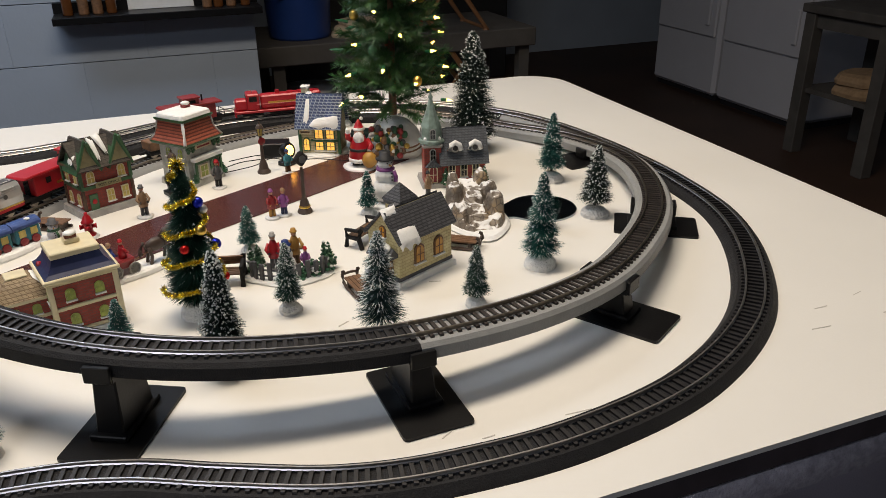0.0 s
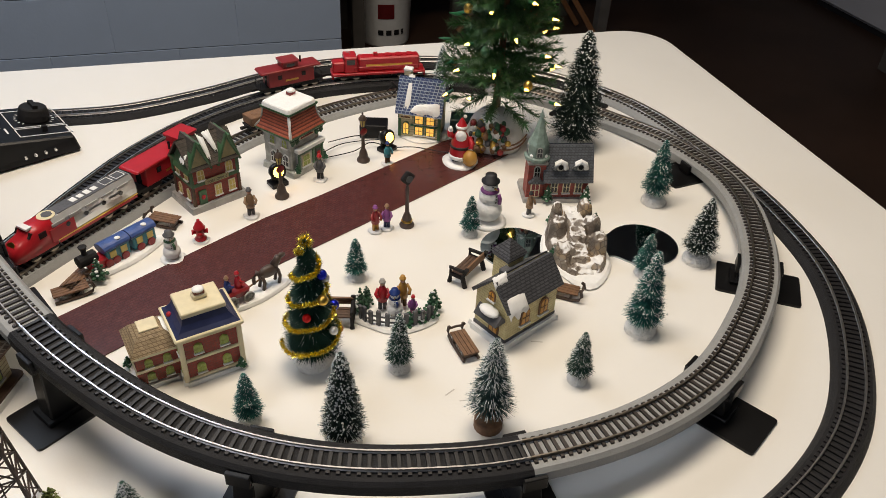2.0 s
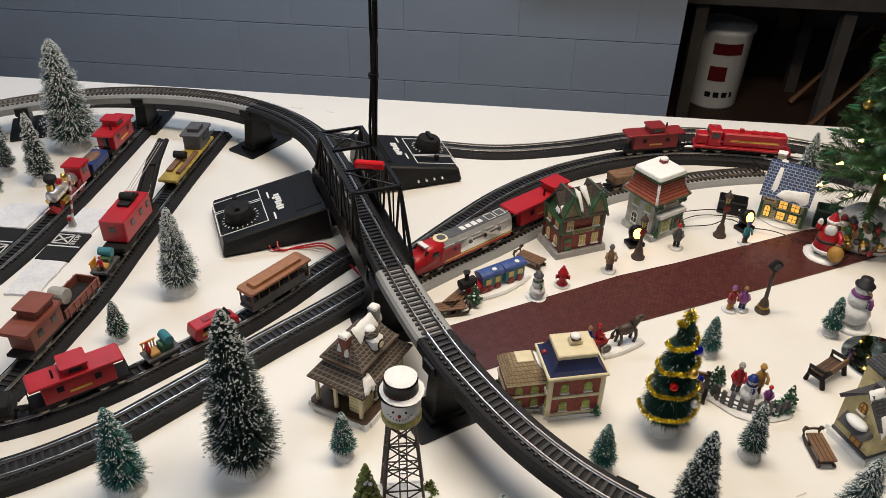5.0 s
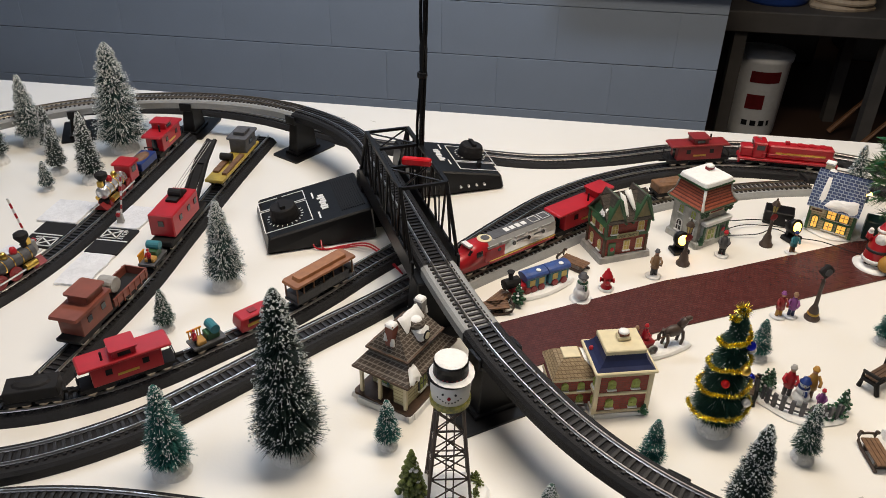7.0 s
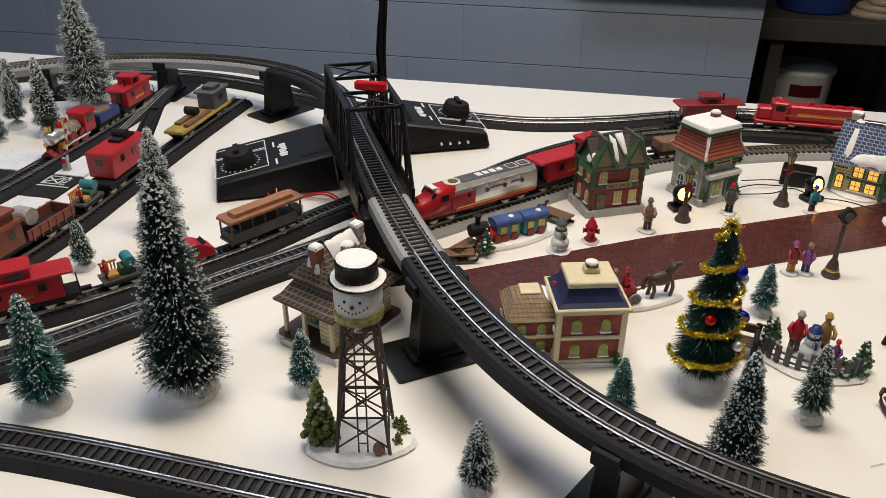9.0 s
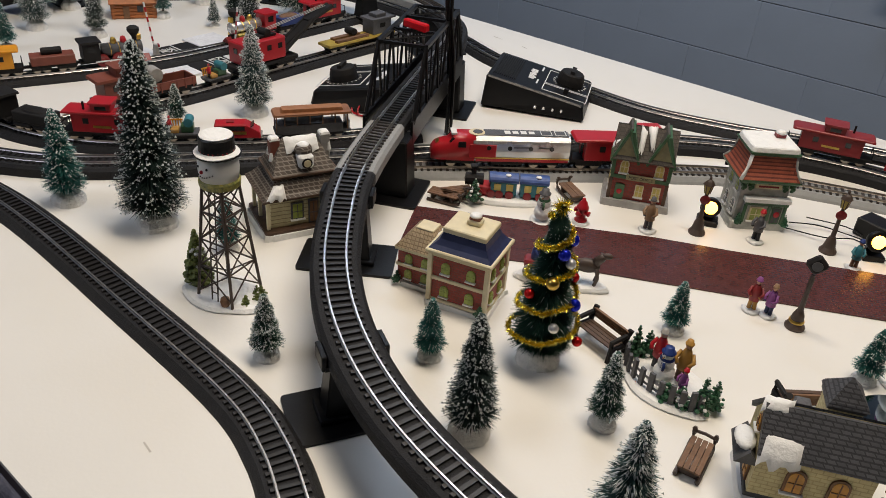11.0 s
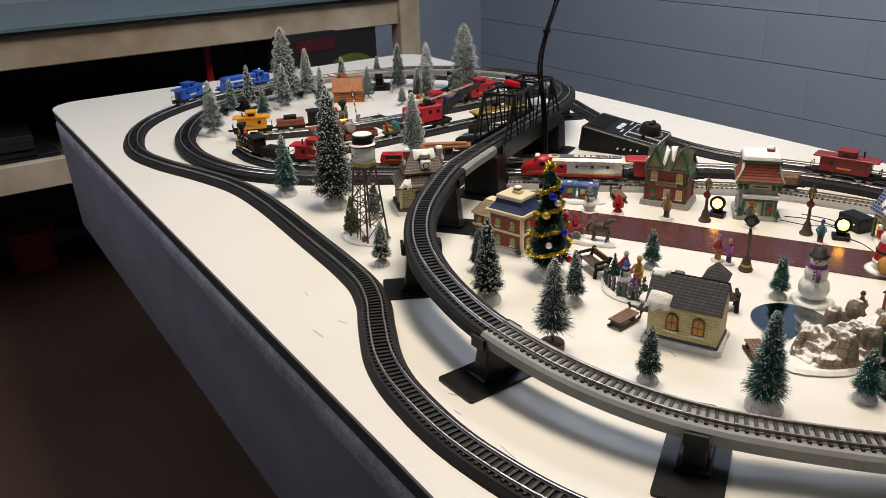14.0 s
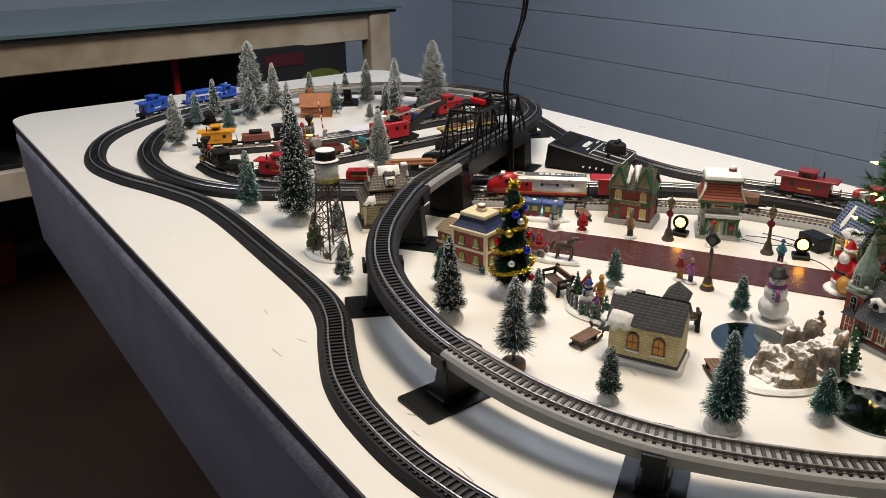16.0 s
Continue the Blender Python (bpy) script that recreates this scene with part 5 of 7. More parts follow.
bm = B()
NX, NY = 62, 96
grid = [[bm.verts.new((-.035 + .070 * i / NX, -.060 + .116 * j / NY, crag(-.035 + .070 * i / NX, -.060 + .116 * j / NY))) for j in range(NY + 1)] for i in range(NX + 1)]
for i in range(NX):
    for j in range(NY):
        q = [grid[i][j], grid[i + 1][j], grid[i + 1][j + 1], grid[i][j + 1]]
        if max(v.co.z for v in q) > .0042:
            bm.faces.new(q)
bmesh.ops.delete(bm, geom=[v for v in bm.verts if not v.link_faces], context="VERTS")
bmesh.ops.smooth_vert(bm, verts=bm.verts, factor=.5, use_axis_x=True, use_axis_y=True, use_axis_z=True)


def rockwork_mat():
    """Grey, brown and ochre stone with painted snow lying on its upward faces, and crevice shade put into its dark
    joint lines.
    """
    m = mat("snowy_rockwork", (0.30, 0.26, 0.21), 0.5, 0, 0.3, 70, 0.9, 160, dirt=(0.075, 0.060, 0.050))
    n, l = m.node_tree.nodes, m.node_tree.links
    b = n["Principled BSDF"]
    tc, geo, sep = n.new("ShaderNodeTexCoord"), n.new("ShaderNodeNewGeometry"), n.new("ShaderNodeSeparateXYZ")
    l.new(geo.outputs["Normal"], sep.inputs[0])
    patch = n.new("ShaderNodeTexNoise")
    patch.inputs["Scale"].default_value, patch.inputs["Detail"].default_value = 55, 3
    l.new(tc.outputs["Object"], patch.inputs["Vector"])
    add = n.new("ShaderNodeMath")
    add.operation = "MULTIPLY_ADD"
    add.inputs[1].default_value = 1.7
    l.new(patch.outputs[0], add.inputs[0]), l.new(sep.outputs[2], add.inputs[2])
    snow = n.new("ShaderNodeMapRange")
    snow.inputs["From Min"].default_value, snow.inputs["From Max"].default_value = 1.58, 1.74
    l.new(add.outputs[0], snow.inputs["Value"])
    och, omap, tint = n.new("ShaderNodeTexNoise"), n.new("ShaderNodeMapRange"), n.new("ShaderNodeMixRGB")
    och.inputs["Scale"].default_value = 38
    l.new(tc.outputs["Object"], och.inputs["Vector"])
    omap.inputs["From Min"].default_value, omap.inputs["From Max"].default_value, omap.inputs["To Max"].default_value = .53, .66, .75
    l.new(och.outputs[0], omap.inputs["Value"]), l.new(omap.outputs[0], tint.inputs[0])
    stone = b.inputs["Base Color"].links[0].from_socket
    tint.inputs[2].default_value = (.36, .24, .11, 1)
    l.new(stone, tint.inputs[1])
    # Dark wash along cell edges, with the shade of crevices put into the colour.
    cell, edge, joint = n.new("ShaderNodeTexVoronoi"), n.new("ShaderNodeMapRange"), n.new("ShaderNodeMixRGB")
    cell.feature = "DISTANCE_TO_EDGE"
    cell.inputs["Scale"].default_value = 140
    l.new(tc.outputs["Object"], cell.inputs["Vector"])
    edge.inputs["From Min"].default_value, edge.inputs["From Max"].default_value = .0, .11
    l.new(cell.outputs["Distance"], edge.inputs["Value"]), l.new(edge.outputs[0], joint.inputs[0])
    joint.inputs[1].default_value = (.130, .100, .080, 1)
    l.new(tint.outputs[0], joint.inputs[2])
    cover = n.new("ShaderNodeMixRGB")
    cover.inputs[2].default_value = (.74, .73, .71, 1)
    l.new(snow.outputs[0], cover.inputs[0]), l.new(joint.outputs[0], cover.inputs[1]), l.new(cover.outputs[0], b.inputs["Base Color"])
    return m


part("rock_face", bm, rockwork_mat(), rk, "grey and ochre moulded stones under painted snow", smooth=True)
for x, y, h in ((.027, .026, .030), (-.016, .046, .026), (.024, .046, .036), (-.027, -.018, .018)):
    part("moulded_fir", clump_fir(B(), x, y, .004, h, .0085, int(x * 3000), 50, .15), [M["leaf"], M["snow"]], rk, "green moulded fir")


# ---- street lamps ----
def street_lamp(x, y, h, clock=False):
    t = thing("street_lamp", "dark bronze toy street lamp with red wreath" if not clock else "dark bronze toy street clock post with gold trim", "model lamp", x, y, 0, 20, "street lamps")
    part("foot", lathe(B(), [(.0085, 0), (.0088, .002), (.0062, .006), (.0050, .013), (.0030, .018), (0, .018)], 16), M["wire"], t)
    if clock:
        part("trim", lathe(B(), [(.0064, .0062), (.0068, .0075), (.0060, .009)], 16), M["gold"], t)
    part("post", lathe(B(), [(.0026, .016), (.0020, h * .5), (.0024, h * .62), (.0016, h * .70), (0, h * .70)], 10), M["wire"], t)
    if clock:
        hd = part("clock_head", box(B(), 0, 0, h * .83 - .007, .014, .007, .014, 0, 0, 0), M["blackmatt"], t, bevel=.002)
        hd.matrix_basis = pose(0, 0, h * .83, 0, 45, 0) @ pose(0, 0, -h * .83)
        part("clock_face", lathe(B(), [(.0044, 0), (.0044, .0008), (0, .0008)], 16, m=pose(0, -.0036, h * .83, 90)), M["greydark"], t)
    else:
        part("wreath", lathe(B(), [(.0022, -.001), (.0052, 0), (.0022, .001)], 14, m=pose(0, -.002, h * .60, 90)), M["darkred"], t)
        ln = part("lantern", lathe(B(), [(.0026, 0), (.0044, .010), (0, .010)], 6, 0, 0, h * .70), M["pane"], t, "yellow painted lantern")
        part("lantern_cap", lathe(B(), [(.0060, 0), (.0036, .004), (.0012, .006), (.0014, .008), (0, .010)], 6, 0, 0, h * .70 + .010), M["wire"], ln)
        bm = B()
        for k in range(6):
            a = math.pi * k / 3
            tube(bm, [(.0027 * math.cos(a), .0027 * math.sin(a), h * .70), (.0045 * math.cos(a), .0045 * math.sin(a), h * .70 + .010)], .0005, 4)
        part("lantern_ribs", bm, M["wire"], ln)
    return t


street_lamp(.386, .071, .066)
street_lamp(.499, .137, .072)
street_lamp(.520, -.020, .078, True)


def spot(x, y, rz, rx):
    t = thing("spot_light", "small black spotlight with a glowing warm round lens", "model light", x, y, 0, rz, "spotlights")
    part("base", box(B(), 0, 0, 0, .022, .018, .006), M["black"], t, bevel=.001)
    part("bracket", box(B(), 0, .004, .005, .012, .004, .010), M["black"], t)
    m = pose(0, 0, .0195, rx)
    part("housing", lathe(B(), [(.006, -.010), (.0098, -.003), (.0108, .0045), (.0096, .0050), (0, .0040)], 18, m=m), M["black"], t, smooth=True)
    part("lens", lathe(B(), [(.0070, .0045), (.0070, .0054), (.0056, .0064), (.0030, .0070), (0, .0072)], 18, m=m), M["globe"], t, "glowing warm lens", smooth=True)
    return t


spot(.384, .100, 22, 80)
spot(.535, .158, 36, 74)
wires = thing("lamp_wire", "thin dark wires trailing behind the shops", "wire")
rng = random.Random(9)
for pl in ([(.45, .16), (.475, .178), (.505, .185), (.535, .175)], [(.45, .15), (.49, .155), (.515, .17), (.535, .163)], [(.46, .185), (.50, .195), (.52, .192)], [(.54, .155), (.57, .148), (.61, .128), (.635, .125)]):
    part("strand", tube(B(), [tuple(v) for v in smooth_loop([(x, y, .0022 + .006 * rng.random()) for x, y in pl], False, .006)], .0007, 5), M["black"], wires)


# ---- figurines: each one plain painted shape ----
def figure(name, label, x, y, h, rz, coat, legs, hat, arm="coat", base=True, wide=.135, cat="figurine"):
    mats = [M[legs], M[coat], M["skin"], M[hat], M["snow"]]
    bm = B()
    if base:
        lathe(bm, [(.22 * h, 0), (.24 * h, .03 * h), (.16 * h, .07 * h), (0, .08 * h)], 12, wob=.08, mi=4)
    for s in (-1, 1):
        tube(bm, [(s * .06 * h, 0, .05 * h), (s * .05 * h, 0, .42 * h)], .055 * h, 7, mi=0)
    lathe(bm, [(wide * h, .34 * h), (wide * .95 * h, .5 * h), (wide * .75 * h, .68 * h), (.06 * h, .78 * h), (0, .78 * h)], 10, mi=1)
    for s in (-1, 1):
        tube(bm, [(s * wide * .8 * h, 0, .70 * h), (s * wide * 1.25 * h, -.07 * h, .56 * h), (s * wide * .75 * h, -.17 * h, .50 * h)], .042 * h, 6, mi=1)
    ball(bm, 0, 0, .85 * h, .068 * h, seg=10, mi=2)
    lathe(bm, [(.085 * h, 0), (.088 * h, .02 * h), (.066 * h, .03 * h), (.058 * h, .09 * h), (0, .10 * h)], 10, 0, 0, .89 * h, mi=3)
    ob = part(name, bm, mats, None, smooth=True)
    ob.matrix_basis = pose(x, y, 0, 0, 0, rz)
    return tagged(ob, label, cat)


M["purple"] = mat("purple_paint", (.22, .06, .22), .5)
M["pink"] = mat("pink_paint", (.50, .18, .32), .5)
M["navy"] = mat("navy_paint", (.02, .03, .09), .5)
M["mustard"] = mat("mustard_paint", (.40, .21, .04), .5)
M["tan"] = mat("tan_paint", (.25, .15, .08), .5)
figure("standing_figurine", "painted figurine in brown coat and hat on a snow base", .347, .036, .040, 10, "tan", "greydark", "greydark")
figure("standing_figurine", "painted figurine in dark coat with parcels on a snow base", .437, .100, .038, -10, "greydark", "dark", "red")
figure("standing_figurine", "painted child figurine in teal coat on a snow base", .528, .122, .034, 20, "teal", "wood", "bluedark")
figure("walking_figurine", "painted figurine in maroon coat strolling beside the road", .482, -.024, .036, 15, "darkred", "mustard", "purple")
figure("walking_figurine", "painted figurine in purple dress strolling beside the road", .496, -.021, .034, -15, "purple", "navy", "tan")
figure("standing_figurine", "small painted figurine in brown coat by the church", .668, -.030, .034, 30, "tan", "greydark", "dark")
# red hydrant
bm = lathe(B(), [(.0062, .002), (.0070, .004), (.0052, .0055), (.0044, .007), (.0046, .016), (.0064, .017), (.0066, .0185), (.0050, .0205), (.0040, .0240), (.0018, .0265), (.0018, .0285), (0, .0295)], 14)
lathe(bm, [(.0092, 0), (.0095, .0012), (.0070, .0026), (0, .0028)], 14, wob=.06, mi=1)
for a in (0, 90, 180, 270):
    lathe(bm, [(.0024, 0), (.0024, .0070), (.0030, .0072), (.0030, .0086), (0, .0088)], 8, m=pose(0, 0, .0128, 0, 90, 0) if a == 0 else pose(0, 0, .0128, 0, 0, a) @ pose(0, 0, 0, 0, 90, 0))
hy = part("fire_hydrant", bm, [M["red"], M["snow"]], None, smooth=True)
hy.location = (.289, -.001, 0)
tagged(hy, "red painted toy fire hydrant on a snowy foot", "toy hydrant")


def snowman(x, y, h, rz, hat="dark", scarf="purple", label=""):
    bm = B()
    lathe(bm, [(.34 * h, 0), (.35 * h, .03 * h), (.26 * h, .06 * h), (0, .06 * h)], 16, wob=.05, mi=0)
    ball(bm, 0, 0, .28 * h, .25 * h, sz=.95, seg=16, mi=0)
    ball(bm, 0, 0, .55 * h, .19 * h, seg=14, mi=0)
    ball(bm, 0, 0, .76 * h, .135 * h, seg=12, mi=0)
    lathe(bm, [(.15 * h, 0), (.17 * h, .03 * h), (.14 * h, .07 * h)], 14, 0, 0, .64 * h, mi=1)
    tube(bm, [(.05 * h, -.17 * h, .66 * h), (.08 * h, -.20 * h, .55 * h), (.07 * h, -.20 * h, .46 * h)], .035 * h, 6, mi=1)
    lathe(bm, [(.16 * h, 0), (.165 * h, .02 * h), (.105 * h, .03 * h), (.10 * h, .14 * h), (0, .145 * h)], 14, 0, 0, .84 * h, mi=2)
    tube(bm, [(0, -.12 * h, .76 * h), (0, -.21 * h, .755 * h)], .022 * h, 6, mi=3, taper=.2)
    for s in (-1, 1):
        ball(bm, s * .045 * h, -.125 * h, .80 * h, .014 * h, seg=6, mi=2)
    for k in range(3):
        ball(bm, 0, -.185 * h, (.50 + .06 * k) * h, .016 * h, seg=6, mi=2)
    ob = part("snowman_figurine", bm, [M["snow"], M[scarf], M[hat], M["mustard"]], None, smooth=True)
    ob.matrix_basis = pose(x, y, 0, 0, 0, rz)
    return tagged(ob, label, "figurine")


snowman(.615, -.032, .066, 20, "dark", "purple", "white snowman figurine with black hat and purple scarf")
snowman(.259, -.029, .038, 10, "greydark", "green", "small white snowman figurine with green scarf")
# gift bringer with sack
bm = B()
lathe(bm, [(.026, 0), (.027, .003), (.019, .005), (0, .005)], 18, wob=.06, mi=0)
for s in (-1, 1):
    tube(bm, [(s * .006, -.003, .005), (s * .006, 0, .016)], .0058, 8, mi=3)
lathe(bm, [(.016, .014), (.0165, .018), (.0150, .030), (.0135, .040), (.0085, .050), (0, .052)], 16, mi=1)
lathe(bm, [(.0172, .012), (.0176, .0155), (.0165, .018)], 16, mi=0)
lathe(bm, [(.0158, .029), (.0160, .032), (.0150, .033)], 16, mi=3)
ball(bm, 0, -.002, .056, .0075, seg=12, mi=2)
ball(bm, 0, -.008, .049, .0085, sz=1.1, sy=.7, seg=12, mi=0)
lathe(bm, [(.0085, 0), (.0086, .003), (.0070, .004), (.0050, .009), (.001, .015), (0, .0155)], 12, 0, 0, .060, mi=1)
lathe(bm, [(.0090, 0), (.0094, .002), (.0085, .004)], 12, 0, 0, .0595, mi=0)
ball(bm, .004, .004, .0755, .0028, seg=8, mi=0)
tube(bm, [(-.011, 0, .044), (-.017, -.003, .048), (-.016, -.006, .057)], .0042, 7, mi=1)
ball(bm, -.016, -.006, .060, .0034, seg=8, mi=0)
tube(bm, [(.011, 0, .044), (.017, -.005, .036), (.015, -.012, .030)], .0042, 7, mi=1)
ball(bm, .015, -.014, .017, .0115, sz=1.1, seg=12, mi=4)
ob = part("santa_figurine", bm, [M["snow"], M["red"], M["skin"], M["dark"], M["mustard"]], None, smooth=True)
ob.matrix_basis = pose(.622, .106, 0, 0, 0, -20) @ Matrix.Scale(.88, 4)
tagged(ob, "red-suited gift bringer figurine waving beside a mustard sack", "figurine")

# carollers behind a fence
cg = B()
blob(cg, (0, 0, .043, .026), 0, .005, .06, random.Random(6), 24)
base = thing("caroller_group", "painted carollers behind a dark fence on a curved snow base", "figurine group", .473, -.172, 0, -12)
part("snow_base", cg, M["snow"], base)
for i in range(11):
    a = radians(200 + 14 * i)
    part("fence_picket", box(B(), .038 * math.cos(a), .021 * math.sin(a), .004, .0042, .0024, .016 + .002 * (i % 2), math.degrees(a) + 90), M["greydark"], base)
for z in (.008, .014):
    part("fence_rail", tube(B(), [(.0365 * math.cos(radians(200 + 10 * i)), .0200 * math.sin(radians(200 + 10 * i)), z) for i in range(15)], .0010, 5), M["greydark"], base)
for x, y, h in ((-.036, .004, .030), (-.030, .012, .026), (.034, -.004, .032), (.038, .006, .026), (.022, -.012, .018), (.012, -.016, .016)):
    part("moulded_fir", clump_fir(B(), x, y, .003, h, .0085, int(x * 3000), 46, .22), [M["leaf"], M["snow"]], base, "dark green moulded fir dusted with snow")
for lab, x, y, h, rz, c, l, ht in (("painted caroller figurine in red coat", -.014, .004, .040, 0, "red", "greydark", "greycer"), ("painted caroller figurine in mustard coat with open arms", .006, .008, .041, 20, "mustard", "wood", "mustard"), ("painted child figurine in pink coat", .016, -.004, .026, -10, "purple", "pink", "red")):
    m = base.matrix_basis @ pose(x, y, .0045)
    fg = figure("caroller_figurine", lab, 0, 0, h, rz, c, l, ht, base=False)
    fg.matrix_basis = m @ pose(0, 0, 0, 0, 0, rz)
m = base.matrix_basis @ pose(-.002, -.004, .0045)
sm = snowman(0, 0, .034, 0, "bluedark", "bluedark", "small snowman figurine with round blue hat among the carollers")
sm.matrix_basis = m

# horse-drawn sleigh on a snow base
hs = thing("horse_carriage", "painted red horse-drawn carriage with riders on a long snow base", "model carriage", .336, -.112, 0, 28, s=.98)
part("snow_base", blob(B(), (0, 0, .044, .014), 0, .006, .06, random.Random(16), 20), M["snow"], hs)
part("body", box(B(), -.020, 0, .012, .028, .014, .010, taper=1.15), M["darkred"], hs, bevel=.002)
for x, r in ((-.028, .0075), (-.008, .0062)):
    for y in (-.009, .009):
        w = part("wheel", lathe(B(), [(r * .8, -.0008), (r, -.0008), (r, .0008), (r * .8, .0008), (r * .8, -.0008)], 16, m=pose(x, y, r + .005, 90)), M["greycer"], hs)
        bm = B()
        for k in range(4):
            a = math.pi * k / 4
            tube(bm, [(x - r * .85 * math.cos(a), y, r + .005 - r * .85 * math.sin(a)), (x + r * .85 * math.cos(a), y, r + .005 + r * .85 * math.sin(a))], .0005, 4)
        part("spokes", bm, M["greycer"], w)
part("shaft", tube(B(), [(-.008, 0, .014), (.010, 0, .018), (.026, 0, .020)], .0010, 5), M["wood"], hs)
bm = B()
ball(bm, .022, 0, .024, .0076, 1.6, .75, .95, 14, 0)
tube(bm, [(.029, 0, .028), (.034, 0, .034), (.0355, 0, .037)], .0046, 8, taper=.8)
ball(bm, .0385, 0, .0365, .0036, 1.5, .8, .9, 10)
for x, y in ((.012, -.004), (.012, .004), (.031, -.004), (.031, .004)):
    tube(bm, [(x, y, .024), (x + .002, y, .014), (x, y, .005)], .0018, 6)
tube(bm, [(.009, 0, .030), (.004, 0, .022), (.004, 0, .016)], .0020, 6)
hr = part("horse_figurine", bm, M["wire"], None, smooth=True)
hr.matrix_basis = hs.matrix_basis.copy()
tagged(hr, "brown painted horse figurine pulling the carriage", "figurine")
for x, c, ht in ((-.026, "bluedark", "tan"), (-.014, "red", "red")):
    fg = figure("rider_figurine", "painted rider figurine seated in the carriage", 0, 0, .030, 0, c, "dark", ht, base=False)
    fg.matrix_basis = hs.matrix_basis @ pose(x, 0, .012, 0, 0, 90)


# ---- benches, sleds and carts ----
def sled(x, y, rz, label="dark brown wooden toy sled with curled runners"):
    t = thing("toy_sled", label, "toy sled", x, y, 0, rz, "toy sleds")
    for k in range(4):
        part("slat", box(B(), 0, -.0060 + k * .0040, .0085, .034, .0035, .0016), M["wood"], t)
    for s in (-1, 1):
        part("runner", tube(B(), [(-.017, s * .0075, .0018), (.012, s * .0075, .0016), (.019, s * .0075, .004), (.0215, s * .0075, .009), (.0200, s * .0075, .0145), (.0175, s * .0075, .0155)], .0017, 6), M["wire"], t)
    for xx in (-.012, .010):
        part("brace", box(B(), xx, 0, .001, .002, .015, .0078), M["wire"], t)
    part("handle", tube(B(), [(.020, -.0075, .012), (.0205, 0, .0125), (.020, .0075, .012)], .0012, 6), M["wire"], t)
    return t


sled(.525, -.234, 98)
sled(.650, -.178, -35)
sled(.161, -.070, 18)
sled(.251, .040, 150)
sled(.165, -.055, 60)


def bench(x, y, rz):
    t = thing("toy_bench", "brown wooden toy bench with dark iron ends", "toy bench", x, y, 0, rz, "toy benches", s=.88)
    for k in range(4):
        part("slat", box(B(), 0, -.006 + k * .0045, .0135, .044, .0038, .0016), M["darkwood"], t)
    for k in range(2):
        part("back_slat", box(B(), 0, .0125, .018 + k * .0050, .044, .0022, .0042, 0, 10), M["wood"], t)
    for s in (-1, 1):
        e = B()
        tube(e, [(s * .022, -.009, 0), (s * .022, -.0075, .013), (s * .022, .009, .013), (s * .022, .0145, .028)], .0030, 7)
        tube(e, [(s * .022, .009, .013), (s * .022, .013, 0)], .0030, 7)
        tube(e, [(s * .022, -.0075, .013), (s * .022, -.009, .022), (s * .022, .010, .023)], .0024, 7)
        part("bench_end", e, M["blackmatt"], t)
    return t


bench(.560, -.124, 221)
bench(.410, -.168, -15)

# ---- truss bridge with a red signal lamp ----
BR = pose(.042, .0145, 0, 0, 0, 117)
br = thing("truss_bridge", "black plastic truss bridge carrying the raised track", "model bridge")
br.matrix_basis = BR
HB, HT, LB, WB = HIGH, HIGH + .078, .122, .026
for s in (-1, 1):
    part("girder", box(B(), 0, s * WB, HB - .012, 2 * LB, .003, .026), M["black"], br, bevel=.0006)
    part("top_chord", box(B(), 0, s * WB, HT, 2 * (LB - .045), .0042, .0042), M["black"], br)
    for e in (-1, 1):
        part("end_post", tube(B(), [(e * LB * .96, s * WB, HB + .010), (e * (LB - .045), s * WB, HT + .002)], .0022, 6), M["black"], br)
    for x in (-.077, -.026, .026, .077):
        for e in (-1, 1):
            part("strut", tube(B(), [(x + e * .0015, s * WB, HT), (x + e * .016, s * WB, HB + .010)], .0016, 6), M["black"], br)
    for x in (-.0515, 0, .0515):
        part("tie_rod", tube(B(), [(x, s * WB, HB + .010), (x, s * WB, HT)], .0010, 6), M["black"], br)
for x in (-.077, -.026, .026, .077):
    part("cross_beam", box(B(), x, 0, HT + .0005, .0032, 2 * WB, .0032), M["black"], br)
for a, b in ((-.077, -.026), (.026, .077)):
    part("cross_brace", tube(B(), [(a, -WB, HT + .002), (b, WB, HT + .002)], .0011, 5), M["black"], br)
    part("cross_brace", tube(B(), [(a, WB, HT + .002), (b, -WB, HT + .002)], .0011, 5), M["black"], br)
for e in (-1, 1):
    pr = thing("bridge_pier", "wide black plastic bridge pier on a square plate", "track pier", group="track piers")
    pr.matrix_basis = BR @ pose(e * .128, 0, 0)
    part("column", box(B(), 0, 0, .0026, .034, .060, HIGH - .0030, taper=.9), M["black"], pr, bevel=.0015)
    part("base_plate", slab(B(), rounded(-.034, -.044, .034, .044, .003, 2), 0, .0026), M["black"], pr)
sl = thing("signal_lamp", "glowing red signal lamp bar on top of the truss bridge", "signal lamp")
sl.matrix_basis = BR @ pose(-.037, -.004, HT + .004, 0, 0, 62)
part("bracket", box(B(), 0, 0, 0, .010, .010, .004), M["black"], sl)
part("housing", box(B(), 0, 0, .0035, .033, .0085, .0085), M["redlamp"], sl, "translucent red lens bar", bevel=.0015)
part("led", lathe(B(), [(.0030, 0), (.0030, .0010), (0, .0014)], 10, m=pose(-.002, -.0042, .0078, 90)), M["redled"], sl)
cable = thing("hanging_cable", "bundle of black cables rising from the table to the ceiling", "cable")
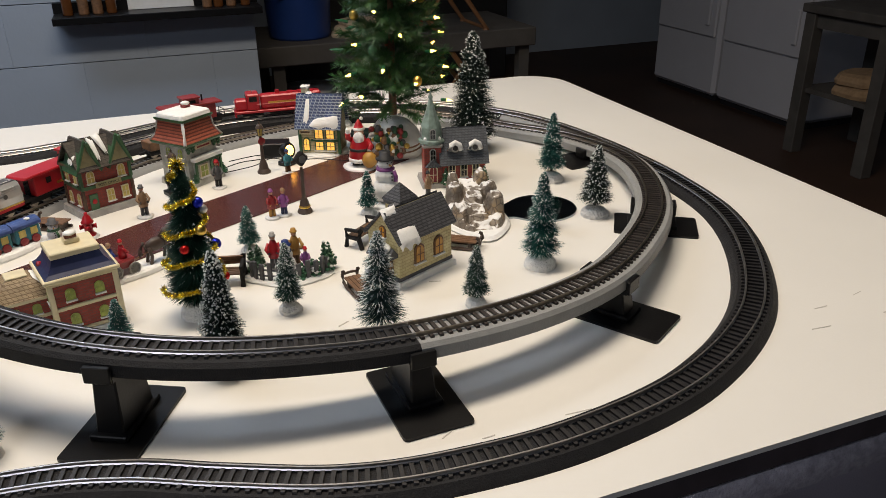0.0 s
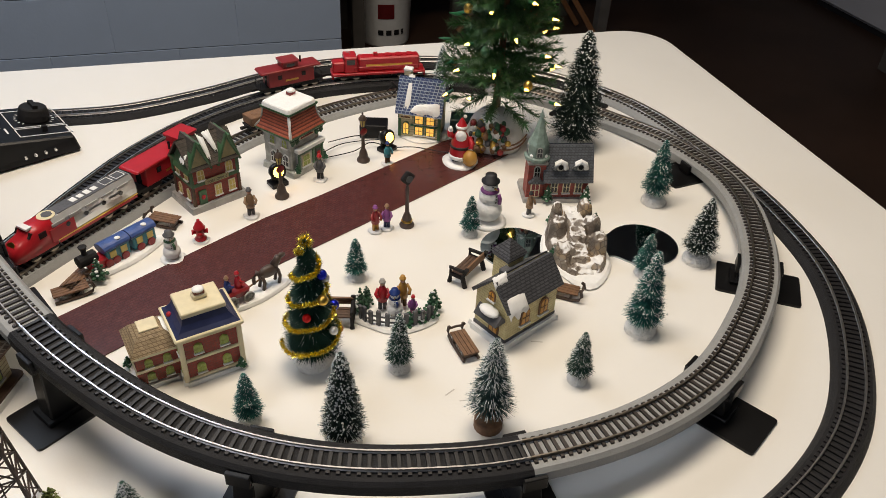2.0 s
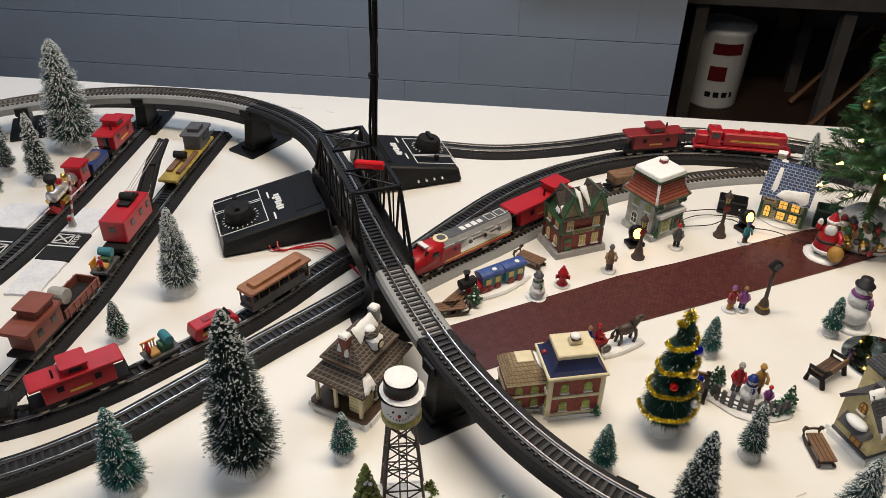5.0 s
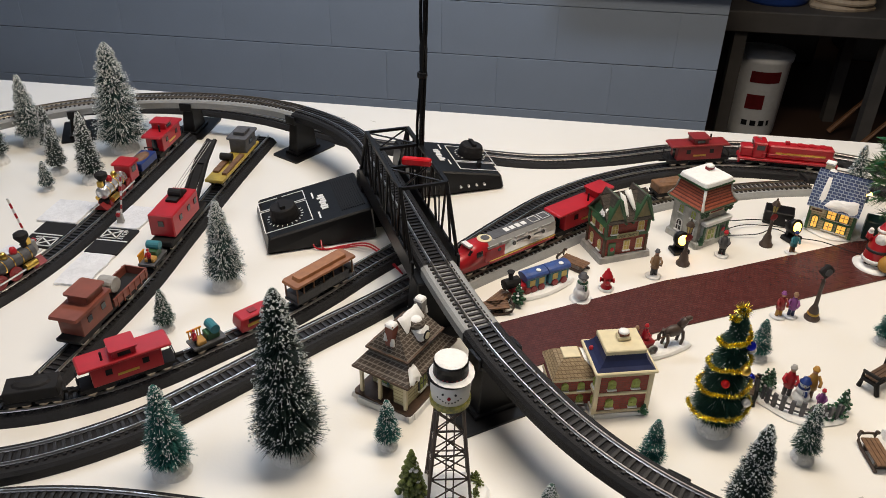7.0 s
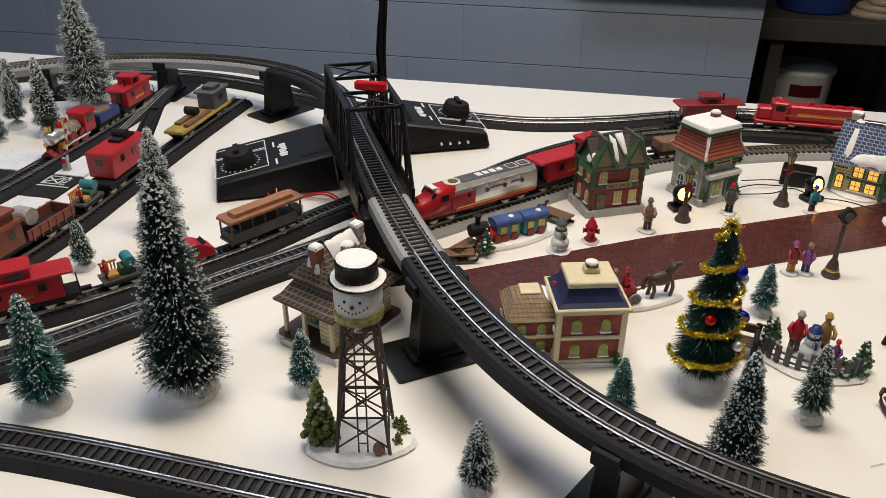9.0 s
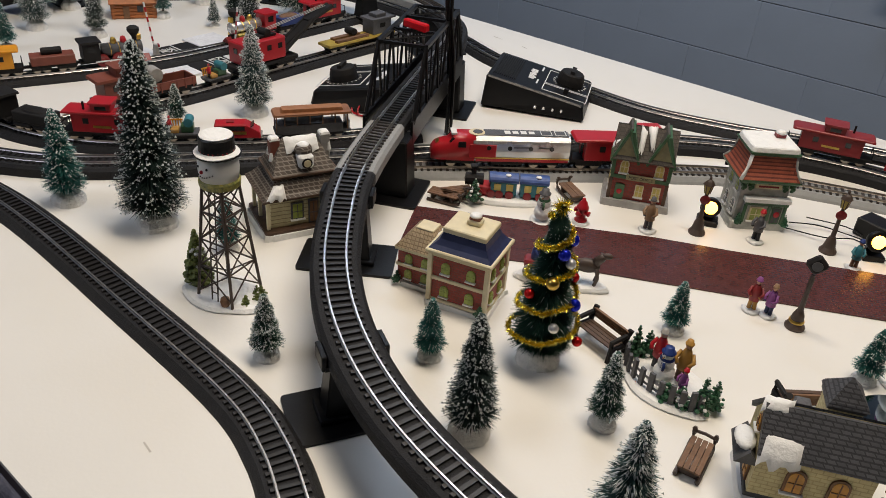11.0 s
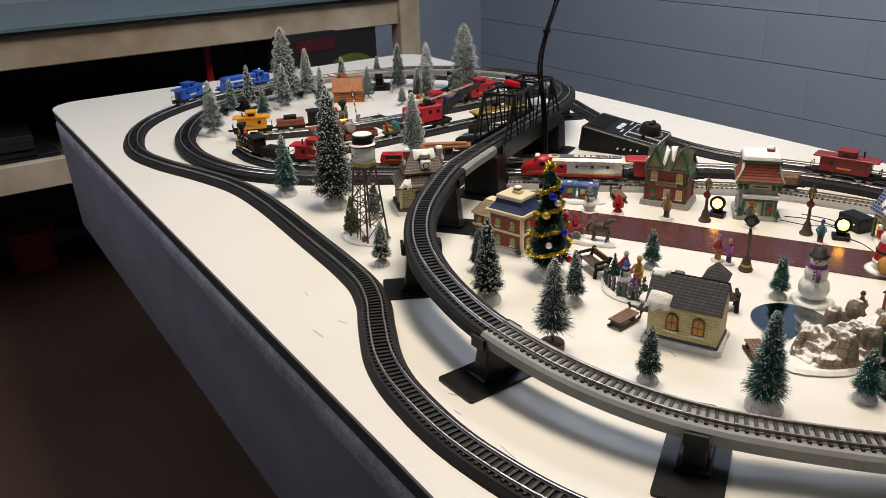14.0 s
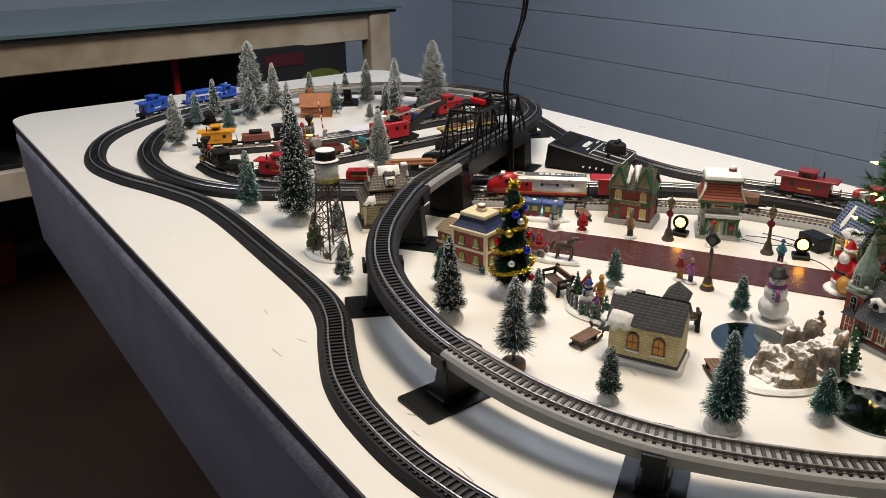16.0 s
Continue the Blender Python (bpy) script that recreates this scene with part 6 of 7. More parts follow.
for k in range(4):
    o = Vector((.0030 * math.cos(k * 1.6), .0030 * math.sin(k * 1.6), 0))
    pl = [Vector(p) + o * (1 + .5 * math.sin(3 * i + k)) for i, p in enumerate(((.052, .066, .0022), (.052, .063, .09), (.056, .046, .17), (.055, .060, .23), (.053, .087, .30), (.052, .098, .50), (.05, .10, 1.0), (.05, .10, CEIL)))]
    part("strand", tube(B(), [tuple(p) for p in smooth_loop(pl, False, .02)], .0019, 6), M["black"], cable)
part("tie_band", lathe(B(), [(.0058, 0), (.0062, .003), (.0058, .006)], 10, .055, .060, .225), M["black"], cable)


# ---- train controllers ----
def controller(x, y, rz):
    t = thing("train_controller", "black wedge-shaped train controller with round speed knob and white markings", "train controller", x, y, 0, rz, "train controllers")
    L, W, h0, h1 = .134, .108, .046, .022
    bm = B()
    v = [bm.verts.new(p) for p in ((-L / 2 - .004, -W / 2 - .004, .002), (L / 2 + .004, -W / 2 - .004, .002), (L / 2 + .004, W / 2 + .004, .002), (-L / 2 - .004, W / 2 + .004, .002), (-L / 2, -W / 2, h0), (L / 2, -W / 2, h1), (L / 2, W / 2, h1), (-L / 2, W / 2, h0))]
    for q in ((3, 2, 1, 0), (4, 5, 6, 7), (0, 1, 5, 4), (1, 2, 6, 5), (2, 3, 7, 6), (3, 0, 4, 7)):
        bm.faces.new([v[i] for i in q])
    part("case", bm, M["black"], t, bevel=.0022)
    slope = -math.degrees(math.atan2(h0 - h1, L))
    P = pose(0, 0, (h0 + h1) / 2, 0, -slope, 0)

    def on(name, bm, m, label="", **k):
        o = part(name, bm, m, t, label, **k)
        o.matrix_basis = P
        return o
    on("speed_knob", lathe(B(), [(.019, 0), (.0185, .008), (.0165, .015), (.0150, .0165), (0, .0165)], 26, .040, .012, .0012), M["blackmatt"], "round black ribbed knob")
    on("knob_pointer", box(B(), .040, .012, .0170, .006, .022, .005), M["blackmatt"])

    def frame_lines(x0, y0, x1, y1):
        bm = B()
        w = .0011
        for a, b, c, d in ((x0, y0, x1, y0), (x1, y0, x1, y1), (x1, y1, x0, y1), (x0, y1, x0, y0)):
            box(bm, (a + c) / 2, (b + d) / 2, .0004, abs(c - a) + w, abs(d - b) + w, .0007)
        return bm
    on("dial_frame", frame_lines(.008, -.014, .070, .040), M["white"], "white printed dial frame")
    on("switch_frame", frame_lines(.008, -.042, .070, -.018), M["white"], "white printed switch frame")
    for i in range(17):
        a = radians(-130 + i * 16.5)
        on("dial_tick", box(B(), .040 + .0225 * math.sin(a), .012 + .0225 * math.cos(a), .0004, .0012, .0028, .0006, -math.degrees(a)), M["white"])
    on("direction_switch", box(B(), .040, -.030, .0005, .006, .005, .007), M["blackmatt"])
    for k, (bw, dx) in enumerate(((.0075, 0), (.010, .001), (.007, -.001), (.0095, 0), (.0070, .0005), (.010, 0), (.0085, 0))):
        on("name_bar", box(B(), -.012 + dx, -.014 + .0058 * k, .0004, bw, .0044, .0007), M["white"], "white printed name bar")
    for y in (-.020, .034):
        on("print_bar", box(B(), -.002, y, .0004, .0022, .016, .0006), M["white"])
    for i in range(11):
        on("vent_rib", box(B(), -.031 - .0030 * i, 0, .0002, .0014, .080, .0016), M["blackmatt"])
    for i in range(4):
        s = part("terminal", lathe(B(), [(.0020, 0), (.0020, .004), (.0014, .005), (0, .005)], 10, m=pose(.004 + i * .012, -W / 2 - .001, .012, 90)), M["silver"], t)
    return t


controller(-.0945, .082, 207)
controller(.058, .256, 25)
wr = thing("red_wire_pair", "thin red wires from the controller to the track terminal", "wire")
for k in range(2):
    part("strand", tube(B(), [tuple(p) for p in smooth_loop([(-.085 + .012 * k, .035, .014), (-.075 + .01 * k, .022, .003), (-.045, .032 + .004 * k, .0012), (-.01, .028 + .006 * k, .010), (.02, .01 + .004 * k, .004), (.045, -.02, .006)], False, .005)], .0011, 6), M["red"], wr)


# ---- rolling stock ----
def truck(parent, x, z=0, axles=2, gap=.016, r=.0046):
    tk = part("truck", box(B(), x, 0, z + .004, gap + .012, .0215, .0042), M["blackmatt"], parent, bevel=.0006)
    for k in range(axles):
        xx = x + (k - (axles - 1) / 2) * gap
        bm = B()
        for s in (-1, 1):
            lathe(bm, [(r + .0009, -.0006), (r + .0009, .0002), (r, .0003), (r, .0018), (r * .4, .0020), (0, .0020)], 14, m=pose(xx, s * .0072, z + r, -90 * s))
        tube(bm, [(xx, -.0085, z + r), (xx, .0085, z + r)], .0008, 5)
        part("wheelset", bm, M["railb"], tk)


def seat_on(t, plan, x, y, dz, flip=False, size=1.0):
    pts = smooth_loop([(p[0], p[1], p[2] if len(p) > 2 else 0.0) for p in plan], plan in (OUTER, FIGURE3), .004)
    i = nearest(pts, x, y)
    d, s = frame_on(pts, i, False)
    a = math.degrees(math.atan2(d.y, d.x)) + (180 if flip else 0)
    t.matrix_basis = pose(pts[i].x, pts[i].y, pts[i].z + dz, 0, 0, a) @ Matrix.Scale(size, 4)
    return t


Z_GROUND, Z_HIGH = .0122, .0169


def rails_end(parent, L, z=.010):
    for s in (-1, 1):
        bm = B()
        for y in (-.010, .010):
            tube(bm, [(s * (L / 2 - .001), y, z), (s * (L / 2 - .001), y, z + .010)], .0006, 5)
        tube(bm, [(s * (L / 2 - .001), -.010, z + .010), (s * (L / 2 - .001), .010, z + .010)], .0006, 5)
        part("end_rail", bm, M["blackmatt"], parent)
        part("coupler", box(B(), s * (L / 2 + .004), 0, .006, .010, .004, .0032), M["blackmatt"], parent)


def caboose(label, col, L=.098, roof=None, cupola=0.0, group="cabooses"):
    t = thing("caboose", label, "model caboose", group=group)
    m = M[col]
    part("underframe", box(B(), 0, 0, .0078, L, .022, .0028), M["blackmatt"], t)
    body = part("body", box(B(), 0, 0, .0106, L * .72, .0245, .0215), m, t, bevel=.0006)
    for s in (-1, 1):
        for x in (-.26, .26):
            part("window", box(B(), x * L * .72, s * .0122, .0210, .0062, .0012, .0062), M["glass"], body)
        part("end_door", box(B(), s * L * .36, 0, .011, .0012, .0075, .0165), M["glass"], body)
        part("name_bar", box(B(), 0, s * .0124, .0165, .020, .0006, .0026), M["gold" if col != "blue" else "white"], body)
    part("roof", slab(B(), rounded(-L / 2 + .002, -.0142, L / 2 - .002, .0142, .002, 2), .0321, .0348, top_scale=.96), M[roof or col], t, bevel=.0006)
    cp_ = part("cupola", box(B(), cupola * L, 0, .0345, L * .24, .0205, .0085), m, t, bevel=.0006)
    for s in (-1, 1):
        part("cupola_window", box(B(), cupola * L, s * .0101, .0365, .012, .0010, .0042), M["glass"], cp_)
    part("cupola_roof", slab(B(), rounded(cupola * L - L * .14, -.0125, cupola * L + L * .14, .0125, .002, 2), .0430, .0450), M[roof or col], cp_)
    part("stove_pipe", tube(B(), [(cupola * L + L * .22, .005, .034), (cupola * L + L * .22, .005, .044)], .0013, 6), M["blackmatt"], t)
    rails_end(t, L)
    for s in (-1, 1):
        truck(t, s * L * .30)
    return t


def diesel(label, col, L=.142):
    t = thing("diesel_locomotive", label, "model locomotive")
    m = M[col]
    part("frame_deck", box(B(), 0, 0, .0085, L, .0275, .0040), m, t, bevel=.0008)
    part("fuel_tank", box(B(), 0, 0, .0030, L * .26, .020, .0060), M["blackmatt"], t)
    part("long_hood", box(B(), -.016, 0, .0125, L * .66, .0185, .0215), m, t, bevel=.0022)
    part("short_hood", box(B(), L * .425, 0, .0125, L * .13, .0185, .0165), m, t, bevel=.0020)
    cab = part("cab", box(B(), L * .30, 0, .0125, L * .135, .0265, .0255), m, t, bevel=.0016)
    for s in (-1, 1):
        part("cab_window", box(B(), L * .30, s * .0130, .0265, .0115, .0012, .0075), M["glass"], cab)
        part("windscreen", box(B(), L * .30 + L * .068, s * .0066, .0275, .0012, .0085, .0062), M["glass"], cab)
        part("side_stripe", box(B(), -.016, s * .0094, .0210, L * .50, .0006, .0030), M["white" if col == "blue" else "gold"], t)
        bm = B()
        for k in range(8):
            x = -L * .47 + k * L * .105
            tube(bm, [(x, s * .0132, .0125), (x, s * .0132, .0215)], .00045, 4)
        tube(bm, [(-L * .47, s * .0132, .0215), (L * .265, s * .0132, .0215)], .00045, 4)
        part("hand_rail", bm, M["white" if col == "blue" else col], t)
    for k in range(3):
        part("roof_fan", lathe(B(), [(.0062, 0), (.0062, .0016), (0, .0020)], 14, -.048 + k * .016, 0, .0338), m, t)
    part("exhaust", box(B(), .004, 0, .0338, .006, .005, .0050), m, t)
    part("horn", tube(B(), [(L * .30, 0, .0380), (L * .30, 0, .0410), (L * .34, 0, .0415)], .0010, 5), M["silver"], t)
    for e in (-1, 1):
        part("pilot", box(B(), e * (L / 2 - .001), 0, .0030, .003, .024, .0070), m, t, bevel=.0006)
        part("coupler", box(B(), e * (L / 2 + .005), 0, .006, .010, .004, .0032), M["blackmatt"], t)
        truck(t, e * L * .31, gap=.020)
        part("headlight", lathe(B(), [(.0016, 0), (.0016, .0012), (0, .0016)], 8, m=pose(L * .492 if e > 0 else -L * .455, 0, .025, 0, 90 * e, 0)), M["white"], t)
    return t


def steam_loco(label, boiler, cabcol, L=.085, wheel="darkred"):
    t = thing("steam_locomotive", label, "model locomotive")
    part("frame", box(B(), 0, 0, .006, L, .013, .0040), M["blackmatt"], t)
    part("boiler", lathe(B(), [(.0088, -L * .02), (.0090, L * .60), (.0082, L * .62), (0, L * .63)], 18, m=pose(-L * .12, 0, .0205, 0, 90, 0)), M[boiler], t, smooth=True)
    for k in range(4):
        part("boiler_band", lathe(B(), [(.0092, 0), (.0094, .0006), (.0092, .0012)], 18, m=pose(-L * .02 + k * L * .14, 0, .0205, 0, 90, 0)), M["gold"], t)
    cab = part("cab", box(B(), -L * .32, 0, .010, L * .26, .0235, .0245), M[cabcol], t, bevel=.0006)
    part("cab_roof", slab(B(), rounded(-L * .49, -.0145, -L * .15, .0145, .002, 2), .0345, .0368, top_scale=.95), M[cabcol], cab)
    for s in (-1, 1):
        part("cab_window", box(B(), -L * .32, s * .0117, .0225, .010, .0012, .0085), M["glass"], cab)
        for k in range(2):
            part("driving_wheel", lathe(B(), [(.0088, -.001), (.0088, .001), (.0068, .0012), (.0030, .0006), (.0024, .0014), (0, .0014)], 18, m=pose(-L * .16 + k * .021, s * .0090, .0088, -90 * s)), M[wheel], t)
        part("side_rod", box(B(), -L * .02, s * .0112, .0075, L * .52, .0010, .0020), M["silver"], t)
        part("cylinder", lathe(B(), [(.0042, -.008), (.0042, .008), (0, .008)], 12, m=pose(L * .34, s * .0100, .0100, 0, 90, 0)), M["gold"], t)
        part("lead_wheel", lathe(B(), [(.0046, -.001), (.0046, .001), (0, .0016)], 12, m=pose(L * .42, s * .0082, .0046, -90 * s)), M[wheel], t)
    part("smokestack", lathe(B(), [(.0030, 0), (.0032, .008), (.0085, .016), (.0080, .020), (.0050, .022), (0, .022)], 14, L * .40, 0, .027), M["blackmatt"], t)
    for x, m in ((.06, "gold"), (.22, "red")):
        part("dome", lathe(B(), [(.0042, 0), (.0044, .004), (.0030, .008), (0, .0095)], 12, L * x, 0, .0280), M[m], t, smooth=True)
    part("headlamp", box(B(), L * .47, 0, .030, .006, .007, .008), M["gold"], t, bevel=.0008)
    part("pilot", gable(B(), L * .54, 0, .001, .012, .019, .008, 0), M[wheel], t)
    return t


def tender(label, col, load, L=.052, name="tender"):
    t = thing(name, label, "model wagon")
    part("underframe", box(B(), 0, 0, .0075, L, .020, .0030), M["blackmatt"], t)
    body = part("body", box(B(), 0, 0, .0105, L * .94, .0235, .0120), M[col], t, bevel=.0008)
    if load == "tank":
        part("tank", lathe(B(), [(.004, -L * .22), (.0052, -L * .20), (.0052, L * .20), (.004, L * .22), (0, L * .22)], 12, m=pose(0, 0, .0265, 0, 90, 0)), M["blackmatt"], t, "dark rounded tank")
    elif load:
        part("load", ball(B(), 0, 0, .0225, .010, L * 40 * .9, .95, .35, 12), M[load], t)
    for s in (-1, 1):
        truck(t, s * L * .27, gap=.012, r=.0040)
        part("coupler", box(B(), s * (L / 2 + .004), 0, .006, .010, .004, .0032), M["blackmatt"], t)
    return t


# moving trains, caught at one moment
seat_on(diesel("bright blue diesel locomotive with white stripe on the outer track", "blue"), OUTER, -.885, -.115, Z_GROUND, True)
seat_on(caboose("bright blue caboose with white marking on the outer track", "blue"), OUTER, -.832, -.272, Z_GROUND)
seat_on(diesel("red diesel locomotive with gold stripe on the inner loop", "red"), FIGURE3, .562, .356, Z_HIGH, True)
seat_on(caboose("dark red caboose coupled behind the red locomotive", "darkred"), FIGURE3, .428, .338, Z_HIGH)

# village siding: silver and red streamlined locomotive, red caboose
f7 = thing("streamlined_locomotive", "silver streamlined diesel locomotive with red nose on the siding", "model locomotive")
prof = [(-.0125, .0085), (-.0130, .020), (-.0118, .0305), (-.0075, .0350), (.0075, .0350), (.0118, .0305), (.0130, .020), (.0125, .0085)]


def hull(stations, m):
    bm = B()
    rows = [[bm.verts.new((x, y * wy, .0085 + (z - .0085) * hz)) for y, z in prof] for x, wy, hz in stations]
    for a, b in zip(rows, rows[1:]):
        for i in range(len(prof)):
            bm.faces.new([a[i], a[(i + 1) % len(prof)], b[(i + 1) % len(prof)], b[i]])
    bm.faces.new(rows[0]), bm.faces.new(rows[-1])
    return bm


part("body", hull([(-.070, 1, 1), (.030, 1, 1)], None), M["silver"], f7, "polished silver body", bevel=.0005)
nose = part("nose", hull([(.0302, 1.004, 1.004), (.050, 1, 1), (.0535, .985, .93), (.0575, .97, .73), (.066, .93, .66), (.0715, .84, .56), (.0748, .66, .40), (.0755, .5, .3)], None), M["red"], f7, "glossy red curved nose", smooth=True)
for s in (-1, 1):
    part("windscreen", box(B(), .0560, s * .0058, .0275, .0022, .0092, .0060, 0, 0, -34), M["glass"], nose)
    part("red_side_sweep", box(B(), .022, s * .0128, .0120, .028, .0010, .0150), M["red"], f7, bevel=.0004)
    part("yellow_line", box(B(), -.020, s * .0131, .0118, .100, .0008, .0012), M["gold"], f7)
    for k in range(4):
        part("porthole", lathe(B(), [(.0024, 0), (.0024, .0008), (0, .0008)], 10, m=pose(-.050 + k * .022, s * .0128, .0235, -90 * s)), M["glass"], f7)
    for k in range(5):
        part("grille", box(B(), -.055 + k * .020, s * .0122, .0280, .015, .0012, .0030), M["greycer"], f7)
part("roof_crest", lathe(B(), [(.0085, 0), (.0085, .0006), (0, .0007)], 16, m=pose(.028, 0, .0351)), M["cream"], f7, "cream printed crest with dark outline")
part("crest_emblem", lathe(B(), [(.0052, 0), (.0052, .0005), (0, .0006)], 8, m=pose(.027, 0, .0358)), M["greydark"], f7)
part("roof_panel", box(B(), -.024, 0, .0350, .088, .0148, .0007), M["greydark"], f7, "dark grey printed roof panel")
for k in range(4):
    part("roof_lettering", box(B(), -.004 - k * .0085, .0002 * (k % 2), .0357, .0060, .0075 - .0012 * (k % 2), .0004), M["white"], f7, "white printed bar")
for x in (-.045, -.060):
    bm = B()
    for a, b, w, d in ((0, .0055, .0110, .0007), (0, -.0055, .0110, .0007), (.0055, 0, .0007, .0110), (-.0055, 0, .0007, .0110)):
        box(bm, x + a, b, .0357, w, d, .0004)
    part("roof_outline", bm, M["white"], f7)
for s in (-1, 1):
    part("red_band", box(B(), -.020, s * .0129, .0085, .098, .0010, .0030), M["red"], f7)
    part("window_side", box(B(), .0440, s * .0126, .0235, .0080, .0010, .0060), M["glass"], nose)
    for k in range(2):
        part("name_bar", box(B(), -.018 - .026 * k, s * .0131, .0238, .016, .0005, .0015), M["greydark"], f7)
part("nose_crest", lathe(B(), [(.0055, 0), (.0055, .0010), (0, .0012)], 14, m=pose(.0702, 0, .0225, 0, 50, 0)), M["gold"], nose)
part("number_board", box(B(), .0520, 0, .0346, .006, .014, .0022), M["white"], nose)
part("fuel_tank", box(B(), -.005, 0, .003, .034, .019, .0060), M["blackmatt"], f7)
for x in (-.044, .044):
    truck(f7, x, gap=.020)
seat_on(f7, SIDE_R, .160, .028, Z_GROUND, False, 1.08)
seat_on(caboose("red caboose with red roof parked on the village siding", "red", .105, None, -.28), SIDE_R, .256, .127, Z_GROUND, False, 1.08)
seat_on(tender("small flat wagon with brown load on the siding", "wood", "wood", .060, "flat_wagon"), SIDE_R, .385, .236, Z_GROUND)

# yard track beside the station: tram, van, inspection car, caboose, black engine
tm = thing("cable_tram", "brown-roofed toy tram with open sides on the yard track", "model tram")
part("floor_frame", box(B(), 0, 0, .0080, .096, .024, .0030), M["greydark"], tm)
part("lower_side", box(B(), .004, 0, .0110, .084, .0235, .0085), M["greydark"], tm, "dark grey-green lower side")
part("saloon", box(B(), .012, 0, .0210, .050, .0215, .0110), M["glass"], tm)
for x in (-.044, -.028, -.012, .004, .020, .036, .046):
    for s in (-1, 1):
        part("post", box(B(), x, s * .0108, .0110, .0016, .0016, .0215), M["wood"], tm)
part("roof", slab(B(), rounded(-.050, -.0145, .050, .0145, .004, 3), .0325, .0350, top_scale=.97), mat("tan_wooden_roof", (.26, .11, .05), .5, 0, .25, 120, .2), tm, "tan brown roof")
part("clerestory", slab(B(), rounded(-.040, -.0075, .040, .0075, .003, 3), .0350, .0392, top_scale=.95), mat("tan_clerestory", (.30, .13, .055), .5, 0, .25, 120), tm)
part("end_panel", box(B(), -.046, 0, .0110, .0016, .022, .0120), M["white"], tm)
for x in (-.026, .026):
    truck(tm, x, gap=.014, r=.0042)
seat_on(tm, SIDE_1, -.037, -.078, Z_GROUND, False, .92)
vn = thing("rail_van", "small bright red van running on the yard track", "model van")
bm = B()
sv = [(-.029, .004), (-.031, .012), (-.028, .024), (.012, .0245), (.022, .0165), (.031, .0135), (.032, .004)]
rows = [[bm.verts.new((x, s * .0112, z)) for x, z in sv] for s in (-1, 1)]
for i in range(len(sv)):
    bm.faces.new([rows[0][i], rows[0][(i + 1) % len(sv)], rows[1][(i + 1) % len(sv)], rows[1][i]])
bm.faces.new(rows[0]), bm.faces.new(rows[1])
part("body", bm, M["red"], vn, bevel=.0014)
for s in (-1, 1):
    part("side_window", box(B(), -.004, s * .0112, .0160, .030, .0010, .0055), M["glass"], vn)
    part("side_stripe", box(B(), -.004, s * .0114, .0105, .034, .0008, .0040), M["gold"], vn)
part("windscreen", box(B(), .0168, 0, .0178, .0010, .017, .0075, 0, 0, 51), M["glass"], vn)
part("bumper", box(B(), .0325, 0, .0042, .0022, .021, .0028), M["silver"], vn)
part("roof_hatch", box(B(), -.008, 0, .0243, .010, .009, .0012), M["darkred"], vn)
truck(vn, 0, gap=.034, r=.0042)
seat_on(vn, SIDE_1, -.087, -.148, Z_GROUND, True, .85)


def handcar(label, plan, x, y):
    t = thing("inspection_car", label, "model rail car")
    part("deck", box(B(), 0, 0, .0070, .036, .020, .0024), M["greydark"], t)
    part("engine_block", box(B(), -.006, 0, .0094, .014, .012, .009), M["green"], t, bevel=.001)
    part("fuel_drum", lathe(B(), [(.0052, -.008), (.0052, .008), (0, .008)], 12, m=pose(-.008, 0, .022, 90)), M["teal"], t)
    for k in range(5):
        part("fence_bar", box(B(), .002 + k * .003, -.0095, .0094, .0012, .0012, .010), M["yellow"], t)
    part("fence_rail", box(B(), .008, -.0095, .0185, .016, .0014, .0016), M["yellow"], t)
    part("seat", box(B(), .008, .002, .0094, .010, .012, .005), M["mustard"], t, bevel=.0008)
    truck(t, 0, gap=.020, r=.0040)
    seat_on(t, plan, x, y, Z_GROUND)
    d = figure("worker_figurine", "tiny painted worker figurine standing on the rail car", 0, 0, .020, 0, "red", "dark", "red", base=False)
    d.matrix_basis = t.matrix_basis @ pose(.013, .003, .0094, 0, 0, 90)
    return t


handcar("small green and yellow motor inspection car on rails", SIDE_1, -.128, -.197)
handcar("small blue and yellow motor inspection car on rails", SIDE_2, -.238, -.062)
seat_on(caboose("bright red caboose with wide red roof on the yard track", "red", .092), SIDE_1, -.183, -.254, Z_GROUND)
seat_on(steam_loco("black steam locomotive parked at the end of the yard track", "gloss", "blackmatt", .088, "blackmatt"), SIDE_1, -.325, -.319, Z_GROUND)
seat_on(tender("black coal tender behind the black locomotive", "blackmatt", "blackmatt", .050), SIDE_1, -.252, -.300, Z_GROUND)

# second yard track: brown crane caboose, wrecking crane, boom car
bc = thing("work_caboose", "oxide brown work caboose with open end and round tank", "model caboose")
part("underframe", box(B(), 0, 0, .0078, .112, .023, .0030), M["blackmatt"], bc)
cb = part("cabin", box(B(), -.026, 0, .0108, .044, .0245, .0210), M["brown"], bc, bevel=.0006)
part("cabin_roof", slab(B(), rounded(-.056, -.0145, -.002, .0145, .002, 2), .0318, .0345, top_scale=.96), M["brown"], cb)
part("cupola", box(B(), -.020, 0, .0342, .024, .0200, .0080), M["brown"], cb, bevel=.0006)
part("cupola_roof", slab(B(), rounded(-.034, -.0125, -.006, .0125, .002, 2), .0422, .0442), M["brown"], cb)
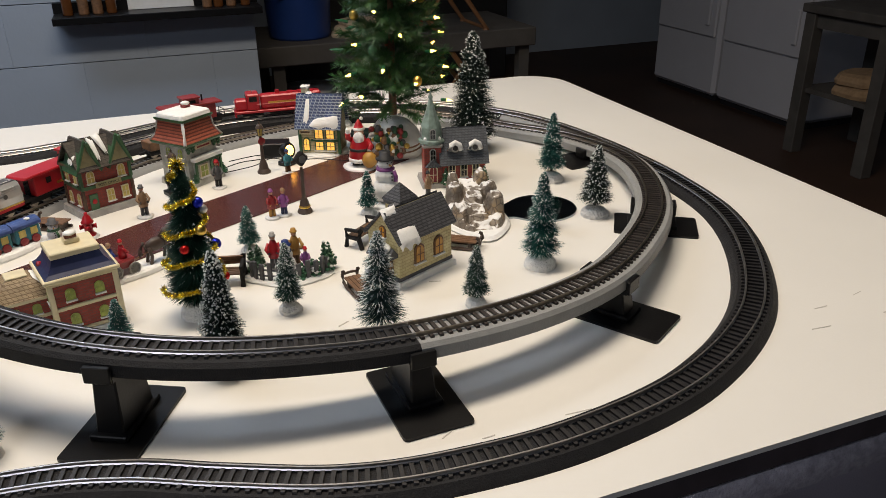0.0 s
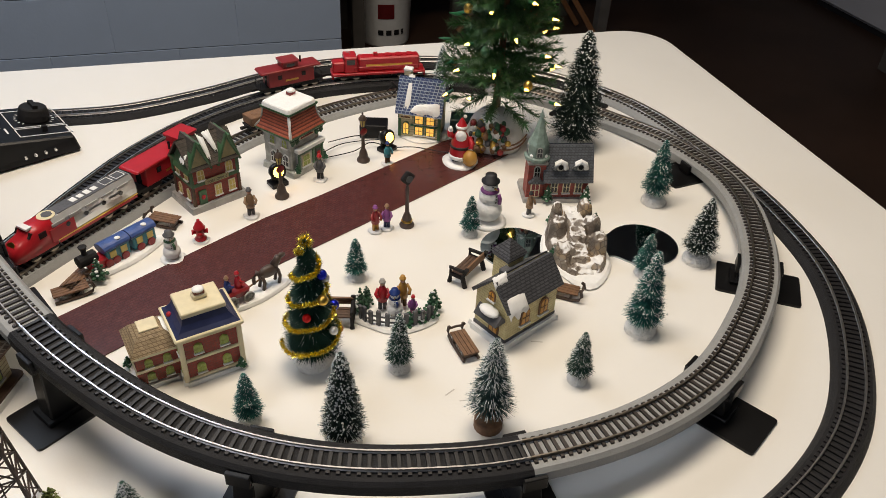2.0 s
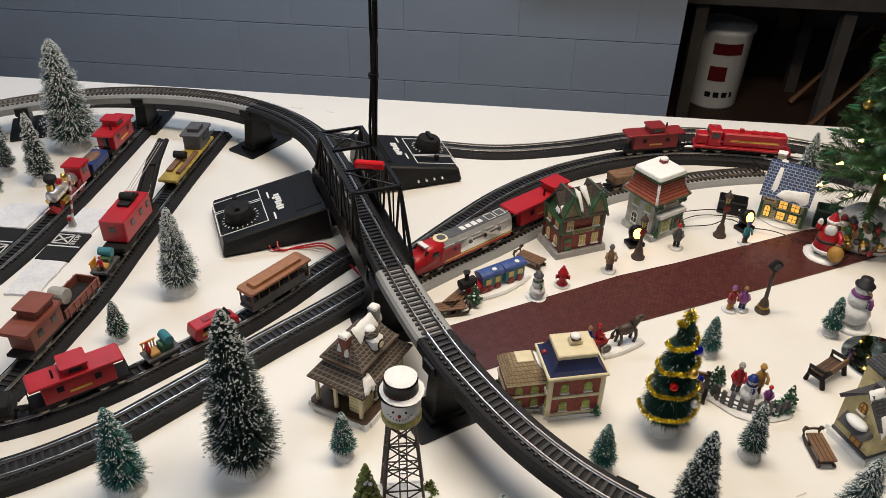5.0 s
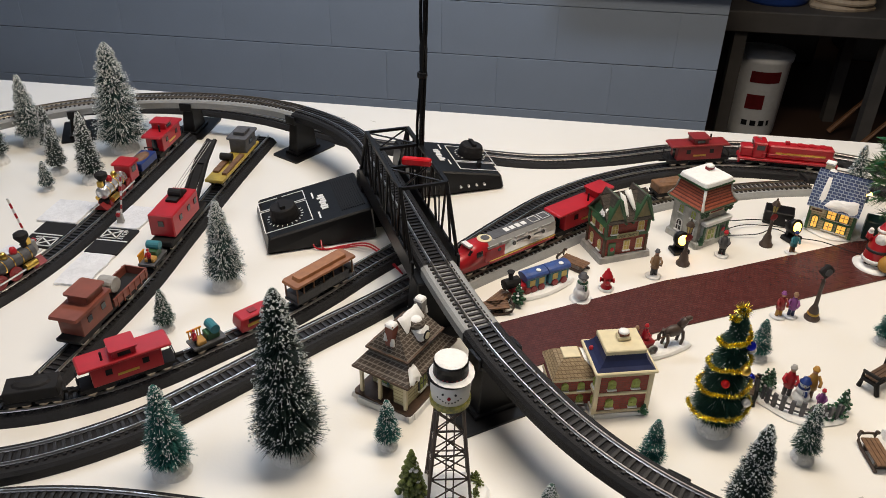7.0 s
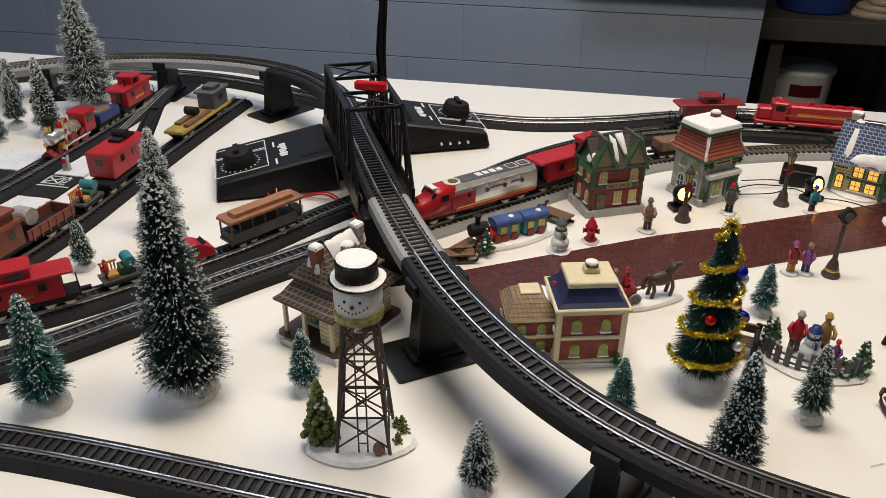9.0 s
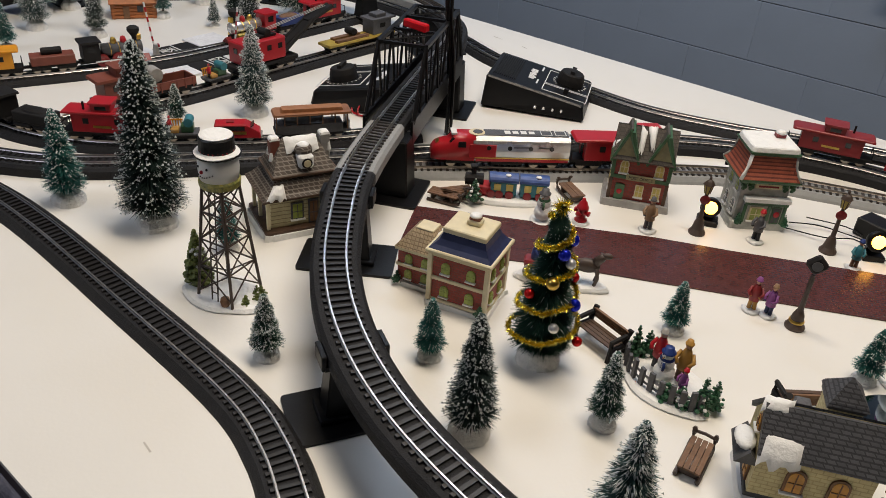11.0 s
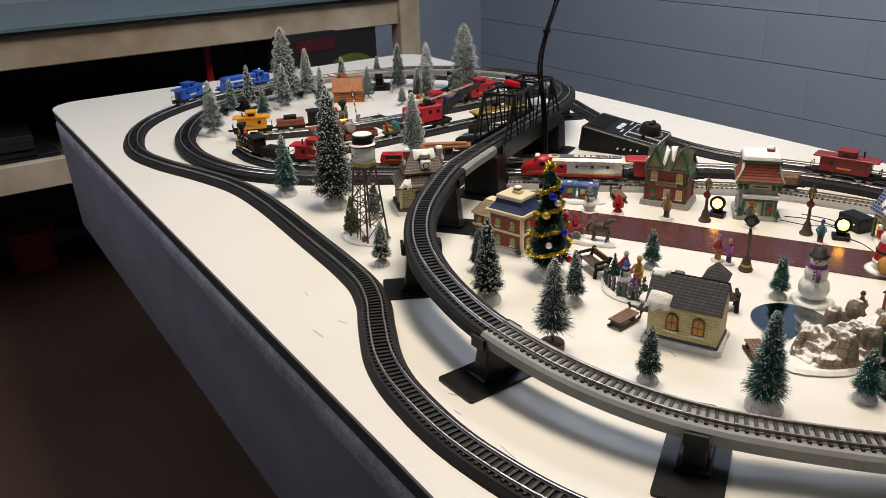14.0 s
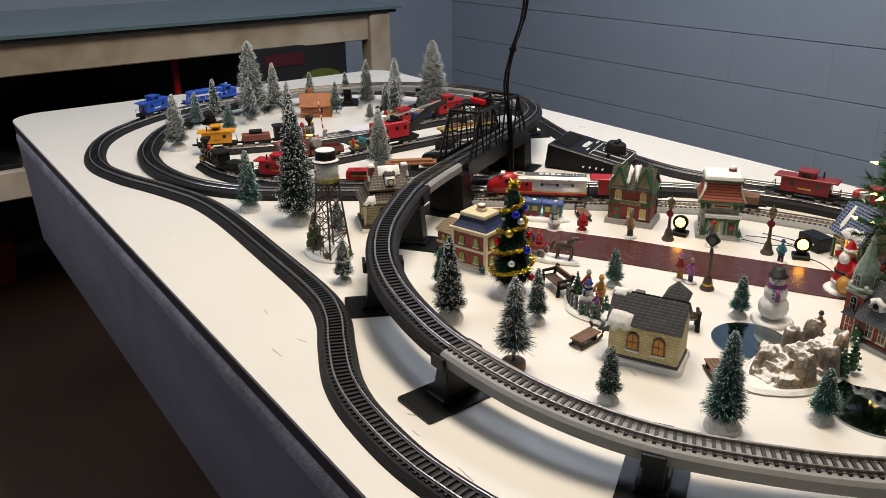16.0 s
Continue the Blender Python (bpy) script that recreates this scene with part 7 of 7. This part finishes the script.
for s in (-1, 1):
    part("side_board", box(B(), .027, s * .0118, .0108, .056, .0016, .0085), M["brown"], bc)
    for x in (-.036, -.016):
        part("window", box(B(), x, s * .0122, .0205, .0060, .0012, .0060), M["glass"], cb)
    for k in range(6):
        part("stake", box(B(), .004 + k * .0095, s * .0128, .0085, .0014, .0012, .0110), M["brown"], bc)
    truck(bc, s * .036)
part("end_board", box(B(), .0548, 0, .0108, .0016, .024, .0085), M["brown"], bc)
part("tank", lathe(B(), [(.0075, -.008), (.0080, -.006), (.0080, .006), (.0075, .008), (0, .008)], 16, m=pose(.012, 0, .0270, 90)), M["greycer"], bc, "grey round tank")
part("tank_cradle", box(B(), .012, 0, .0108, .012, .012, .010), M["greydark"], bc)
seat_on(bc, SIDE_2, -.248, -.165, Z_GROUND, True, 1.15)
cr = thing("wrecking_crane", "red wrecking crane car with long black boom", "model crane")
part("underframe", box(B(), 0, 0, .0078, .090, .024, .0050), M["blackmatt"], cr, bevel=.0008)
hb = part("crane_house", box(B(), -.006, 0, .0140, .062, .0270, .0250), M["red"], cr, bevel=.0012)
for s in (-1, 1):
    for x in (-.020, .000, .016):
        part("window", box(B(), x, s * .0136, .0265, .0058, .0012, .0060), M["glass"], hb)
part("rear_window", box(B(), -.0372, 0, .0265, .0012, .0060, .0060), M["glass"], hb)
part("winch_frame", box(B(), .004, 0, .0388, .026, .012, .0030), M["blackmatt"], hb)
part("winch_drum", lathe(B(), [(.0045, -.007), (.0045, .007), (0, .007)], 12, m=pose(.004, 0, .0440, 90)), M["blackmatt"], hb)
for s in (-1, 1):
    part("boom_side", tube(B(), [(.026, s * .008, .018), (.075, s * .0060, .048), (.108, s * .0040, .058)], .0027, 6), M["blackmatt"], cr)
bm = B()
for k in range(8):
    f = k / 8
    a = Vector((.026 + .049 * f, -.008 + .002 * f, .018 + .030 * f))
    b = Vector((.026 + .049 * (f + .125), .008 - .002 * f, .018 + .030 * (f + .125)))
    tube(bm, [tuple(a), tuple(b)], .0009, 5)
part("boom_lattice", bm, M["blackmatt"], cr)
part("boom_web", box(B(), .0480, 0, .0318, .050, .0085, .0014, 0, 0, -31.5), M["blackmatt"], cr)
part("boom_plate", box(B(), .088, 0, .0515, .040, .009, .0022, 0, 0, -17), M["blackmatt"], cr)
for k in range(3):
    part("hoist_line", tube(B(), [(.004, -.003 + k * .003, .046), (.098, -.003 + k * .003, .060)], .0004, 4), M["greycer"], cr)
for s in (-1, 1):
    truck(cr, s * .028)
seat_on(cr, SIDE_2, -.240, .020, Z_GROUND, True, 1.2)
fl = thing("boom_car", "yellow flat wagon with dark grey cabin and brown timber", "model wagon")
part("deck", box(B(), 0, 0, .0080, .128, .0250, .0040), mat("yellow_deck", (.42, .30, .05), .5, 0, .2, 100), fl, bevel=.0006)
gc = part("cabin", box(B(), .038, 0, .0120, .036, .0235, .0200), M["greydark"], fl, bevel=.0008)
part("cabin_roof", slab(B(), rounded(.016, -.0140, .060, .0140, .002, 2), .0320, .0345), M["greydark"], gc)
part("roof_hatch", box(B(), .038, 0, .0345, .020, .016, .0050), M["greydark"], gc, bevel=.0006)
for s in (-1, 1):
    part("window", box(B(), .038, s * .0117, .0210, .010, .0012, .0060), M["glass"], gc)
    truck(fl, s * .044)
part("timber", box(B(), -.018, -.008, .0120, .060, .0060, .0035), M["wood"], fl)
part("timber_stack", box(B(), -.018, .006, .0120, .050, .0080, .0030), M["wood"], fl)
part("spare_wheels", lathe(B(), [(.0050, -.008), (.0050, .008), (0, .008)], 12, m=pose(-.010, .004, .0200, 90)), M["blackmatt"], fl)
seat_on(fl, SIDE_2, -.242, .208, Z_GROUND, True, 1.1)

# third yard track: old-time engines, tenders and cabooses
seat_on(caboose("red caboose with red roof at the end of the yard", "red", .078), SIDE_3, -.359, .246, Z_GROUND, False, 1.1)
seat_on(tender("blue tender with brown load behind the old-time engine", "bluedark", "wood", .050), SIDE_3, -.357, .174, Z_GROUND)
seat_on(steam_loco("silver old-time steam locomotive with orange cab roof", "silver", "red", .084, "darkred"), SIDE_3, -.357, .104, Z_GROUND, False)
seat_on(steam_loco("dark old-time steam locomotive with red wheels and gold dome", "greydark", "blackmatt", .084, "darkred"), SIDE_3, -.388, -.130, Z_GROUND, True)
seat_on(tender("oxide red tender with dark rounded tank", "brown", "tank", .058), SIDE_3, -.418, -.200, Z_GROUND)
seat_on(caboose("yellow orange caboose with yellow cupola", "yellow", .078), SIDE_3, -.450, -.268, Z_GROUND)


def buffer_stop(plan, end):
    a, b = (Vector((*plan[0][:2], 0)), Vector((*plan[1][:2], 0))) if end == 0 else (Vector((*plan[-1][:2], 0)), Vector((*plan[-2][:2], 0)))
    d = (a - b).normalized()
    t = thing("buffer_stop", "small black buffer stop at the end of the siding", "buffer stop", a.x - d.x * .012, a.y - d.y * .012, .0085, math.degrees(math.atan2(d.y, d.x)), "buffer stops")
    for s in (-1, 1):
        bm = B()
        tube(bm, [(-.010, s * .008, .0025), (.004, s * .008, .014), (.008, s * .008, .0025)], .0011, 5)
        part("frame_side", bm, M["blackmatt"], t)
    part("beam", box(B(), .001, 0, .0105, .003, .024, .0045), M["blackmatt"], t)
    return t


for pl, e in ((SIDE_1, 1), (SIDE_3, 1), (SIDE_R, 0)):
    buffer_stop(pl, e)

# ---- level crossing ----
xr = thing("crossing_road", "black card crossing road with white printed crossing marks", "model road", -.383, -.006, 0, 0)
for s in (-1, 1):
    half = part("road_sheet", slab(B(), [(s * .0225, -.029), (s * .066, -.029), (s * .066, .031), (s * .0225, .031)], .0003, .0030), M["blackmatt"], xr)
    bm = B()
    for a in (38, -38):
        box(bm, s * .036, s * .016, .0031, .027, .0018, .0006, a)
    for y in (s * .016 - .010, s * .016 + .010):
        box(bm, s * .036, y, .0031, .022, .0014, .0006)
    for x in (s * .036 - .0105, s * .036 + .0105):
        box(bm, x, s * .016, .0031, .0014, .0214, .0006)
    part("crossing_mark", bm, M["white"], half, "white printed cross in a box")
    part("centre_line", box(B(), s * .0445, 0, .0031, .042, .0018, .0006), M["white"], half)
    word = bpy.data.curves.new("stop", "FONT")
    word.body, word.size, word.extrude, word.align_x = "STOP", .0095, .0002, "CENTER"
    o = bpy.data.objects.new("stop", word)
    scene.collection.objects.link(o)
    me = bpy.data.meshes.new_from_object(o.evaluated_get(bpy.context.evaluated_depsgraph_get()))
    bpy.data.objects.remove(o)
    me.materials.clear()
    me.materials.append(M["white"])
    o = new("stop_word", me)
    o.parent = half
    o.matrix_basis = pose(s * .0555, s * .016, .0033, 0, 0, 90 * s)
for i, (x0, y0, x1, y1) in enumerate(((.0235, .033, .064, .092), (-.082, .033, -.0250, .092), (.0235, -.100, .065, -.031), (-.080, -.095, -.0330, -.031))):
    rr = random.Random(60 + i)
    rim = []
    for (ax, ay), (bx, by) in zip(((x0, y0), (x1, y0), (x1, y1), (x0, y1)), ((x1, y0), (x1, y1), (x0, y1), (x0, y0))):
        rim += [(ax + (bx - ax) * k / 7 + rr.uniform(-.0012, .0012), ay + (by - ay) * k / 7 + rr.uniform(-.0012, .0012)) for k in range(7)]
    ft = part("felt_snow_pad", slab(B(), rim, 0, .0032), M["felt"], bevel=.0006)
    ft.location = (-.383, -.006, 0)
    tagged(ft, "square white felt snow pad beside the crossing", "felt pad", "felt pads")
for x, y, rz in ((-.350, .040, 10), (-.420, -.046, 190)):
    g = thing("crossing_gate", "raised red and white striped crossing gate on a grey post", "crossing gate", x, y, .003, rz, "crossing gates")
    part("post", box(B(), 0, 0, 0, .009, .007, .017, taper=.7), M["greycer"], g, bevel=.0008)
    for k in range(9):
        part("arm_stripe", tube(B(), [(.003 + .0012 * k, 0, .014 + .0068 * k), (.003 + .0012 * (k + 1), 0, .014 + .0068 * (k + 1))], .0014, 6), M["red"] if k % 2 else M["white"], g)
    part("lamp", lathe(B(), [(.0030, 0), (.0030, .002), (0, .0026)], 10, m=pose(0, -.0036, .014, 90)), M["red"], g)

# ---- log cabin among the firs ----
lc = thing("log_cabin", "orange-brown toy log cabin with chimney among the firs", "model house", -.632, .046, 0, 60)
M["log"] = mat("orange_log_plastic", (.36, .12, .035), .5, 0, .25, 120, .3)
part("log_core", box(B(), 0, 0, 0, .062, .042, .030), M["log"], lc)
for k in range(5):
    for s in (-1, 1):
        part("log", tube(B(), [(-.036, s * .022, .003 + k * .006), (.036, s * .022, .003 + k * .006)], .0032, 8), M["log"], lc)
        part("log", tube(B(), [(s * .032, -.026, .003 + k * .006), (s * .032, .026, .003 + k * .006)], .0032, 8), M["log"], lc)
part("gable_wall", gable(B(), 0, 0, .030, .062, .044, .020), M["log"], lc)
part("roof", roof_plates(B(), 0, 0, .0300, .064, .044, .021, .003, .006), M["log"], lc)
part("chimney", box(B(), -.014, .006, .040, .011, .010, .024), M["log"], lc, bevel=.0008)
part("window", box(B(), .010, -.0256, .012, .009, .0016, .010), M["glass"], lc)
part("door", box(B(), -.012, -.0256, .001, .010, .0016, .020), M["wood"], lc)

# small village train ornament
vt = thing("train_ornament", "painted ceramic toy train ornament on a snow base", "train ornament", .207, -.018, 0, 38, s=1.08)
part("snow_base", blob(B(), (0, 0, .046, .016), 0, .006, .06, random.Random(71), 22), M["snow"], vt)
part("engine_body", box(B(), -.022, 0, .006, .026, .014, .012), M["red"], vt, bevel=.002)
part("engine_boiler", lathe(B(), [(.0062, 0), (.0062, .018), (0, .019)], 12, m=pose(-.026, 0, .021, 0, -90, 0)), M["blackmatt"], vt)
part("smokestack", lathe(B(), [(.0022, 0), (.0026, .006), (.0042, .010), (0, .011)], 10, -.036, 0, .026), M["blackmatt"], vt)
for x in (-.006, .024):
    c = part("carriage", box(B(), x, 0, .008, .026, .015, .017), M["teal"], vt, bevel=.001)
    part("carriage_roof", lathe(B(), [(.0085, -.0145), (.0085, .0145), (0, .0145)], 14, m=pose(x, 0, .0245, 0, 90, 0) @ Matrix.Diagonal((.55, 1, 1, 1))), M["navyblue"], c, "blue roof with painted snow dots")
    for k in (-1, 1):
        for s in (-1, 1):
            part("pane", box(B(), x + k * .0060, s * .0076, .0140, .0068, .0010, .0070), M["pane"], c)
    part("snow_dot", ball(B(), x + .004, -.003, .0290, .0030, sz=.4, seg=8), M["snow"], c)
for x in (-.030, -.018, -.010, .000, .018, .030):
    for s in (-1, 1):
        part("wheel", lathe(B(), [(.0042, -.001), (.0042, .001), (0, .0014)], 12, m=pose(x, s * .0080, .0095, -90 * s)), M["darkred"], vt)
part("moulded_fir", clump_fir(B(), -.034, -.014, .004, .024, .0085, 350, 46, .25), [M["leaf"], M["snow"]], vt, "small green moulded fir dusted with snow")

# ---- room beyond the table ----
wb = thing("workbench", "pale pine workbench with a blue-green glass top", "workbench", -1.5, 0, FLOOR)
ZB = .135 - FLOOR
M["benchtop"] = mat("blue_green_glass_top", (.10, .16, .17), .12, 0, .15, 4)
M["benchwood"] = mat("weathered_whitewashed_pine", (.50, .44, .35), .65, 0, .25, 7, .3, dirt=(.30, .22, .14))
part("top_sheet", box(B(), -.36, -.42, ZB, .80, 2.50, .010), M["benchtop"], wb, "blue-green glass sheet with dark edge")
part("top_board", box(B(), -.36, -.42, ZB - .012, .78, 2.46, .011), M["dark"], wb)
part("apron", box(B(), -.010, -.45, ZB - .105, .035, 2.38, .092), M["benchwood"], wb, "long whitewashed pine rail", bevel=.003)
for y, x in ((.745, -.010), (.745, -.70), (-1.60, -.010), (-1.60, -.70)):
    part("leg", box(B(), x, y, 0, .070, .085, ZB - .013), M["benchwood"], wb, bevel=.004)
part("lower_rail", box(B(), -.010, -.45, ZB - .46, .035, 2.26, .085), M["benchwood"], wb, bevel=.003)
part("lower_shelf", box(B(), -.37, -.45, ZB - .47, .66, 2.26, .018), M["benchwood"], wb)
# Added near-black sheet that stands in for the shade under the bench.
part("shade_backing", box(B(), -.72, -.45, .05, .02, 2.30, ZB - .10), M["dark"], wb)
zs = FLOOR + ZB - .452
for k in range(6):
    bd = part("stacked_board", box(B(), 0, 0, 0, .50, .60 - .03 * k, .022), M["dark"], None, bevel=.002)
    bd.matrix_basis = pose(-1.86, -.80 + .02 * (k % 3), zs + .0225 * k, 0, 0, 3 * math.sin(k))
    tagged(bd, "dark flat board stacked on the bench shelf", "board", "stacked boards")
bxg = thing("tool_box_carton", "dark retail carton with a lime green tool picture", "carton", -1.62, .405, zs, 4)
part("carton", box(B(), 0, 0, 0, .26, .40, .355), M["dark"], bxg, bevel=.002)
part("tool_picture", lathe(B(), [(.075, 0), (.075, .001), (0, .001)], 24, m=pose(.1315, .09, .225, 0, 90, 0) @ Matrix.Diagonal((.55, 1.15, 1, 1))), mat("lime_print", (.10, .13, .02), .5, 0, .3, 30), bxg, "lime green printed shape")
part("brand_block", box(B(), .1315, -.05, .290, .001, .15, .040), mat("maroon_print", (.07, .008, .014), .5), bxg)
part("print_bar", box(B(), .1315, -.10, .10, .001, .10, .014), M["white"], bxg)
# Added tub whose dark red stands for a red glow at the floor.
cn = thing("glow_tub", "dark red tub added for the red glow on the floor under the bench", "tub", -2.02, -.60, FLOOR)
part("tub", lathe(B(), [(.07, 0), (.085, .15), (.078, .15), (.066, .02), (0, .02)], 24), M["darkred"], cn)
part("rim", lathe(B(), [(.084, .146), (.092, .146), (.092, .156), (.080, .156), (.080, .151)], 24), M["darkred"], cn)
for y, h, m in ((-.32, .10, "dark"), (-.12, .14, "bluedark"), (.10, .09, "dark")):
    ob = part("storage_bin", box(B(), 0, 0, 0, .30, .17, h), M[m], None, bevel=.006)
    ob.location = (-1.74, y, zs)
    tagged(ob, "dark storage bin on the bench shelf", "bin", "storage bins")
po_ = part("red_rod", tube(B(), [(0, 0, 0), (-.02, .01, .34)], .012, 8), M["red"])
po_.location = (-1.60, .02, zs)
tagged(po_, "thin red rod leaning under the bench", "rod")

# shelf on the block wall
ws = thing("wall_shelf", "black wall shelf holding brown bottles before a white panel", "shelf", .455, WALL_Y - .062, -.030)
part("board", box(B(), 0, 0, 0, .62, .12, .022), M["black"], ws, bevel=.002)
part("back_rail", box(B(), 0, .055, .022, .62, .010, .030), M["black"], ws)
wp = part("framed_poster", box(B(), 0, 0, 0, .20, .012, .30), M["white"], None, bevel=.001)
wp.location = (.462, WALL_Y - .018, -.0075)
tagged(wp, "white framed panel standing on the wall shelf", "panel")
for i, x in enumerate((.19, .235, .275, .315, .60, .635, .675, .72)):
    bt = part("brown_bottle", lathe(B(), [(.015, 0), (.0155, .004), (.0155, .075), (.007, .10), (.007, .13), (0, .13)], 14), [mat("amber_glass", (.10, .035, .01), .15), M["wood"]][i % 2] if i < 2 else bpy.data.materials["amber_glass"] if i % 2 else M["wood"], None, smooth=True)
    bt.location = (x, WALL_Y - .065, -.008)
    tagged(bt, "narrow brown bottle on the wall shelf", "bottle", "bottles on the shelf")

# alcove shelf with buckets
al = thing("alcove_shelf", "grey-brown wooden shelf table in the dark alcove", "shelf table", 1.36, 2.38, FLOOR)
ZA = -.205 - FLOOR
part("plank", box(B(), 0, 0, ZA - .075, 1.16, .50, .075), M["greywood"], al, bevel=.004)
for x in (-.50, .02, .54):
    for y in (-.20, .20):
        part("leg", box(B(), x, y, 0, .045, .045, ZA - .075), M["greywood"], al)
bb = thing("blue_bucket", "dark blue plastic bucket with white handle tab on the shelf", "bucket", .985, 2.33, -.205)
part("pail", lathe(B(), [(.118, 0), (.122, .01), (.135, .30), (.142, .31), (.142, .33), (.13, .33), (.115, .02), (0, .02)], 30), M["bucketblue"], bb, smooth=True)
part("handle", tube(B(), [(.14 * math.cos(a), -.02 + .145 * math.sin(a) * -1, .23 - .04 * math.sin(a)) for a in (math.pi * k / 14 for k in range(15))], .003, 6), M["white"], bb)
part("label_tab", box(B(), -.07, -.128, .17, .07, .003, .012), M["white"], bb)
ja = thing("plastic_jug", "cloudy white plastic jug on the alcove shelf", "jug", 1.27, 2.36, -.205)
part("jug", lathe(B(), [(.065, 0), (.07, .02), (.07, .15), (.03, .20), (.03, .23), (0, .23)], 18), M["appliance"], ja, smooth=True)
for i in range(3):
    rg = part("folded_rag", blob(B(), (0, 0, .11 - .008 * i, .075), 0, .022, .07, random.Random(80 + i), 20), M["woodpale"])
    rg.location = (1.20 + .012 * i, 2.26, -.205 + .0215 * i)
    tagged(rg, "folded pale rag lying on the alcove shelf", "rag", "folded rags")
wbk = thing("white_bucket", "white paint bucket with dark red label on the floor", "bucket", 1.02, 2.42, FLOOR)
part("pail", lathe(B(), [(.098, 0), (.102, .01), (.112, .30), (.118, .31), (.118, .33), (0, .335)], 30), M["white"], wbk, smooth=True)
for z, h, m in ((.235, .045, "darkred"), (.125, .060, "darkred"), (.055, .022, "dark")):
    bm = B()
    n = 10
    for k in range(n):
        a0, a1 = radians(-118 + 6.0 * k), radians(-118 + 6.0 * (k + 1))
        if m == "darkred" and z < .2 and k > 5:
            continue
        if m == "dark" and k % 3 == 2:
            continue
        r = .1035 + .010 * z / .3 + .0012
        bm.faces.new([bm.verts.new((r * math.cos(a), r * math.sin(a), zz)) for a, zz in ((a0, z), (a1, z), (a1, z + h), (a0, z + h))])
    bmesh.ops.solidify(bm, geom=list(bm.faces), thickness=.0008)
    part("label_print", bm, M[m], wbk)
fs = thing("folding_rack", "tan wooden folding rack in the dark alcove", "folding rack", 1.62, 2.15, FLOOR)
for y in (0, .25):
    part("slat", tube(B(), [(-.28, y, .02), (.10, y, .56), (-.12, y, .86)], .012, 6), mat("tan_rack_wood", (.22, .10, .04), .6) if y == 0 else bpy.data.materials["tan_rack_wood"], fs)
    part("slat", tube(B(), [(.28, y, .02), (-.16, y, .62), (.06, y, .9)], .012, 6), bpy.data.materials["tan_rack_wood"], fs)
part("rung", tube(B(), [(.10, 0, .56), (.10, .25, .56)], .008, 6), bpy.data.materials["tan_rack_wood"], fs)

# appliances and side table
for y0, y1, lab in ((2.55, 3.10, "white enamel upright freezer standing on the basement floor"), (1.93, 2.53, "white enamel washing machine with recessed door panel")):
    ap = thing("white_appliance", lab, "appliance", 3.25, 0, FLOOR)
    part("cabinet", box(B(), .33, (y0 + y1) / 2, .03, .66, y1 - y0, 1.15), M["appliance"], ap, bevel=.018)
    part("plinth", box(B(), .34, (y0 + y1) / 2, 0, .62, y1 - y0 - .03, .03), M["dark"], ap)
    part("door", box(B(), -.006, (y0 + y1) / 2, .34, .020, y1 - y0 - .05, .78), M["appliance"], ap, bevel=.008)
    part("handle", box(B(), -.022, y0 + .08, .40, .018, .03, .16), M["appliance"], ap, bevel=.005)
stb = thing("side_table", "grey painted wooden side table with an open shelf", "side table", 3.22, 1.53, FLOOR)
part("tabletop", box(B(), 0, 0, .60, .46, .46, .035), M["greywood"], stb, bevel=.004)
for x in (-.19, .19):
    for y in (-.19, .19):
        part("leg", box(B(), x, y, 0, .055, .055, .60), M["greywood"], stb, bevel=.003)
part("shelf", box(B(), 0, 0, .27, .40, .40, .02), M["greywood"], stb)
part("apron", box(B(), -.19, 0, .54, .02, .33, .06), M["greywood"], stb)
tl = part("folded_towel", blob(B(), (0, 0, .13, .12), 0, .045, .06, random.Random(90), 20), mat("tan_towel", (.34, .22, .12), .95, 0, .2, 60, .8, 200))
tl.location = (3.15, 1.50, FLOOR + .29)
tagged(tl, "folded tan towel on the side table shelf", "towel")
tl = part("folded_towel", blob(B(), (0, 0, .12, .11), 0, .045, .06, random.Random(91), 20), bpy.data.materials["tan_towel"])
tl.location = (3.15, 1.51, FLOOR + .336)
tagged(tl, "folded tan towel on the side table shelf", "towel")
for i, (x, y, h) in enumerate(((1.9, 3.6, .5), (2.3, 3.75, .8), (1.3, 3.5, .7))):
    cb = part("storage_crate", box(B(), 0, 0, 0, .40, .34, h), M["dark"], None, bevel=.01)
    cb.location = (x, y, FLOOR)
    tagged(cb, "dark storage crate in the unlit alcove", "crate", "storage crates")
# added unseen ceiling housings over the overhead lamp and both fill lamps
for x, y in ((.36, .0), (-.9, -1.5), (-.45, 1.0)):
    cf = thing("added_fixture", "white ceiling fixture added out of view above a lamp", "ceiling light", x, y, CEIL, group="ceiling fixtures")
    part("housing", box(B(), 0, 0, -.06, 1.26, .34, .058), M["white"], cf, bevel=.004)
# wear marks in the laminate
rng = random.Random(55)
for i in range(26):
    x, y = rng.choice(((.95, -.44), (.30, -.48), (.55, -.46), (.0, -.47), (.55, -.30), (-.1, .44), (.85, .47))), 0
    x, y = x[0] + rng.gauss(0, .06), x[1] + rng.gauss(0, .02)
    if not (TX0 + .05 < x < TX1 - .05 and TY0 + .03 < y < TY1 - .03):
        continue
    sc = part("scuff_mark", box(B(), 0, 0, 0, rng.uniform(.006, .022), rng.uniform(.0006, .0013), .0003), M["scuff"])
    sc.matrix_basis = pose(x, y, .0001, 0, 0, rng.gauss(5, 14))
    tagged(sc, "thin grey scuff in the white table laminate", "scuff", "table scuffs")
